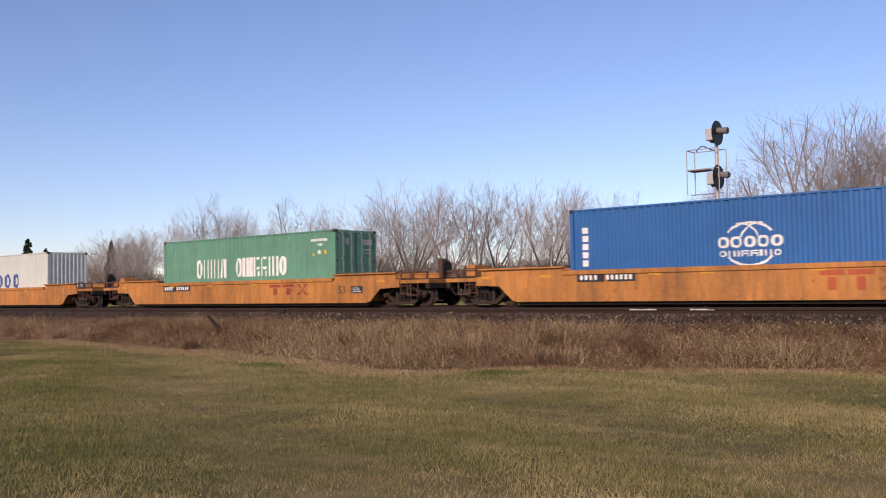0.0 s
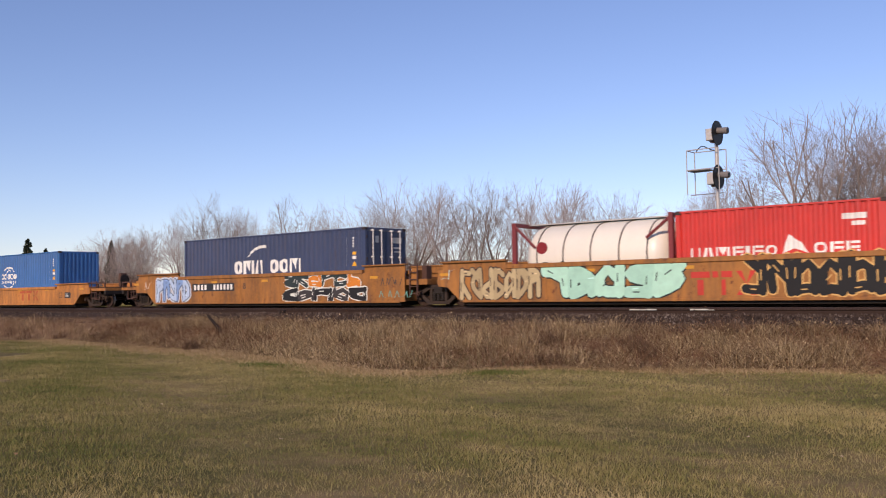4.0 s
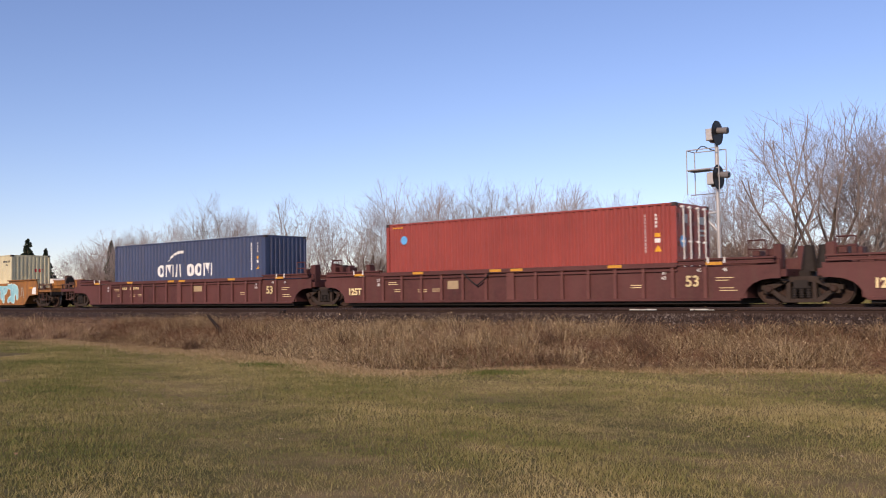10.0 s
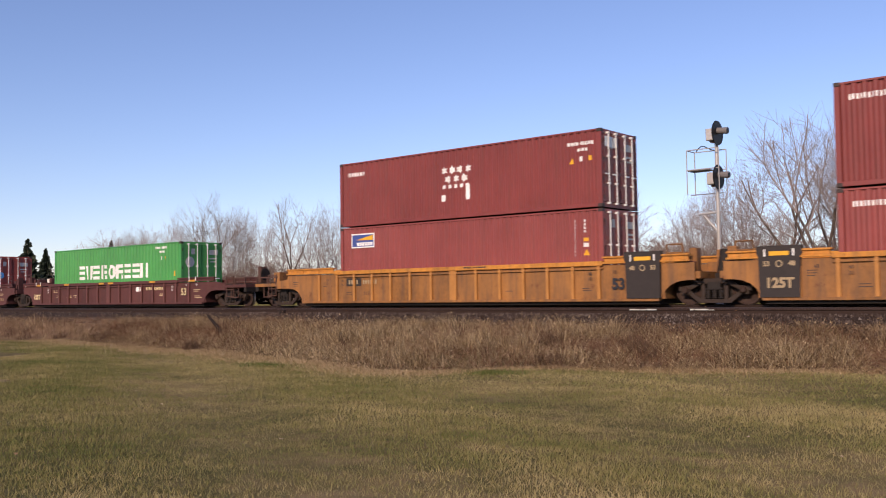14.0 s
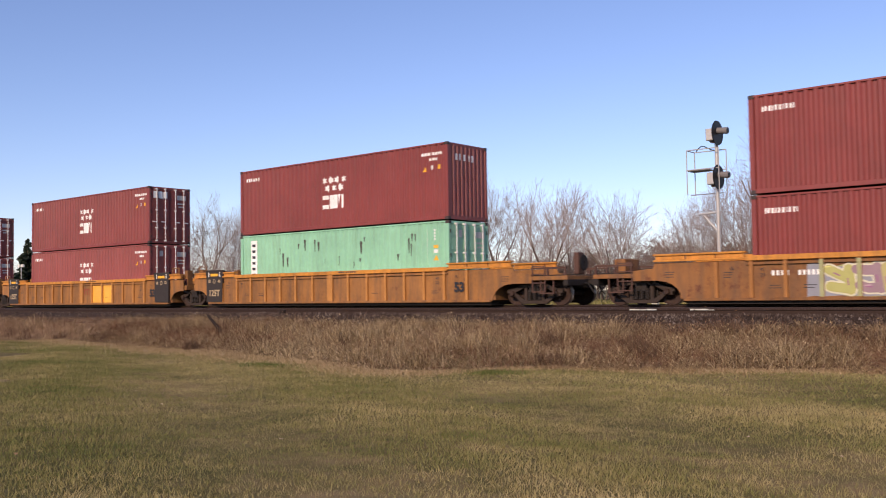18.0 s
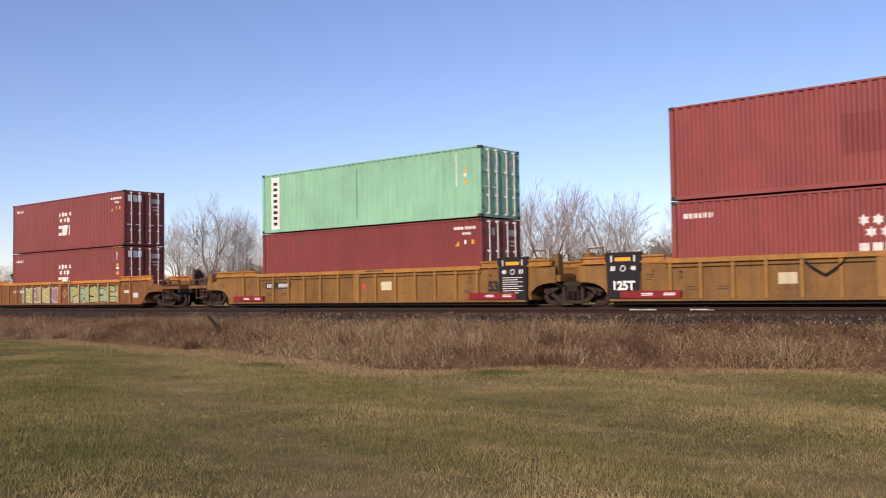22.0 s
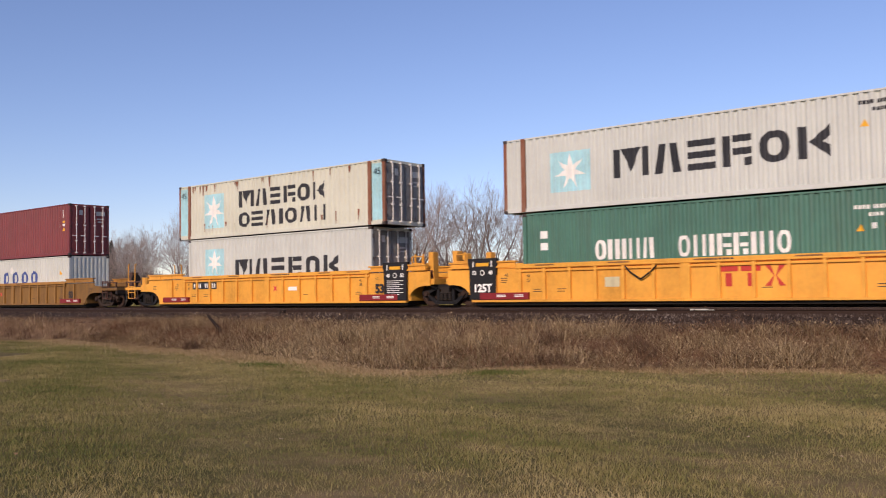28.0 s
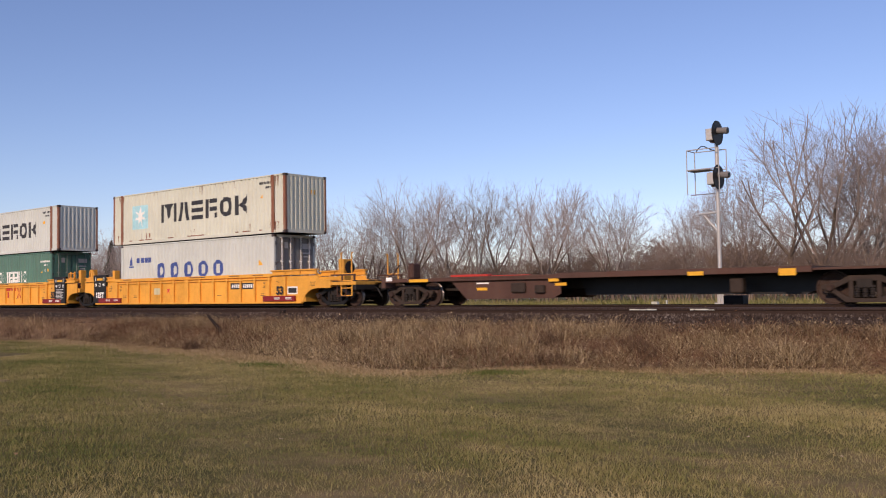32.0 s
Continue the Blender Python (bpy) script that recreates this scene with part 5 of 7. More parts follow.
car = brown_car("H", "dark oxide-brown ribbed well car with a hanging hose", "joint", "joint")
figures(car, "125T", -7.6, 0.46, 0.25, RB - 0.05, M["cream_letter"], 0.012)
part("patch", on_wall([rect(-2.85, -2.35, 0.62, 0.92)], RB, False, 0.004), M["faintletter"], car, "square ochre patch")
cable_loop(car, -2.0, -0.84, 1.19, 0.72, -1.5)
box_ = container("brick red container with a round pale blue sticker", F40, HC, M["warmred"], U["H"], REST)
mark(box_, [[(-5.15 + 0.17 * math.cos(a * 0.3927), 2.52 - REST + 0.17 * math.sin(a * 0.3927)) for a in range(16)]], M["mark_blue"], "round pale blue sticker", "sticker", wavy=False, lift=0.012)
mark(box_, blocks(-5.75, -5.2, 2.98 - REST, 3.03 - REST, 4, 0.3), M["mark_yellow"], "amber dashes", "sticker", wavy=False, lift=0.012)
number_bars(box_, 5.0, 2.85 - REST, upright=True)
part("badge", lathe([(0.02, 0.0), (0.2, 0.0), (0.2, 0.004), (0.02, 0.004)], 16, "X"), M["mark_blue"], box_, "round pale blue sticker", at=pose(6.09, -0.75, 1.7))

car = brown_car("I", "dark oxide-brown ribbed well car carrying a green container", "joint", "own")
figures(car, "125T", -7.6, 0.46, 0.25, RB - 0.05, M["cream_letter"], 0.012)
mark(car, blocks(2.5, 3.15, 0.78, 1.0, 2, 0.2), M["letter"], "short word as pale blocks", y=RB, wavy=False)
car_bars(car, 3.4, 0.84, 1.5, 0.14, RB, False, "cream_letter")
box_ = container("vivid green container with bold white letter blocks", F40, HC, M["grass_green"], U["I"], REST)
mark(box_, word(-3.52, 3.26, 1.48 - REST, 2.22 - REST, "everoreeh", 0.14, 0.29), M["letter"], "word as plain white blocks")
number_bars(box_, 3.9, 2.88 - REST, tri=False)
mark(box_, [rect(5.45, 5.6, 1.5 - REST, 1.75 - REST)], M["mark_yellow"], "amber sticker", "sticker")
part("badge", lathe([(0.02, 0.0), (0.26, 0.0), (0.26, 0.004), (0.02, 0.004)], 16, "X"), M["gal"], box_, "round grey sticker", at=pose(6.09, -0.7, 1.9))


# J to P: dusty ochre ribbed cars
def ochre_car(key, label, front, rear, paint="ochre", chord="chord", posts=True, panel_ends=()):
    car = well_car(key, label, "ribbed", M[paint], M[chord], front, rear, 1.30, 0.27, panels=paint == "yellow", posts=posts)
    for x, z in ((-5.55, 0.55), (-4.6, 0.55), (5.4, 0.55)):
        stencils(car, x, z, RB, M["black_letter"], 2, 0.42)
    black_panels(car, panel_ends, key in "JKL")
    for e in (-1, 1):
        figures(car, "45", e * 6.62, 1.02, 0.10, RB - 0.05, M["black_letter"])
        figures(car, "40", e * 5.72, 0.98, 0.10, RB - 0.05, M["black_letter"])
        figures(car, "20", e * 5.72, 0.82, 0.10, RB - 0.05, M["black_letter"])
    stencils(car, 2.3, 0.50, RB, M["black_letter"], 1, 0.5)
    stencils(car, -6.9, 0.95, RB, M["black_letter"], 3, 0.3)
    part("stencil", on_wall([rect(x, x + 0.09, 1.345, 1.395) for x in (0.55, 0.67, 0.79, 0.96, 1.08, 1.20, 1.32, 1.44)], -1.52, False, 0.004), M["black_letter"], car, "small line on the chord as plain bars")["kind"] = "stuff"
    for x in (-8.75, 8.62):
        if (front if x < 0 else rear) == "own":
            stencils(car, x, 1.0, RB, M["black_letter"], 3, 0.4)
    return car


def sides(car, emblem=True, square=True, hose=True, fig=True, ink="dull_red"):
    if emblem:
        logo_bars(car, 1.04, 0.55, 1.14, 1.95, M[ink], RB - 0.004)
    if square:
        part("patch", on_wall([rect(-2.78, -2.25, 0.60, 0.92)], RB, False, 0.004), M["cream"], car, "square white patch")
    if hose:
        cable_loop(car, -2.0, -0.92, 1.24, 0.83, -1.5)
    if fig:
        figures(car, "53", 6.75, 0.53, 0.33, RB - 0.05, M["black_letter"], 0.016)


def zboxes(key, low, lowmat, high, highmat, lowname, highname, lowend="doors", highend="doors"):
    a = container(lowname, F40, low, M[lowmat], U[key], REST, lowend)
    b = container(highname, F40, high, M[highmat], U[key], REST + low + 0.035, highend)
    return a, b


def door_word(b, h):
    """A small white block word high on the doors."""
    for i in range(3):
        part("lettering", boxes((6.10, 6.104, -0.98 + i * 0.29, -0.75 + i * 0.29, h - 0.58, h - 0.24)), M["letter"], b, "word as plain white blocks")


def zim_marks(b, zb, block=True, web=True, tall=0.56):
    """Stars and a block word on a maroon box whose base is at zb."""
    seven_stars(b, -0.57, 5.20 - 3.2)
    if block:
        mark(b, word(-0.74, 0.6, 4.02 - 3.2, 4.02 - 3.2 + tall, "zim", 0.12, 0.30), M["letter"], "word as plain white blocks")
    if web:
        web_bars(b, -5.73, 5.58 - 3.2)


car = ochre_car("J", "dusty ochre ribbed well car with worn amber chord", "own", "joint", posts=False, panel_ends=(1,))
part("number_patch", on_wall([rect(-5.55, -4.72, 0.80, 1.12)], RB, False, 0.004), M["slate"], car, "faded dark patch behind the number")
car_bars(car, -5.45, 0.88, 1.6, 0.16, RB, False, "faintletter")
sides(car, False, False, False)
a, b = zboxes("J", HC, "red2", STD, "zred", "dull red lower container with a small white placard", "maroon upper container with white stars and blocks")
web_bars(b, -5.67, 2.02)
seven_stars(b, -0.57, 1.80)
door_word(b, STD)
mark(b, blocks(-0.72, 0.65, 1.13, 1.26, 5, 0.3) + [rect(-0.72, -0.5, 0.66, 0.9), rect(0.42, 0.64, 0.66, 1.2)], M["letter"], "broken white blocks")
number_bars(b, 4.8, 2.1)
mark(a, [rect(-5.45, -4.18, 2.05, 2.62)], M["letter"], "white placard", "placard", wavy=False, lift=0.006)
mark(a, [rect(-5.40, -4.23, 2.10, 2.57)], M["blue_letter"], "", "placard", wavy=False, lift=0.010)
mark(a, [[(-5.2, 2.36), (-4.25, 2.55), (-4.25, 2.34)]], M["mark_yellow"], "", "placard", wavy=False, lift=0.014)
mark(a, blocks(-5.15, -4.27, 2.13, 2.27, 6, 0.15), M["letter"], "", "placard", wavy=False, lift=0.014)
number_bars(a, 5.0, 2.55, upright=True)

car = ochre_car("K", "dusty ochre ribbed well car with black notice panels", "joint", "joint", panel_ends=(-1, 1))
sides(car, False, False, False)
for x in (1.1, 2.16):
    part("plate", on_wall([rect(x, x + 0.88, 0.24, 1.14)], RB, False, 0.006), M["yellow"], car, "clean bright yellow repair plate")
logo_bars(car, 0.16, 0.66, 0.98, 0.8, M["dull_red"], RB - 0.004)
a, b = zboxes("K", HC, "red2", HC, "zred", "faded red lower container with white stars", "maroon upper container with white stars and blocks")
zim_marks(b, 0)
number_bars(b, 4.8, 2.45)
zim_marks(a, 0, tall=0.5)
door_word(b, HC)
number_bars(a, 4.8, 2.45)

car = ochre_car("L", "dusty ochre ribbed well car between two partners", "joint", "own", posts=False, panel_ends=(-1,))
sides(car, False, False, False)
a, b = zboxes("L", HC, "mint", HC, "zred", "pale green lower container with scraped streaks", "maroon upper container with white stars and blocks", highend="panel")
zim_marks(b, 0)
number_bars(b, 4.8, 2.45)
part("lettering", boxes(*[(6.07, 6.075, -0.75 + i * 0.42, -0.42 + i * 0.42, 2.25, 2.5) for i in range(3)]), M["letter"], b, "word as plain white blocks")
mark(a, [rect(-5.42, -4.95, 0.95, 2.65)], M["letter"], "upright white strip", "placard")
mark(a, [rect(-5.27, -5.10, 1.07 + i * 0.26, 1.19 + i * 0.26) for i in range(6)], M["black_letter"], "", "lettering", lift=0.008)
rng = random.Random(5)
mark(a, [[(x, z), (x + 0.08, z), (x + 0.05, z - q), (x + 0.02, z - q)] for x, z, q in [(rng.uniform(-3.5, 4.5), rng.uniform(1.5, 2.6), rng.uniform(0.15, 0.6)) for _ in range(18)]], M["casting"], "dark rust scrapes", "scrape")
number_bars(a, 5.0, 2.6, upright=True)

car = ochre_car("M", paint="russet", label="rusty brown-orange ribbed well car with yellow-green graffiti", front="own", rear="own", posts=False)
car_bars(car, -5.5, 0.84, 1.5, 0.14, RB, plate=False)
backing(car, -4.5, -0.15, 0.22, 1.16, (0.26, 0.27, 0.30), RB, 43)
backing(car, -3.9, -0.3, 0.22, 1.14, (0.33, 0.33, 0.13), RB, 44)
backing(car, 0.95, 5.9, 0.22, 1.16, (0.42, 0.40, 0.25), RB, 45)
graffiti(car, -4.0, -0.3, 0.26, 1.12, 5, ((0.40, 0.39, 0.13), (0.30, 0.20, 0.22), (0.42, 0.37, 0.15)), (0.60, 0.58, 0.42), RB - 0.002, 41, inner=(0.30, 0.12, 0.22))
graffiti(car, 1.05, 5.7, 0.24, 1.14, 5, ((0.36, 0.40, 0.16), (0.30, 0.42, 0.26)), (0.02, 0.02, 0.02), RB - 0.002, 42, inner=(0.16, 0.20, 0.08))
for x in (-4.08, -3.1, -2.1, -1.05, 1.05, 2.1, 3.1, 4.08, 5.07):
    part("painted_rib", boxes((x - 0.056, x + 0.056, -1.5085, -1.5045, 0.23, 1.26)), spray((0.34, 0.34, 0.16) if abs(x) > 1.5 else (0.26, 0.27, 0.28)), car, "rib sprayed over in dull green")
part("badge", on_wall([[(0.45 + 0.28 * math.cos(q * 0.349), 0.75 + 0.28 * math.sin(q * 0.349)) for q in range(18)]], RB, False, 0.003), M["ribamber"], car, "round ochre sign")
part("badge", on_wall(ring(0.45, 0.75, 0.30, 0.30, 0.04, n=18) + [[(0.25, 0.56), (0.30, 0.55), (0.65, 0.94), (0.60, 0.95)], [(0.25, 0.94), (0.30, 0.95), (0.65, 0.56), (0.60, 0.55)]], RB, False, 0.007), M["black_letter"], car, "round crossed sign in black line")
part("patch", on_wall([rect(6.45, 7.0, 0.72, 0.86), rect(7.3, 7.75, 0.48, 0.72)], RB, False, 0.004), M["white"], car, "small pale patches")
a, b = zboxes("M", HC, "zred", HC, "zred", "maroon lower container with stars, behind graffiti", "maroon upper container with white stars and blocks")
zim_marks(b, 0)
number_bars(b, 4.8, 2.45)
seven_stars(a, -0.57, 1.98)
door_word(a, HC)
door_word(b, HC)
web_bars(a, -5.73, 2.35)
mark(a, word(-0.74, 0.6, 0.9, 1.4, "zim", 0.12, 0.30), M["letter"], "word as plain white blocks")
number_bars(a, 5.0, 2.6, upright=True)
mark(a, blocks(5.1, 5.9, 2.84, 2.89, 8, 0.4), M["mark_yellow"], "amber dashes", "sticker", wavy=False, lift=0.012)

car = ochre_car("N", paint="mustard", chord="mustchord", label="dull mustard ribbed well car with a pale square patch", front="own", rear="joint", posts=False, panel_ends=(1,))
sides(car, False, False, False)
part("patch", on_wall([rect(1.3, 1.85, 0.62, 0.95)], RB, False, 0.004), M["cream"], car, "square white patch")
car_bars(car, -5.55, 0.82, 1.5, 0.16, RB)
part("emblem", on_wall([star(0.35, 0.78, 0.18, 4, 0.35, 0.785)], RB, False, 0.004), M["pink_letter"], car, "small pink crossed mark")
red_sill(car, -1)
a, b = zboxes("N", HC, "zred", STD, "mint", "maroon lower container under a green one", "pale green upper container with an upright white strip")
mark(b, [rect(-5.5, -4.95, 0.15, 2.42)], M["letter"], "upright white strip", "placard")
mark(b, [rect(-5.33, -5.13, 0.32 + i * 0.25, 0.45 + i * 0.25) for i in range(8)], M["black_letter"], "", "lettering", lift=0.008)
mark(b, [rect(-0.21, -0.18, 0.3, 2.3)], M["deepsea"], "dark seam", "seam")
number_bars(b, 4.9, 2.4, upright=True)
number_bars(a, 4.8, 2.5)

car = ochre_car("O", paint="mustard", chord="mustchord", label="dull mustard ribbed well car with faded red emblem", front="joint", rear="joint", panel_ends=(-1, 1))
sides(car)
a, b = zboxes("O", HC, "red2", HC, "red2", "faded red lower container with white stars", "faded red upper container, plain side")
number_bars(b, 4.8, 2.48)
mark(b, [rect(-1.0, 0.1, 0.9, 2.0)], M["zred"], "darker overpainted square", "patch")
seven_stars(a, -0.52, 2.0)
web_bars(a, -5.73, 2.35)
mark(a, blocks(-0.7, 0.66, 1.0, 1.38, 4, 0.26), M["letter"], "word as plain white blocks")
number_bars(a, 4.8, 2.42)

car = ochre_car("P", paint="mustard", chord="mustchord", label="dull mustard ribbed well car carrying a white container", front="joint", rear="own", posts=False, panel_ends=(-1,))
sides(car, False, True, False)
part("emblem", on_wall([star(-1.55, 0.78, 0.18, 4, 0.35, 0.785)], RB, False, 0.004), M["pink_letter"], car, "small pink crossed mark")
red_sill(car, 1)
a, b = zboxes("P", STD, "white", HC, "darkred", "white lower container with dark blue letter blocks", "dark maroon upper container with upright code", "panel")


def blue_word(a, z0=0.75, z1=1.75):
    mark(a, word(-3.1, 2.65, z0, z1, "ooooo", 0.4), M["blue_letter"], "word as plain dark blue blocks")
    mark(a, blocks(-4.7, -3.4, 1.95, 2.2, 4, 0.15), M["blue_letter"], "four small blue blocks")
    mark(a, [rect(-5.45, -4.95, 1.72, 1.8), [(-5.3, 1.84), (-5.1, 1.84), (-5.2, 2.3)]], M["blue_letter"], "small blue tower-like mark", "emblem")
    mark(a, [[(4.95, 1.55), (5.25, 1.55), (5.1, 1.8)]], M["mark_yellow"], "amber warning triangle", "sticker")


blue_word(a, 1.03, 1.83)
mark(a, [star(-0.69, 1.92, 0.24, 4, 0.8)], M["letter"], "white eight-sided sticker", "sticker", lift=0.008)
number_bars(b, 5.0, 2.55, upright=True)


# Q, R, S: fresh yellow cars with long white boxes on top
def fresh_car(key, label, front, rear, panel_ends):
    car = ochre_car(key, label, front, rear, "yellow", "yellow", True, panel_ends)
    for x in (-5.4, -2.6, 0.3, 3.3, 5.0):
        part("vent_slot", on_wall([rect(x, x + 0.75, 1.352, 1.395)], -1.522, False, 0.004), M["ochre"], car, "dull slot plate on the chord")
    return car


def star_square(b, x0, x1, z0, z1):
    mark(b, [rect(x0, x1, z0, z1)], M["skyblue"], "pale blue square", "emblem")
    mark(b, [star((x0 + x1) / 2, (z0 + z1) / 2, (z1 - z0) * 0.46, 7, 0.36)], M["letter"], "white seven-pointed star", "emblem", lift=0.009)


car = fresh_car("Q", "bright yellow ribbed well car with black notice panel", "own", "joint", (1,))
car_bars(car, -5.4, 0.88, 1.7, 0.2, RB)
red_sill(car, -1)
sides(car, False, False, False)
part("patch", on_wall([rect(1.35, 1.9, 0.68, 0.84)], RB, False, 0.004), M["letter"], car, "white patch")
part("emblem", on_wall([star(0.5, 0.78, 0.18, 4, 0.35, 0.785)], RB, False, 0.004), M["pink_letter"], car, "small pink crossed mark")
a = container("white lower container with dark letter blocks and star", F40, HC, M["white"], U["Q"], REST, door_mat=M["shadedoor"])
star_square(a, -4.85, -3.35, 1.1, 2.4)
mark(a, word(-2.65, 4.26, 0.95, 1.85, "maerok", 0.2), M["black_letter"], "word as plain charcoal blocks")
b = container("long rust-streaked white upper container with charcoal letter blocks", F45, STD, M["rustwhite"], U["Q"], REST + HC + 0.035, posts=M["rustpost"], door_mat=M["shadedoor"])
for x0, x1 in ((-6.75, -6.15), (6.15, 6.75)):
    mark(b, [rect(x0, x1, 0.2, 2.45)], M["skyblue"], "faded pale blue end band", "band")
    figures(b, "45", (x0 + x1) / 2, 2.0, 0.26, -HALF - 0.004, M["black_letter"])
star_square(b, -4.9, -3.35, 0.45, 2.05)
mark(b, word(-2.35, 3.5, 1.28, 2.02, "maerok", 0.2), M["black_letter"], "word as plain charcoal blocks")
mark(b, word(-2.35, 3.55, 0.38, 1.05, "oeaioah", 0.2), M["black_letter"], "word as plain charcoal blocks")
rng = random.Random(8)
mark(b, [[(x, z), (x + w, z), (x + w * 0.6, z - q), (x + w * 0.3, z - q)] for x, z, q, w in [(rng.uniform(-6, 6), rng.choice((2.5, 2.5, 0.6, 0.7)), rng.uniform(0.15, 0.55), rng.uniform(0.03, 0.10)) for _ in range(34)]], M["rustpost"], "brown rust runs", "rust_run", lift=0.014)

car = fresh_car("R", "bright yellow ribbed well car with red emblem", "joint", "joint", (-1, 1))
sides(car, ink="red_letter")
a = container("dark green lower container with white letter blocks", F40, HC, M["deepsea"], U["R"], REST)
mark(a, word(-3.3, -1.1, 1.2, 1.85, "ohiha") + word(-0.4, 3.15, 1.2, 1.85, "ohirriho"), M["letter"], "two words as plain white blocks")
mark(a, [rect(-5.4, -5.1, 2.0, 2.25), rect(-5.4, -5.1, 1.6, 1.85)], M["letter"], "upright row of plain white blocks")
number_bars(a, 4.8, 2.3)
b = container("long off-white upper container with charcoal letter blocks and star", F45, STD, M["white"], U["R"], REST + HC + 0.035, "panel", posts=M["rustpost"])
star_square(b, -4.93, -3.35, 0.6, 1.95)
mark(b, word(-2.6, 4.37, 0.88, 1.80, "maerok", 0.2), M["black_letter"], "word as plain charcoal blocks")
number_bars(b, 5.0, 2.2, M["black_letter"])

car = fresh_car("S", "bright yellow ribbed well car with tall end posts", "joint", "own", (-1,))
sides(car, False, True, False)
red_sill(car, 1)
car_bars(car, 3.4, 0.84, 1.6, 0.16, RB)
part("emblem", on_wall([star(-1.55, 0.78, 0.18, 4, 0.35, 0.785)], RB, False, 0.004), M["pink_letter"], car, "small pink crossed mark")
part("number_patch", on_wall([rect(7.2, 7.85, 0.52, 0.85)], RB, False, 0.004), M["letter"], car, "white framed notice plate")
part("number_patch", on_wall([rect(7.27, 7.78, 0.58, 0.79)], RB, False, 0.008), M["black_letter"], car)
a = container("pale grey-white lower container with dark blue letter blocks", F40, HC, M["white"], U["S"], REST, door_mat=M["shadedoor"])
blue_word(a, 1.1, 1.9)
b = container("long rust-edged white upper container with charcoal letter blocks", F45, STD, M["rustwhite"], U["S"], REST + HC + 0.035, "panel", posts=M["rustpost"])
rng = random.Random(18)
mark(b, [[(x, z), (x + w, z), (x + w * 0.6, z - q), (x + w * 0.3, z - q)] for x, z, q, w in [(rng.choice((-6.6, -6.3, -5.9, 5.85, 6.25, 6.6)) + rng.uniform(-0.12, 0.12) if n_ % 2 else rng.uniform(-6, 6), rng.choice((2.5, 2.5, 0.5)), rng.uniform(0.1, 0.5), rng.uniform(0.02, 0.08)) for n_ in range(26)]], M["rustpost"], "brown rust runs", "rust_run", lift=0.014)
mark(b, [rect(x, x + w, 0.155, 0.20) for x, w in [(rng.uniform(-6.5, 6.0), rng.uniform(0.1, 0.6)) for _ in range(14)]], M["rustpost"], "rust along the bottom edge", "rust_run", lift=0.016)
star_square(b, -5.05, -3.66, 0.75, 1.95)
mark(b, word(-2.58, 4.35, 0.95, 1.85, "maerok", 0.2), M["black_letter"], "word as plain charcoal blocks")
number_bars(b, 5.1, 2.2, M["black_letter"])
part("lettering", boxes((6.835, 6.84, 0.3, 0.55, 1.75, 1.95)), M["mark_yellow"], b, "small amber sticker")

# T: empty low flat car
flat = empty("flat_car", pose(U["T"] - run(0), 0, 0))
tagged(flat, "empty rusty brown flat car with amber reflectors", "rail car")
part("deck", boxes((-8.95, 10.9, -1.0, 1.0, 0.98, 1.04), (-5.2, -1.0, -1.45, 1.45, 0.99, 1.05), (-0.96, 7.35, -1.5, 1.5, 1.03, 1.09), (7.35, 10.9, -1.42, 1.42, 0.97, 1.03)), M["flatbrown"], flat)
for s in (-1, 1):
    part("side_sill", soft_box(-0.96, 7.35, s * 1.47 - 0.04, s * 1.47 + 0.04, 0.91, 1.07, 0.01), M["flatbrown"], flat)
    part("side_sill", soft_box(-8.9, -0.96, s * 1.40 - 0.04, s * 1.40 + 0.04, 0.90, 1.02, 0.01), M["flatbrown"], flat)
    part("side_plate", slab([(-5.6, 0.88), (-4.9, 0.24), (-1.2, 0.26), (-0.9, 0.40), (-0.9, 0.90), (-5.6, 0.92)], s * 1.30 - 0.02, s * 1.30 + 0.02), M["flatbrown"], flat)
    part("rack", soft_box(-5.6, -3.9, s * 1.25 - 0.12, s * 1.25 + 0.12, 1.05, 1.13, 0.01), M["red_letter"], flat, "faded red rack on the deck")
# Plate set back under the deck; its black colour stands in for shade.
part("belly", slab([(-0.7, 0.86), (-0.5, 0.34), (6.8, 0.30), (7.4, 0.52), (7.4, 0.86)], -0.35, 0.9), M["black"], flat)
part("centre_sill", soft_box(-8.9, 10.8, -0.3, 0.3, 0.55, 0.98, 0.015), M["dark"], flat)
for q in ((-2.9, -2.3, -1.42, -1.1, 0.45, 0.8), (-1.9, -1.5, -1.44, -1.1, 0.42, 0.7), (4.9, 5.3, -1.3, -1.0, 0.35, 0.78)):
    part("valve", soft_box(*q, 0.04), M["truck"], flat, "brake gear under the deck")
part("end_box", soft_box(-8.55, -8.25, -0.45, 0.05, 1.05, 1.66, 0.06), M["flatbrown"], flat)
part("end_post", tube(bmesh.new(), (-8.8, -1.2, 1.0), (-8.55, -0.9, 1.6), 0.03, n=6), M["flatbrown"], flat)
part("end_sill", soft_box(-9.05, -8.85, -1.4, 1.4, 0.70, 1.05, 0.015), M["flatbrown"], flat)
part("coupler", boxes((-9.5, -9.0, -0.08, 0.08, 0.72, 0.86), (-9.75, -9.45, -0.17, 0.17, 0.66, 0.92)), M["dark"], flat)
part("patch", boxes((-8.75, -8.45, -1.46, -1.44, 0.96, 1.10)), M["letter"], flat, "white plate")
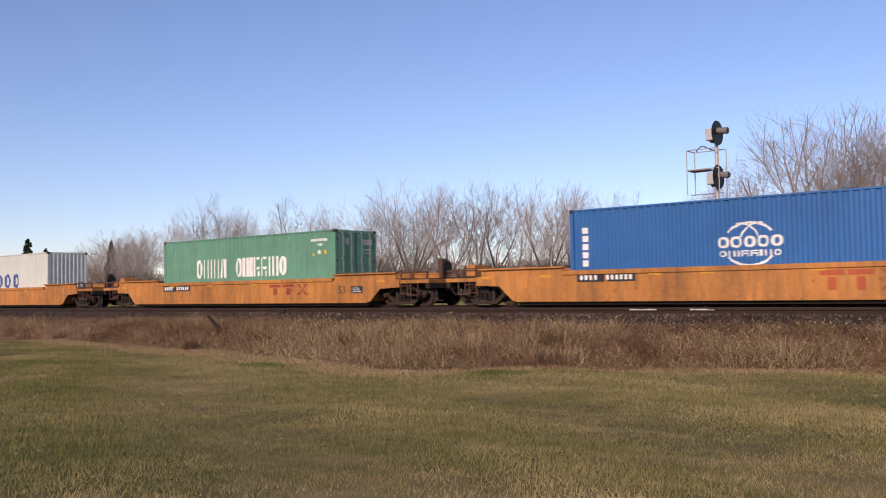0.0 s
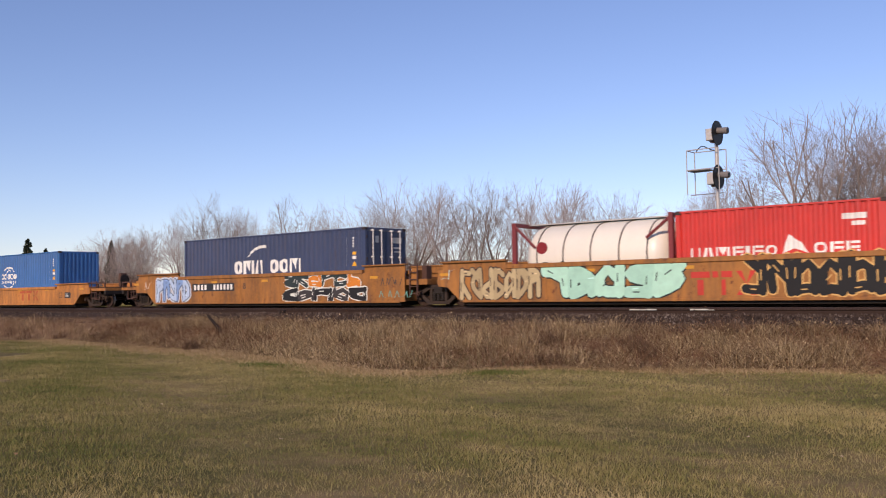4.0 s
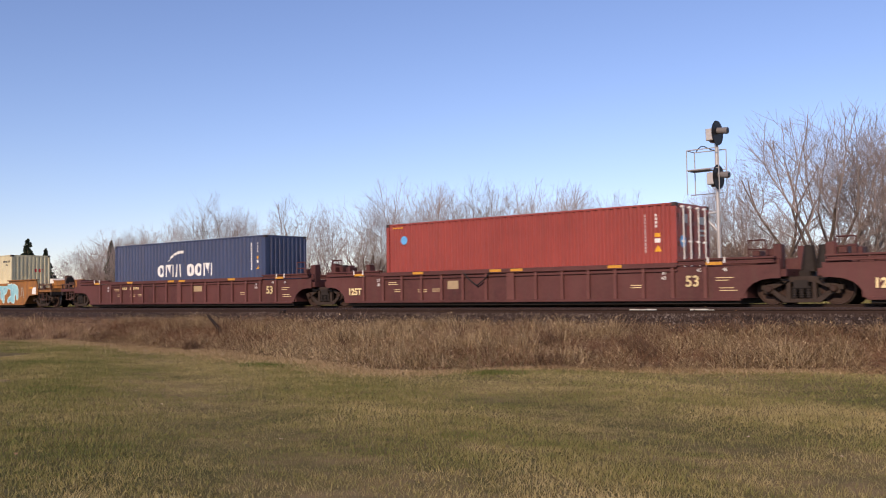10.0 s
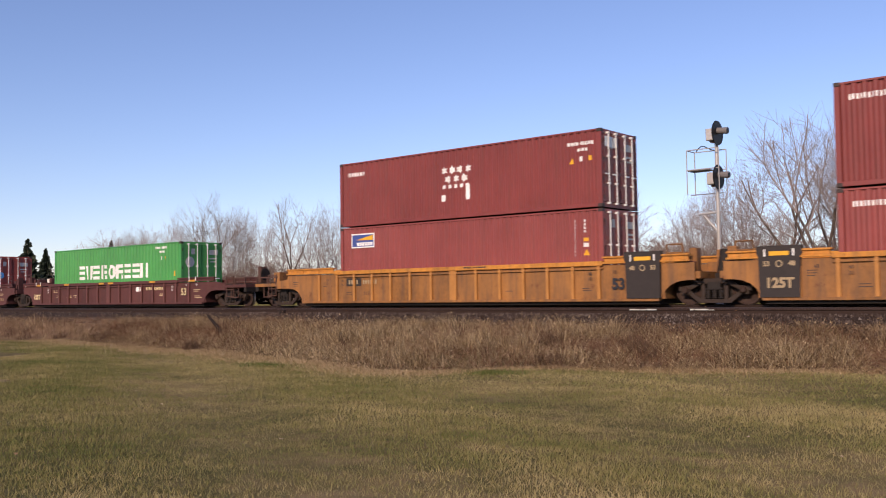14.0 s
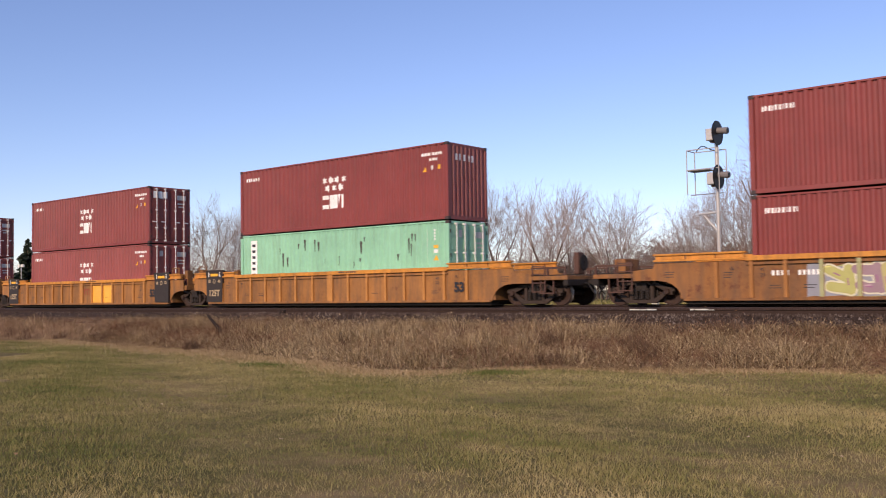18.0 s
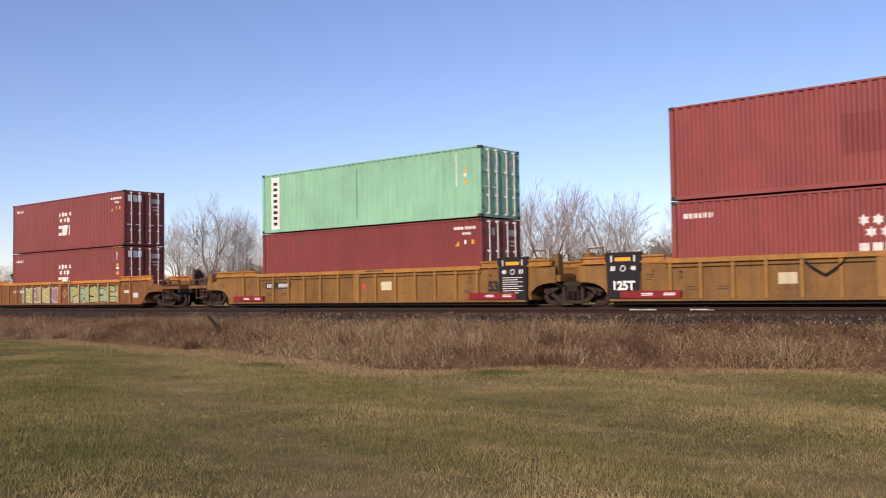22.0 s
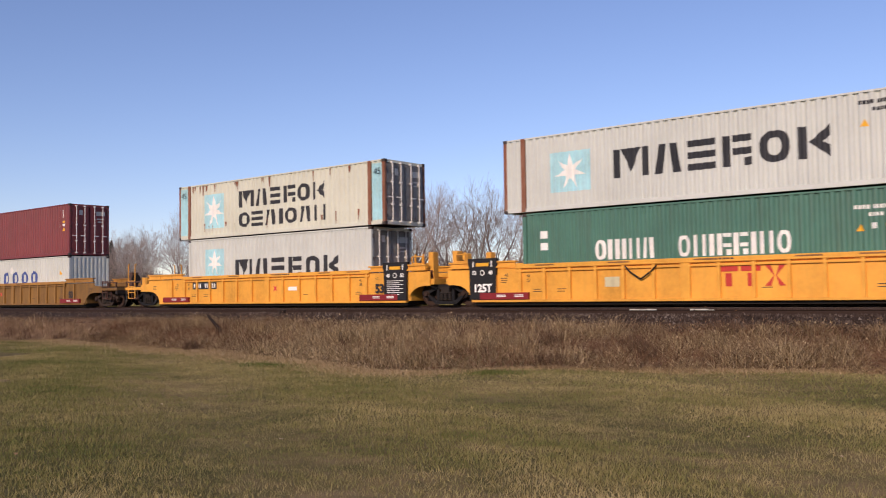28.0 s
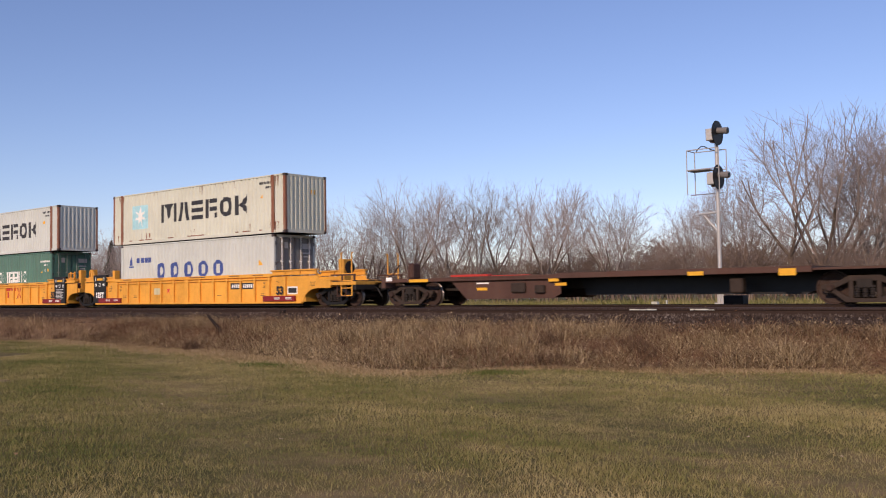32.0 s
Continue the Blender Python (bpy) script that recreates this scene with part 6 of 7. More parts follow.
for x, z, y, w, h in ((-7.1, 0.95, -1.44, 0.95, 0.11), (-4.2, 0.60, -1.32, 0.45, 0.10), (-1.1, 0.86, -1.44, 0.4, 0.10), (-0.9, 0.72, -1.32, 0.45, 0.10), (3.95, 0.95, -1.51, 0.5, 0.12), (6.68, 0.93, -1.51, 0.48, 0.20)):
    part("reflector", boxes((x - w / 2, x + w / 2, y - 0.005, y, z - h / 2, z + h / 2)), M["mark_yellow"], flat, "amber reflector strip")
part("stencil", boxes((-4.45, -3.9, -1.325, -1.32, 0.78, 0.83)), M["letter"], flat)
truck(flat, -7.85, 0.44)
truck(flat, 8.6, 0.46)
MOVING.append((flat, U["T"], 0.0))

# ---- signal beside the line ----
def signal():
    sg = empty("railway_signal", pose(-13.82, 5.0, -0.30))
    tagged(sg, "grey steel mast signal with two round black targets", "railway signal")
    part("foundation", soft_box(-0.35, 0.35, -0.35, 0.35, -0.1, 0.22, 0.03), M["concrete"], sg)
    part("base", boxes((-0.17, 0.17, -0.17, 0.17, 0.22, 0.27), (-0.12, 0.12, -0.02, 0.02, 0.27, 0.75), (-0.02, 0.02, -0.12, 0.12, 0.27, 0.75)), M["gal"], sg)
    part("mast", tube(bmesh.new(), (0, 0, 0.25), (0, 0, 6.3), 0.075, 0.065, n=14), M["gal"], sg)
    for z in (4.875, 6.50):
        head = part("signal_head", soft_box(-0.38, -0.02, -0.17, 0.17, -0.26, 0.18, 0.02), M["gal"], sg, "pale grey lamp housing", at=pose(0.10, -0.14, z, 0, 0, -3))
        disc = lathe([(0.02, 0.0), (0.45, 0.0), (0.46, 0.012), (0.45, 0.024), (0.02, 0.03)], 32, "X")
        part("target", shared("target", lambda: disc), M["black"], head, "round black target", at=pose(0.0, 0, 0))
        hood = bmesh.new()
        tube(hood, (0.02, 0, 0.06), (0.42, 0, 0.02), 0.115, 0.125, n=14)
        part("hood", shared("hood", lambda: hood), M["hood"], head, "grey lens hood", at=pose(0, 0, 0.02))
        part("lens", shared("lens", lambda: lathe([(0.01, 0.0), (0.09, 0.0), (0.09, 0.02), (0.01, 0.03)], 14, "X")), M["lens"], head, at=pose(0.415, 0, 0.04))
        part("bracket", shared("bracket", lambda: boxes((-0.16, 0.12, -0.1, 0.1, -0.34, -0.22))), M["casting"], sg, at=pose(0, -0.08, z))
    rail_ = bmesh.new()
    x0, x1, y0, y1 = -1.02, 0.22, -0.35, 0.35
    for z in (5.94, 5.20):
        for a, b in (((x0, y0, z), (x1, y0, z)), ((x0, y1, z), (x1, y1, z)), ((x0, y0, z), (x0, y1, z))):
            tube(rail_, a, b, 0.020, n=6)
    for x, y in ((x0, y0), (x0, y1), (x1, y0), (x1, y1)):
        tube(rail_, (x, y, 4.30), (x, y, 5.94), 0.020, n=6)
    part("guard_rail", rail_, M["gal"], sg, "thin pipe guard rail")
    part("platform", boxes((x0, 0.22, -0.02, 0.02, 4.28, 4.31), (x0, -0.2, -0.25, 0.25, 5.16, 5.20)), M["hood"], sg)
    low = bmesh.new()
    tube(low, (-0.75, 0, 3.55), (0, 0, 3.60), 0.045, n=8)
    tube(low, (-0.55, 0, 3.50), (0, 0, 2.85), 0.04, n=8)
    part("brace", low, M["gal"], sg)
    cable = bmesh.new()
    pts = [Vector((-0.75 + 0.1 * i, -0.1, 5.9 + 0.28 * math.sin(i * 0.5) * (1 - i / 8))) for i in range(8)]
    for a, b in zip(pts, pts[1:]):
        tube(cable, a, b, 0.018, n=6)
    part("cable", cable, M["hose"], sg)


signal()
bm = boxes((-0.12, 0.12, -0.08, 0.08, 0.0, 0.45), (0.45, 0.50, -0.03, 0.03, 0.0, 0.5))
tagged(part("marker_post", bm, M["paper"], at=pose(-16.24, 4.6, -0.42, 0, 0, -0.7)), "short white marker post beyond the track", "post")
bm = soft_box(-0.35, 0.35, -0.25, 0.25, 0.0, 0.5, 0.03)
tagged(part("junction_box", bm, M["dark"], at=pose(-12.6, 3.4, -0.25)), "low dark steel junction box beside the track", "box")
bm = tube(bmesh.new(), (0, 0, -0.1), (0.02, 0, 0.15), 0.13, 0.11, n=10)
tagged(part("stub_post", bm, M["deadwood"], at=pose(-24.25, -6.9, -0.16)), "short dark wooden stub beside the ballast", "post")
bm = tube(tube(bmesh.new(), (0.1, 0, -0.07), (-0.36, 0.02, 0.25), 0.06, 0.05, n=8), (-0.36, 0.02, 0.25), (-0.68, 0.0, 0.50), 0.05, 0.03, n=8)
tagged(part("dead_branch", bm, M["deadwood"], at=pose(-24.6, -9.2, -0.62)), "dead dark branch sticking out of the weeds", "branch")


# ---- bare trees ----
def tree_meshes(seed, height, spread, stems=1, levels=4, fork=(3, 5)):
    """Tapered trunk and limbs, and a fine crown of twigs, as two meshes."""
    rng = random.Random(seed)
    wood, fine = [[], []], [[], []]
    wide = height * 0.36 * spread * (1.0 if stems == 1 else 1.12)

    def limb(store, pts, radii, n):
        vs, fs = store
        base = len(vs)
        for i, (p, r) in enumerate(zip(pts, radii)):
            d = (pts[min(i + 1, len(pts) - 1)] - pts[max(i - 1, 0)]).normalized()
            a = d.orthogonal().normalized()
            b = d.cross(a)
            for j in range(n):
                t = 2 * math.pi * j / n
                vs.append(p + (a * math.cos(t) + b * math.sin(t)) * r)
        for i in range(len(pts) - 1):
            for j in range(n):
                fs.append((base + i * n + j, base + i * n + (j + 1) % n, base + (i + 1) * n + (j + 1) % n, base + (i + 1) * n + j))

    def grow(p, d, length, r, level):
        segs = (6, 5, 3, 2, 2)[level]
        pts, radii = [p.copy()], [r]
        q, dd = p.copy(), d.copy()
        for i in range(segs):
            bend = (0.07, 0.13, 0.15, 0.16, 0.16)[level]
            dd = (dd + Vector((rng.uniform(-bend, bend), rng.uniform(-bend, bend), rng.uniform(-0.03, 0.12) + (0.10 if level == 1 else 0)) if level < 3 else (rng.uniform(-bend, bend), rng.uniform(-bend, bend), rng.uniform(-0.04, 0.07)))).normalized()
            q = q + dd * (length / segs)
            pts.append(q.copy())
            radii.append(max(0.0055, r * (1 - 0.75 * (i + 1) / segs)))
            if level and (q.x * q.x + q.y * q.y) / wide ** 2 + ((q.z - height * 0.54) / (height * 0.42)) ** 2 > 1:
                break
        segs = len(pts) - 1
        limb(wood if level <= 1 else fine, pts, radii, (7, 5, 3, 3, 3)[level])
        if level >= levels:
            return
        kids = (rng.randint(9, 11) // (1 if stems == 1 else 2) + (0 if stems == 1 else 1), rng.randint(6, 8), rng.randint(4, 6), rng.randint(*fork))[level]
        for c in range(kids):
            t = (0.26, 0.22, 0.2, 0.15)[level] + (0.74, 0.78, 0.8, 0.85)[level] * (c + rng.random()) / kids
            i = min(segs - 1, int(t * segs))
            f = min(1.0, t * segs - i)
            o = pts[i].lerp(pts[i + 1], f)
            rr = radii[i] * (1 - f) + radii[i + 1] * f
            axis = (pts[i + 1] - pts[i]).normalized()
            side = axis.orthogonal().normalized()
            side.rotate(Matrix.Rotation(c * 2.4 + rng.uniform(-0.6, 0.6), 3, axis))
            ang = (rng.uniform(0.42, 0.75), rng.uniform(0.4, 0.8), rng.uniform(0.4, 0.8), rng.uniform(0.4, 0.8))[level] * spread
            nd = (axis * math.cos(ang) + side * math.sin(ang)).normalized()
            ln = length * ((0.85, 0.50, 0.50, 0.60)[level]) * rng.uniform(0.75, 1.15) * (1.15 - 0.55 * t)
            grow(o, nd, ln, max(0.0065, rr * rng.uniform(0.36, 0.54)), level + 1)

    for s in range(stems):
        a = 2 * math.pi * s / stems + rng.random()
        lean = 0.0 if stems == 1 else 0.22
        grow(Vector((0.15 * math.cos(a), 0.15 * math.sin(a), -0.1)) if stems > 1 else Vector((0, 0, -0.1)), Vector((lean * math.cos(a), lean * math.sin(a), 1)).normalized(), height * rng.uniform(0.55, 0.66), height * 0.012 / math.sqrt(stems) + 0.02, 0)
    out = []
    for nm, (vs, fs) in (("trunk", wood), ("crown", fine)):
        me = bpy.data.meshes.new(nm)
        me.from_pydata([tuple(v) for v in vs], [], fs)
        me.polygons.foreach_set("use_smooth", [True] * len(fs))
        out.append(me)
    return out


def vase_tree(seed, bole, broad, stems, wide):
    """A leafless tree, 12 m high: a bole that forks into rising limbs, which fork again down to long thin twigs."""
    rng = random.Random(seed)
    wood, fine = [[], []], [[], []]
    segs_at, sides_at = (3, 6, 5, 4, 3, 2), (0, 2, 3, 3, 3)

    def limb(store, pts, radii, n):
        vs, fs = store
        base = len(vs)
        for i, (p, r) in enumerate(zip(pts, radii)):
            d = (pts[min(i + 1, len(pts) - 1)] - pts[max(i - 1, 0)]).normalized()
            a = d.orthogonal().normalized()
            b = d.cross(a)
            for j in range(n):
                t = 2 * math.pi * j / n
                vs.append(p + (a * math.cos(t) + b * math.sin(t)) * r)
        for i in range(len(pts) - 1):
            for j in range(n):
                fs.append((base + i * n + j, base + i * n + (j + 1) % n, base + (i + 1) * n + (j + 1) % n, base + (i + 1) * n + j))

    def turned(axis, ang, roll):
        side = axis.orthogonal().normalized()
        side.rotate(Matrix.Rotation(roll, 3, axis))
        return (axis * math.cos(ang) + side * math.sin(ang)).normalized()

    def shoot(p, d, length, r, level):
        segs = segs_at[level]
        ragged = 1.0 + 0.10 * math.sin(seed + 2.3 * p.x) + 0.08 * math.sin(3.1 * p.y + p.z)
        end = 0.72 if level == 0 else (0.62 if level < 5 else 0.6)
        pts, radii, dd = [p.copy()], [r], d.copy()
        jitter, rise = (0.05, 0.10, 0.12, 0.14, 0.16, 0.18)[level], (0.0, 0.04, 0.03, 0.02, 0.02, 0.03)[level]
        for i in range(segs):
            dd = (dd + Vector((rng.uniform(-jitter, jitter), rng.uniform(-jitter, jitter), rng.uniform(-jitter, jitter) * 0.6 + rise))).normalized()
            q = pts[-1] + dd * (length / segs)
            pts.append(q)
            radii.append(max(0.0045, r * (1 - (1 - end) * (i + 1) / segs)))
            if 0 < level < 5 and ((q.x * q.x + q.y * q.y) / wide ** 2 + ((q.z - 6.6) / 5.4) ** 2) > ragged - 0.12 + rng.uniform(-0.14, 0.14):
                limb(wood if level <= 1 else fine, pts, radii, (8, 6, 4, 3, 3, 3)[level])
                for c in range((0, 9, 7, 5, 3, 0)[level]):
                    o = pts[-2].lerp(q, rng.uniform(-0.2, 0.9))
                    shoot(o, turned(dd, rng.uniform(0.25, 0.95), 2.4 * c + rng.random()), rng.uniform(0.5, 1.3), 0.0085, 5)
                return
        limb(wood if level <= 1 else fine, pts, radii, (8, 6, 4, 3, 3, 3)[level])
        if level == 5:
            return
        roll = rng.uniform(0, 6.28)
        for c in range(sides_at[level]):
            t = 0.25 + 0.65 * (c + rng.random()) / sides_at[level]
            i = min(segs - 1, int(t * segs))
            f = t * segs - i
            o, axis = pts[i].lerp(pts[i + 1], f), (pts[i + 1] - pts[i]).normalized()
            rr = radii[i] * (1 - f) + radii[i + 1] * f
            shoot(o, turned(axis, rng.uniform(0.45, 0.85), roll + 2.4 * c), length * rng.uniform(0.42, 0.66), max(0.0085, rr * (0.58 if level < 2 else 0.40)), level + 1)
        forks = rng.choice((3, 3, 4)) if level == 0 else 2
        for c in range(forks):
            ang = rng.uniform(0.32, 0.62) * broad if level == 0 else rng.uniform(0.18, 0.48) * broad
            shoot(pts[-1], turned(dd, ang, roll + 6.283 * c / forks + rng.uniform(-0.4, 0.4)), length * (rng.uniform(0.9, 1.2) * 3.6 / bole if level == 0 else rng.uniform(0.70, 0.90)), max(0.0085, radii[-1] * (0.66 if level == 0 else (0.86 if level < 3 else 0.55))), level + 1)

    for q in range(stems):
        a = 6.283 * q / stems + rng.random()
        lean = 0.0 if stems == 1 else 0.25
        shoot(Vector((0.2 * math.cos(a) * (stems > 1), 0.2 * math.sin(a) * (stems > 1), -0.2)), Vector((lean * math.cos(a), lean * math.sin(a), 1)).normalized(), bole, 0.21 / math.sqrt(stems), 0)
    out = []
    for nm, (vs, fs) in (("trunk", wood), ("crown", fine)):
        me = bpy.data.meshes.new(nm)
        me.from_pydata([tuple(v) for v in vs], [], fs)
        me.polygons.foreach_set("use_smooth", [True] * len(fs))
        out.append(me)
    return out


TREES = []
for i, (bole, broad, st, wide_) in enumerate(((2.6, 1.0, 1, 3.7), (2.2, 0.9, 2, 3.5), (1.8, 1.0, 3, 4.2), (3.2, 0.9, 1, 3.3), (2.2, 0.85, 2, 3.3), (2.0, 1.15, 1, 4.8))):
    tr, cr = vase_tree(100 + i, bole, broad, st, wide_)
    top = max(v.co.z for v in cr.vertices)
    for me in (tr, cr):
        me.transform(Matrix.Diagonal((1, 1, 12.0 / top, 1)))
    tr.materials.append(M["bark"] if i % 2 == 0 else M["barkdark"])
    cr.materials.append(M["twig"] if i % 3 else M["bark"])
    TREES.append((tr, cr))
SHRUBS = []
for i in range(3):
    tr, cr = tree_meshes(300 + i, 3.0, 1.2, 5, 3, (3, 4))
    top = max(v.co.z for v in cr.vertices)
    for me in (tr, cr):
        me.transform(Matrix.Scale(3.0 / top, 4))
    tr.materials.append(M["brush"])
    cr.materials.append(M["brush"])
    SHRUBS.append((tr, cr))

rng = random.Random(77)
TREE_LABELS = ("tall leafless tree with a single pale trunk", "leafless tree with forked grey trunks", "spreading leafless tree with several stems", "leafless tree with dark bark and fine twigs")


def plant(kind, which, x, y, h, widen=1.0):
    """One tree or shrub of height h."""
    group, base = (TREES, 12.0) if kind == "tree" else (SHRUBS, 3.0)
    tr, cr = group[which % len(group)]
    s = h / base
    ob = empty(kind, Matrix.Translation((x, y, -0.45)) @ Matrix.Rotation(rng.uniform(0, 6.28), 4, "Z") @ Matrix.Diagonal((s * widen, s * widen, s, 1)))
    if kind == "tree":
        tagged(ob, TREE_LABELS[which % 4], "tree", group="leafless trees behind the line")
        part("trunk", tr, None, ob)
        part("crown", cr, None, ob)
    else:
        tagged(ob, "russet leafless thicket shrub below the trees", "shrub", group="thicket behind the line")
        part("trunk", tr, None, ob)
        part("crown", cr, None, ob)


def sight(px, dist_y):
    """Ground place on the line y = dist_y in the direction px (0 to 1 across the view)."""
    a = YAW - math.atan((px - 0.5) * 2 * math.tan(radians(25.6)))
    return -(dist_y - EYE.y) * math.tan(a)


# the row of trees: place across the view, distance, height, variety, breadth
ROW = [(0.131, 37, 9.1, 2, 1.00), (0.167, 36, 10.1, 4, 1.00), (0.203, 35, 10.9, 1, 0.90), (0.237, 34, 12.5, 0, 1.00), (0.271, 38, 11.2, 2, 0.90), (0.300, 33, 9.6, 4, 0.90), (0.328, 35, 11.3, 3, 0.90), (0.358, 34, 10.2, 1, 0.90), (0.386, 38, 10.9, 4, 0.90),
       (0.418, 32, 10.2, 1, 1.00), (0.440, 36, 10.2, 2, 0.90), (0.464, 34, 11.1, 5, 1.00), (0.494, 38, 11.2, 4, 0.90), (0.510, 33, 9.9, 1, 0.90), (0.538, 31, 10.4, 0, 0.95), (0.561, 37, 10.5, 3, 0.90), (0.584, 34, 9.9, 4, 0.90), (0.616, 31, 9.3, 5, 1.00),
       (0.644, 36, 9.7, 1, 0.90), (0.691, 31, 8.2, 5, 1.00), (0.714, 36, 7.9, 4, 0.90), (0.743, 52, 5.4, 2, 1.00), (0.773, 35, 7.8, 1, 1.00), (0.793, 38, 8.3, 4, 0.90), (0.814, 31, 8.1, 2, 1.00), (0.845, 34, 10.5, 1, 1.00), (0.893, 35, 12.1, 3, 1.10), (0.925, 30, 12.0, 5, 1.15), (0.966, 31, 11.3, 4, 1.10), (0.985, 33, 12.2, 0, 1.10), (1.014, 31, 11.3, 2, 1.10),
       (0.945, 42, 13.4, 5, 1.1)]
for px, y, h, w, b in ROW:
    plant("tree", w, sight(px, y), y, h * (1.0 if px > 0.84 else 1.02), b)
for i in range(18):
    px = 0.11 + 0.95 * (i + rng.random()) / 18
    y = rng.uniform(42, 62)
    k_ = 0.60 if 0.70 < px < 0.80 else (0.85 if px > 0.62 else 1.0)
    plant("tree", rng.randrange(6), sight(px, y), y, k_ * rng.uniform(7.5, 10.5) * (y + 27.6) / 66, rng.uniform(0.9, 1.1))
for i in range(64):
    px = 0.10 + 0.98 * (i + rng.random()) / 64
    y = rng.uniform(24, 44)
    plant("shrub", rng.randrange(3), sight(px, y), y, rng.uniform(2.0, 4.3), rng.uniform(1.0, 1.6))
for i in range(56):
    px = 0.10 + 0.98 * (i + rng.random()) / 56
    y = rng.uniform(46, 74)
    plant("shrub", rng.randrange(3), sight(px, y), y, rng.uniform(4.0, 6.5), rng.uniform(1.2, 1.7))
# far trees at the left end of the view
for px, y, h in ((-0.01, 78, 10.5), (0.012, 84, 11.0), (0.040, 80, 10.0), (0.066, 82, 10.5), (0.090, 76, 12.2), (0.104, 70, 11.8), (0.118, 60, 11.5), (0.128, 52, 10.5), (0.145, 46, 11.0), (0.155, 42, 11.0)):
    plant("tree", rng.randrange(6), sight(px, y), y, h, 1.3)
for i in range(26):
    px = -0.02 + 0.20 * (i + rng.random()) / 26
    y = rng.uniform(52, 70)
    plant("shrub", rng.randrange(3), sight(px, y), y, rng.uniform(3.0, 5.5), 1.8)


def conifer(x, y, h, w):
    """A fir: trunk and whorls of drooping boughs with ragged needles."""
    ob = empty("fir_tree", pose(x, y, -0.5))
    tagged(ob, "dark green conical fir tree far behind the line", "tree", group="fir trees")
    part("trunk", tube(bmesh.new(), (0, 0, 0), (0, 0, h * 0.95), 0.16, 0.03, n=7), M["barkdark"], ob)
    bm = bmesh.new()
    for i in range(620):
        f = rng.random() ** 0.8
        r = (w * (1 - f) ** 0.7 * (0.82 + 0.18 * math.sin(f * 23 + w)) + 0.15) * rng.uniform(0.4, 1.2)
        z, a = h * (0.08 + 0.91 * f) + rng.uniform(-0.2, 0.2), rng.uniform(0, 6.283)
        d = Vector((math.cos(a), math.sin(a), 0))
        s = Vector((-d.y, d.x, 0)) * (0.16 + 0.16 * r)
        p, drop = Vector((0, 0, z)), rng.uniform(0.1, 0.4) * r
        mid, tip = p + d * r * 0.6 + Vector((0, 0, -0.3 * drop)), p + d * r + Vector((0, 0, -drop))
        q = [bm.verts.new(v) for v in (p, mid + s, tip, mid - s)]
        lowv = bm.verts.new(mid + Vector((0, 0, -0.25 - 0.3 * r)))
        bm.faces.new(q)
        bm.faces.new((q[0], q[2], lowv))
    part("crown", bm, M["needle"], ob)


conifer(sight(0.0306, 70), 70, 14.3, 4.6)
conifer(sight(0.051, 72), 72, 12.0, 3.6)
conifer(sight(0.125, 45), 45, 9.3, 1.5)
lamp = empty("lamp_post", pose(-193.3, 66, -0.5))
tagged(lamp, "pale lamp post with two white heads by the firs", "lamp post")
part("pole", tube(bmesh.new(), (0, 0, 0), (0, 0, 8.0), 0.13, 0.09, n=8), M["gal"], lamp)
part("cross_arm", boxes((-0.75, 0.75, -0.05, 0.05, 7.75, 7.87)), M["gal"], lamp)
for s in (-1, 1):
    part("lamp_head", soft_box(s * 0.7 - 0.28, s * 0.7 + 0.28, -0.25, 0.25, 7.65, 8.25, 0.05), M["tankwhite"], lamp, "white lamp head")
house = empty("house", pose(-184.5, 70, -0.5))
tagged(house, "low white house with a pale gable roof in the distance", "house")
part("wall", boxes((-5.0, 5.0, -3.0, 3.0, 0, 3.34)), M["tankwhite"], house)
part("roof", slab([(-5.5, 3.35), (5.5, 3.35), (3.2, 5.0), (-3.2, 5.0)], -3.4, 3.4), M["tankwhite"], house, "pale hipped roof")
for x in (-3.0, 0.2, 3.0):
    part("window", boxes((x - 0.6, x + 0.6, -3.05, -2.98, 1.3, 2.7)), M["lens"], house)


# ---- ground cover ----
def tri_mesh(name, v, mat, smooth=False):
    """One mesh of loose triangles from an array of shape (n, 3, 3)."""
    n = len(v)
    me = bpy.data.meshes.new(name)
    me.vertices.add(3 * n)
    me.vertices.foreach_set("co", v.reshape(-1).astype(np.float32))
    me.loops.add(3 * n)
    me.loops.foreach_set("vertex_index", np.arange(3 * n, dtype=np.int32))
    me.polygons.add(n)
    me.polygons.foreach_set("loop_start", np.arange(0, 3 * n, 3, dtype=np.int32))
    me.polygons.foreach_set("loop_total", np.full(n, 3, dtype=np.int32))
    me.update()
    me.validate()
    return part(name, me, mat)


gen = np.random.default_rng(4)


def blades(n, x, y, h0, h1, w, lean):
    """n grass blades rooted at x, y."""
    z = ground_z(x, y)
    a = gen.uniform(0, 2 * np.pi, n)
    h = gen.uniform(h0, h1, n)
    lx, ly = gen.normal(0, lean, n) * h, gen.normal(0, lean, n) * h
    p = np.stack([x, y, z - 0.01], -1)
    s = np.stack([np.cos(a), np.sin(a), np.zeros(n)], -1) * (w * gen.uniform(0.6, 1.3, n))[:, None]
    tip = p + np.stack([lx, ly, h], -1)
    return np.stack([p - s, p + s, tip], 1)


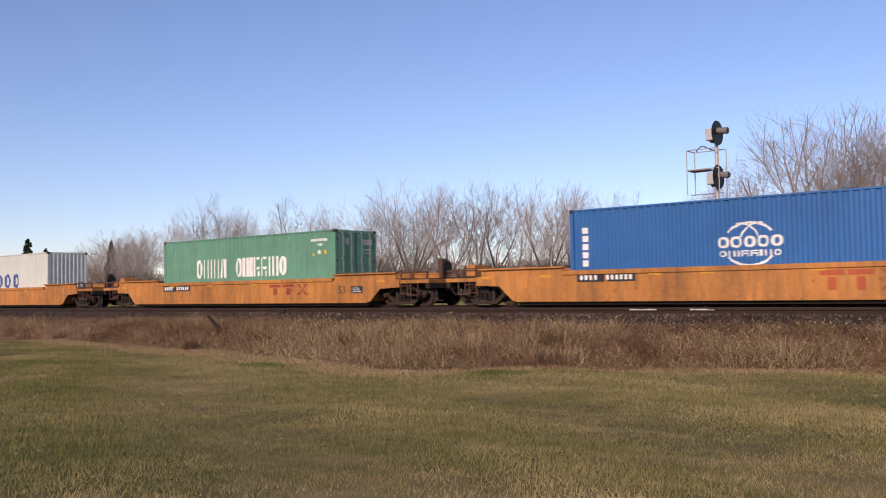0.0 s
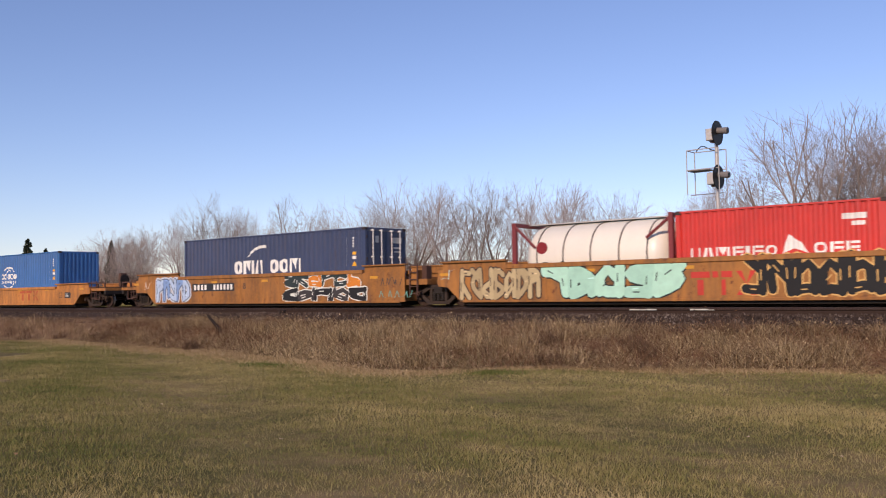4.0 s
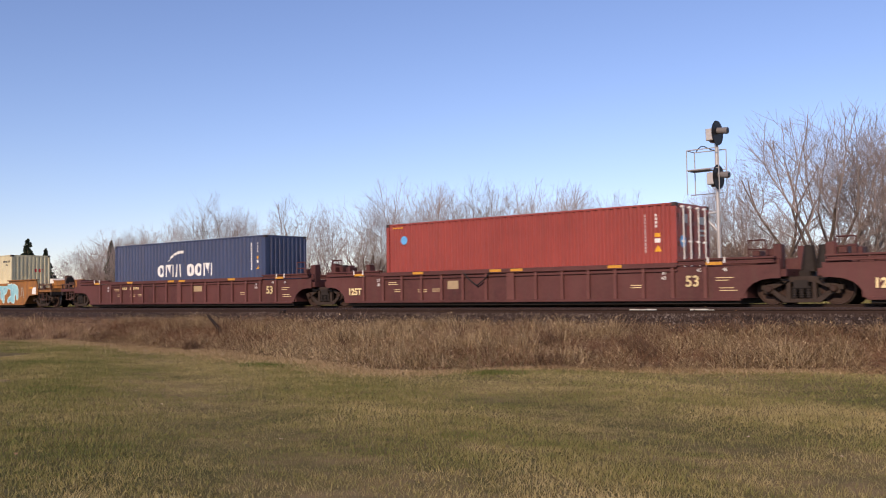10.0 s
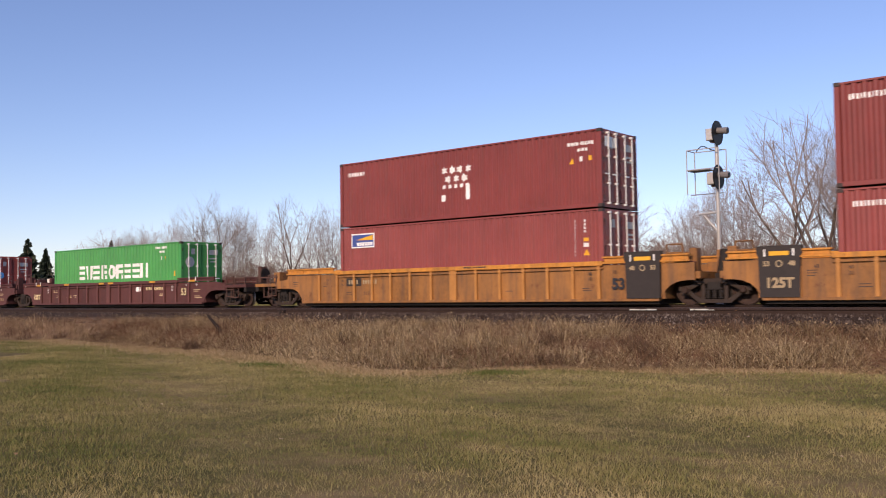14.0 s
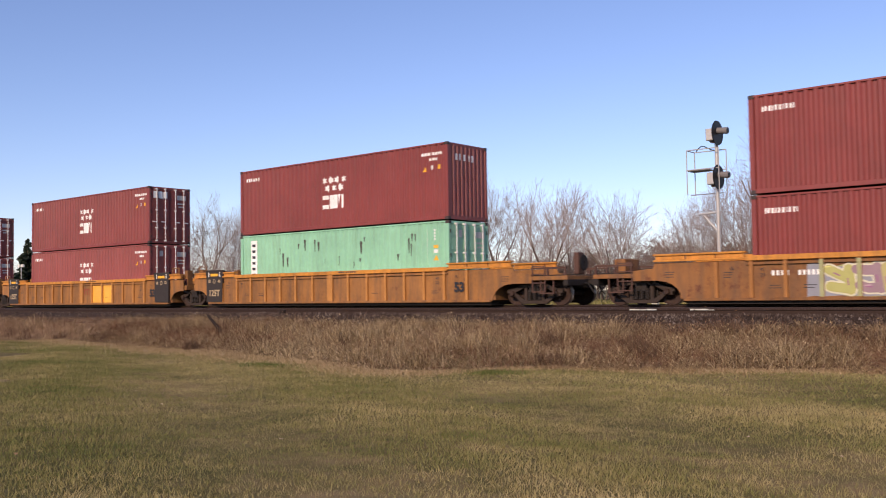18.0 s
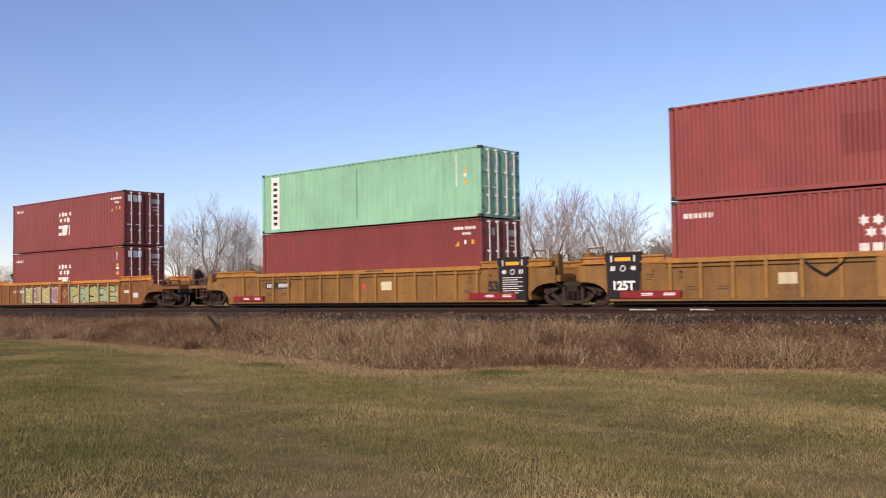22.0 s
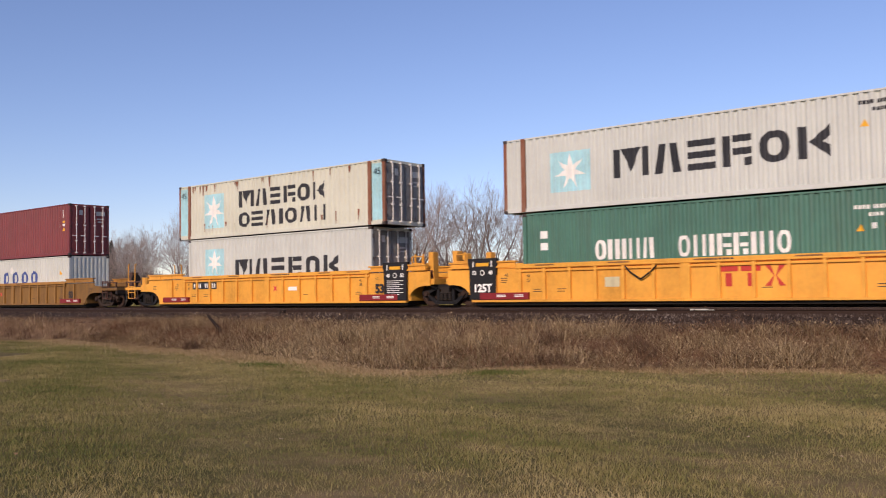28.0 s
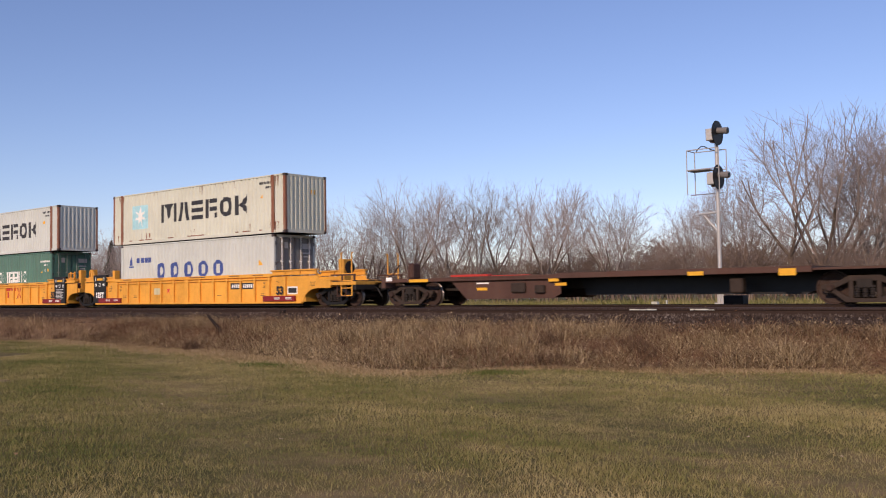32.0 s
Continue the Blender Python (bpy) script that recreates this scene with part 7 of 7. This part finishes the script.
def lawn():
    out = []
    for n, ya, yb, xa, xb, h, w in ((230000, -24.5, -19.0, -18, 2, 0.05, 0.0045), (210000, -19.0, -14.5, -26, 2, 0.05, 0.0055), (160000, -14.5, -9.8, -46, 2, 0.05, 0.009)):
        x, y = gen.uniform(xa, xb, n), gen.uniform(ya, yb, n)
        keep = y < lawn_edge(x) + 0.35
        x, y = x[keep], y[keep]
        out.append(blades(len(x), x, y, 0.4 * h, 1.15 * h, w, 0.55))
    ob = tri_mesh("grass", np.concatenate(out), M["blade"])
    tagged(ob, "short mown grass, olive green with straw-coloured patches", "grass", kind="stuff")


def weeds():
    for name, mat, n, seed, tall, lab in (("dry_weeds", M["weed"], 175000, 1, 0.36, "dense tan dry grass on the bank"), ("russet_weeds", M["weedred"], 130000, 2, 0.42, "reddish-brown dead weeds on the bank")):
        x = gen.uniform(-90, 4, n)
        x = np.where(gen.random(n) < 0.62, gen.uniform(-32, 2, n), x)
        e = lawn_edge(x)
        y = e + (-7.55 - e) * gen.random(n)
        clump = 0.8 * np.sin(x * 0.83 + 1.1 * y + seed * 2.1) * np.sin(y * 1.9 - x * 0.37 + seed) + 0.5 * np.sin(x * 2.3 - y * 2.9 + seed) + 0.4 * np.sin(x * 5.1 + y * 3.7)
        west, east = np.clip((-19.5 - x) / 4.0, 0, 1), np.clip((x + 15.5) / 2.5, 0, 1)
        keep = gen.random(n) < (0.66 + 0.40 * clump * (1 if seed == 1 else -1)) * (1.0 - 0.5 * west - 0.25 * east if seed == 1 else 0.22 + 0.78 * west + 0.45 * east)
        x, y, clump = x[keep], y[keep], clump[keep]
        n = len(x)
        rise = np.clip((x + 15.5) / 2.5, 0, 1)
        fade = np.clip((y - lawn_edge(x)) / (0.8 - 0.5 * rise), 0.25 + 0.35 * rise, 1) * np.clip((-7.35 - y) / 0.8, 0.35, 1)
        near = np.clip(0.8 + 0.55 * clump, 0.25, 1.7) * fade
        tri = blades(n, x, y, 0.3 * tall, 1.1 * tall, 0.0062, 0.8)
        tri[:, 2, 2] = tri[:, 0, 2] + (tri[:, 2, 2] - tri[:, 0, 2]) * near
        heads = tri[gen.random(n) < 0.3].copy()
        top = heads[:, 2, :].copy()
        m = len(top)
        d = gen.normal(0, 0.014, (m, 3, 3))
        heads = top[:, None, :] + d
        ob = tri_mesh(name, np.concatenate([tri, heads]), mat)
        tagged(ob, lab, "dry grass", kind="stuff")


def straw():
    """Flattened cut straw along the foot of the bank."""
    n = 75000
    x = np.where(gen.random(n) < 0.6, gen.uniform(-34, 2, n), gen.uniform(-60, 2, n))
    y = lawn_edge(x) + 0.3 - np.abs(gen.normal(0, 1, n)) * np.where(x > -11.5, 0.35, 0.7) + 0.2 * np.sin(x * 1.1)
    ob = tri_mesh("straw", blades(n, x, y, 0.02, 0.09, 0.010, 1.3), M["straw"])
    tagged(ob, "flattened pale straw at the edge of the lawn", "straw", kind="stuff")


def far_grass():
    n = 60000
    x, y = gen.uniform(-120, 20, n), 3.6 + 24 * gen.random(n) ** 1.5
    m = 26000
    x2, y2 = gen.uniform(-110, 15, m), gen.uniform(17, 25, m)
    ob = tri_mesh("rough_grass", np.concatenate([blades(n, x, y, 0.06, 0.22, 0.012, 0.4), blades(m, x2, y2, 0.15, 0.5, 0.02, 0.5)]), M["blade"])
    tagged(ob, "pale rough grass beyond the track", "grass", kind="stuff")


def stones():
    n = 30000
    x = np.where(gen.random(n) < 0.6, gen.uniform(-30, 2, n), gen.uniform(-75, 4, n))
    y = np.where(gen.random(n) < 0.7, gen.uniform(-8.1, -6.3, n), gen.uniform(-6.3, 2.4, n))
    z = ground_z(x, y)
    r = gen.uniform(0.018, 0.045, n)
    c = np.stack([x, y, z + 0.3 * r], -1)
    base = np.array([(0, 0, 1), (0.94, 0, -0.33), (-0.47, 0.82, -0.33), (-0.47, -0.82, -0.33)])
    v = base[None] + gen.normal(0, 0.25, (n, 4, 3))
    v = c[:, None, :] + v * r[:, None, None]
    f = np.array([(0, 1, 2), (0, 2, 3), (0, 3, 1)])
    vs = v.reshape(-1, 3)
    fs = (np.arange(n)[:, None, None] * 4 + f[None]).reshape(-1, 3)
    me = bpy.data.meshes.new("ballast")
    me.from_pydata(vs.tolist(), [], fs.tolist())
    ob = part("ballast", me, M["stone"])
    tagged(ob, "crushed grey-brown stone ballast", "gravel", kind="stuff")


def leaves():
    """A few curled fallen leaves on the lawn."""
    n = 45
    x, y = gen.uniform(-15, -1, n), gen.uniform(-24, -17, n)
    p = np.stack([x, y, ground_z(x, y) + 0.04], -1)[:, None, :]
    v = p + gen.normal(0, 1, (n, 3, 3)) * np.array([0.022, 0.022, 0.010])
    tagged(tri_mesh("fallen_leaves", v, M["leaf"]), "scattered pale dead leaves on the lawn", "leaves", kind="stuff")


def tuft(x, y, n, r, h, lab):
    """One dark clump of dead weeds."""
    a, q = gen.uniform(0, 2 * np.pi, n), r * np.sqrt(gen.random(n))
    ob = tri_mesh("weed_clump", blades(n, x + q * np.cos(a), y + q * np.sin(a), 0.4 * h, h, 0.008, 0.5), M["deadweed"])
    tagged(ob, lab, "weed")


def green_patch(x, y, rx, ry, n):
    """A spot where the mown grass has stayed lush."""
    a, q = gen.uniform(0, 2 * np.pi, n), np.abs(gen.normal(0, 0.62, n))
    ob = tri_mesh("green_grass", blades(n, x + rx * q * np.cos(a), y + ry * q * np.sin(a), 0.03, 0.085, 0.007, 0.5), M["lush"])
    tagged(ob, "small lush green patch in the autumn lawn", "grass", kind="stuff")


lawn()
weeds()
tuft(-23.0, -11.45, 260, 0.22, 0.5, "small dark clump of dead weeds at the lawn's edge")
tuft(-9.56, -9.6, 200, 0.18, 0.5, "dark upright clump of dead weeds on the bank")
for i in range(26):
    x = gen.uniform(-40, -2)
    e = float(lawn_edge(x))
    tuft(x, e + (-8.0 - e) * gen.uniform(0.15, 0.95), 90, gen.uniform(0.15, 0.4), gen.uniform(0.25, 0.5), "dark russet clump of dead weeds on the bank")
tuft(-8.05, -8.4, 300, 0.16, 0.5, "dark dead stalks below the ballast")
for x, y, rx, ry in ((-10.85, -13.1, 0.8, 0.4), (-16.3, -14.2, 0.9, 0.5), (-34.0, -11.4, 2.4, 0.5)):
    green_patch(x, y, rx, ry, 2000)
straw()
leaves()
far_grass()
stones()

# ---- ties of both tracks ----
for track in TRACKS:
    me = shared("tie", tie_mesh)
    if not me.materials:
        me.materials.append(M["tie"])
    for i in range(148):
        part("tie", me, None, track, at=pose(-74 + i * 0.54, 0, -0.165))


# ---- all that moves ----
def motions():
    for thing, u, z in MOVING:
        walk(thing, [(t, pose(u - run(t), 0, z)) for t in TIMES])
    for ob, x, r in WHEELSETS:
        rows = []
        for f in range(int(SECONDS * FPS) + 1):
            t = f / FPS
            rows.append((t, pose(x, 0, r, 0, -math.degrees(run(t) / r), 0)))
        walk(ob, rows)


motions()
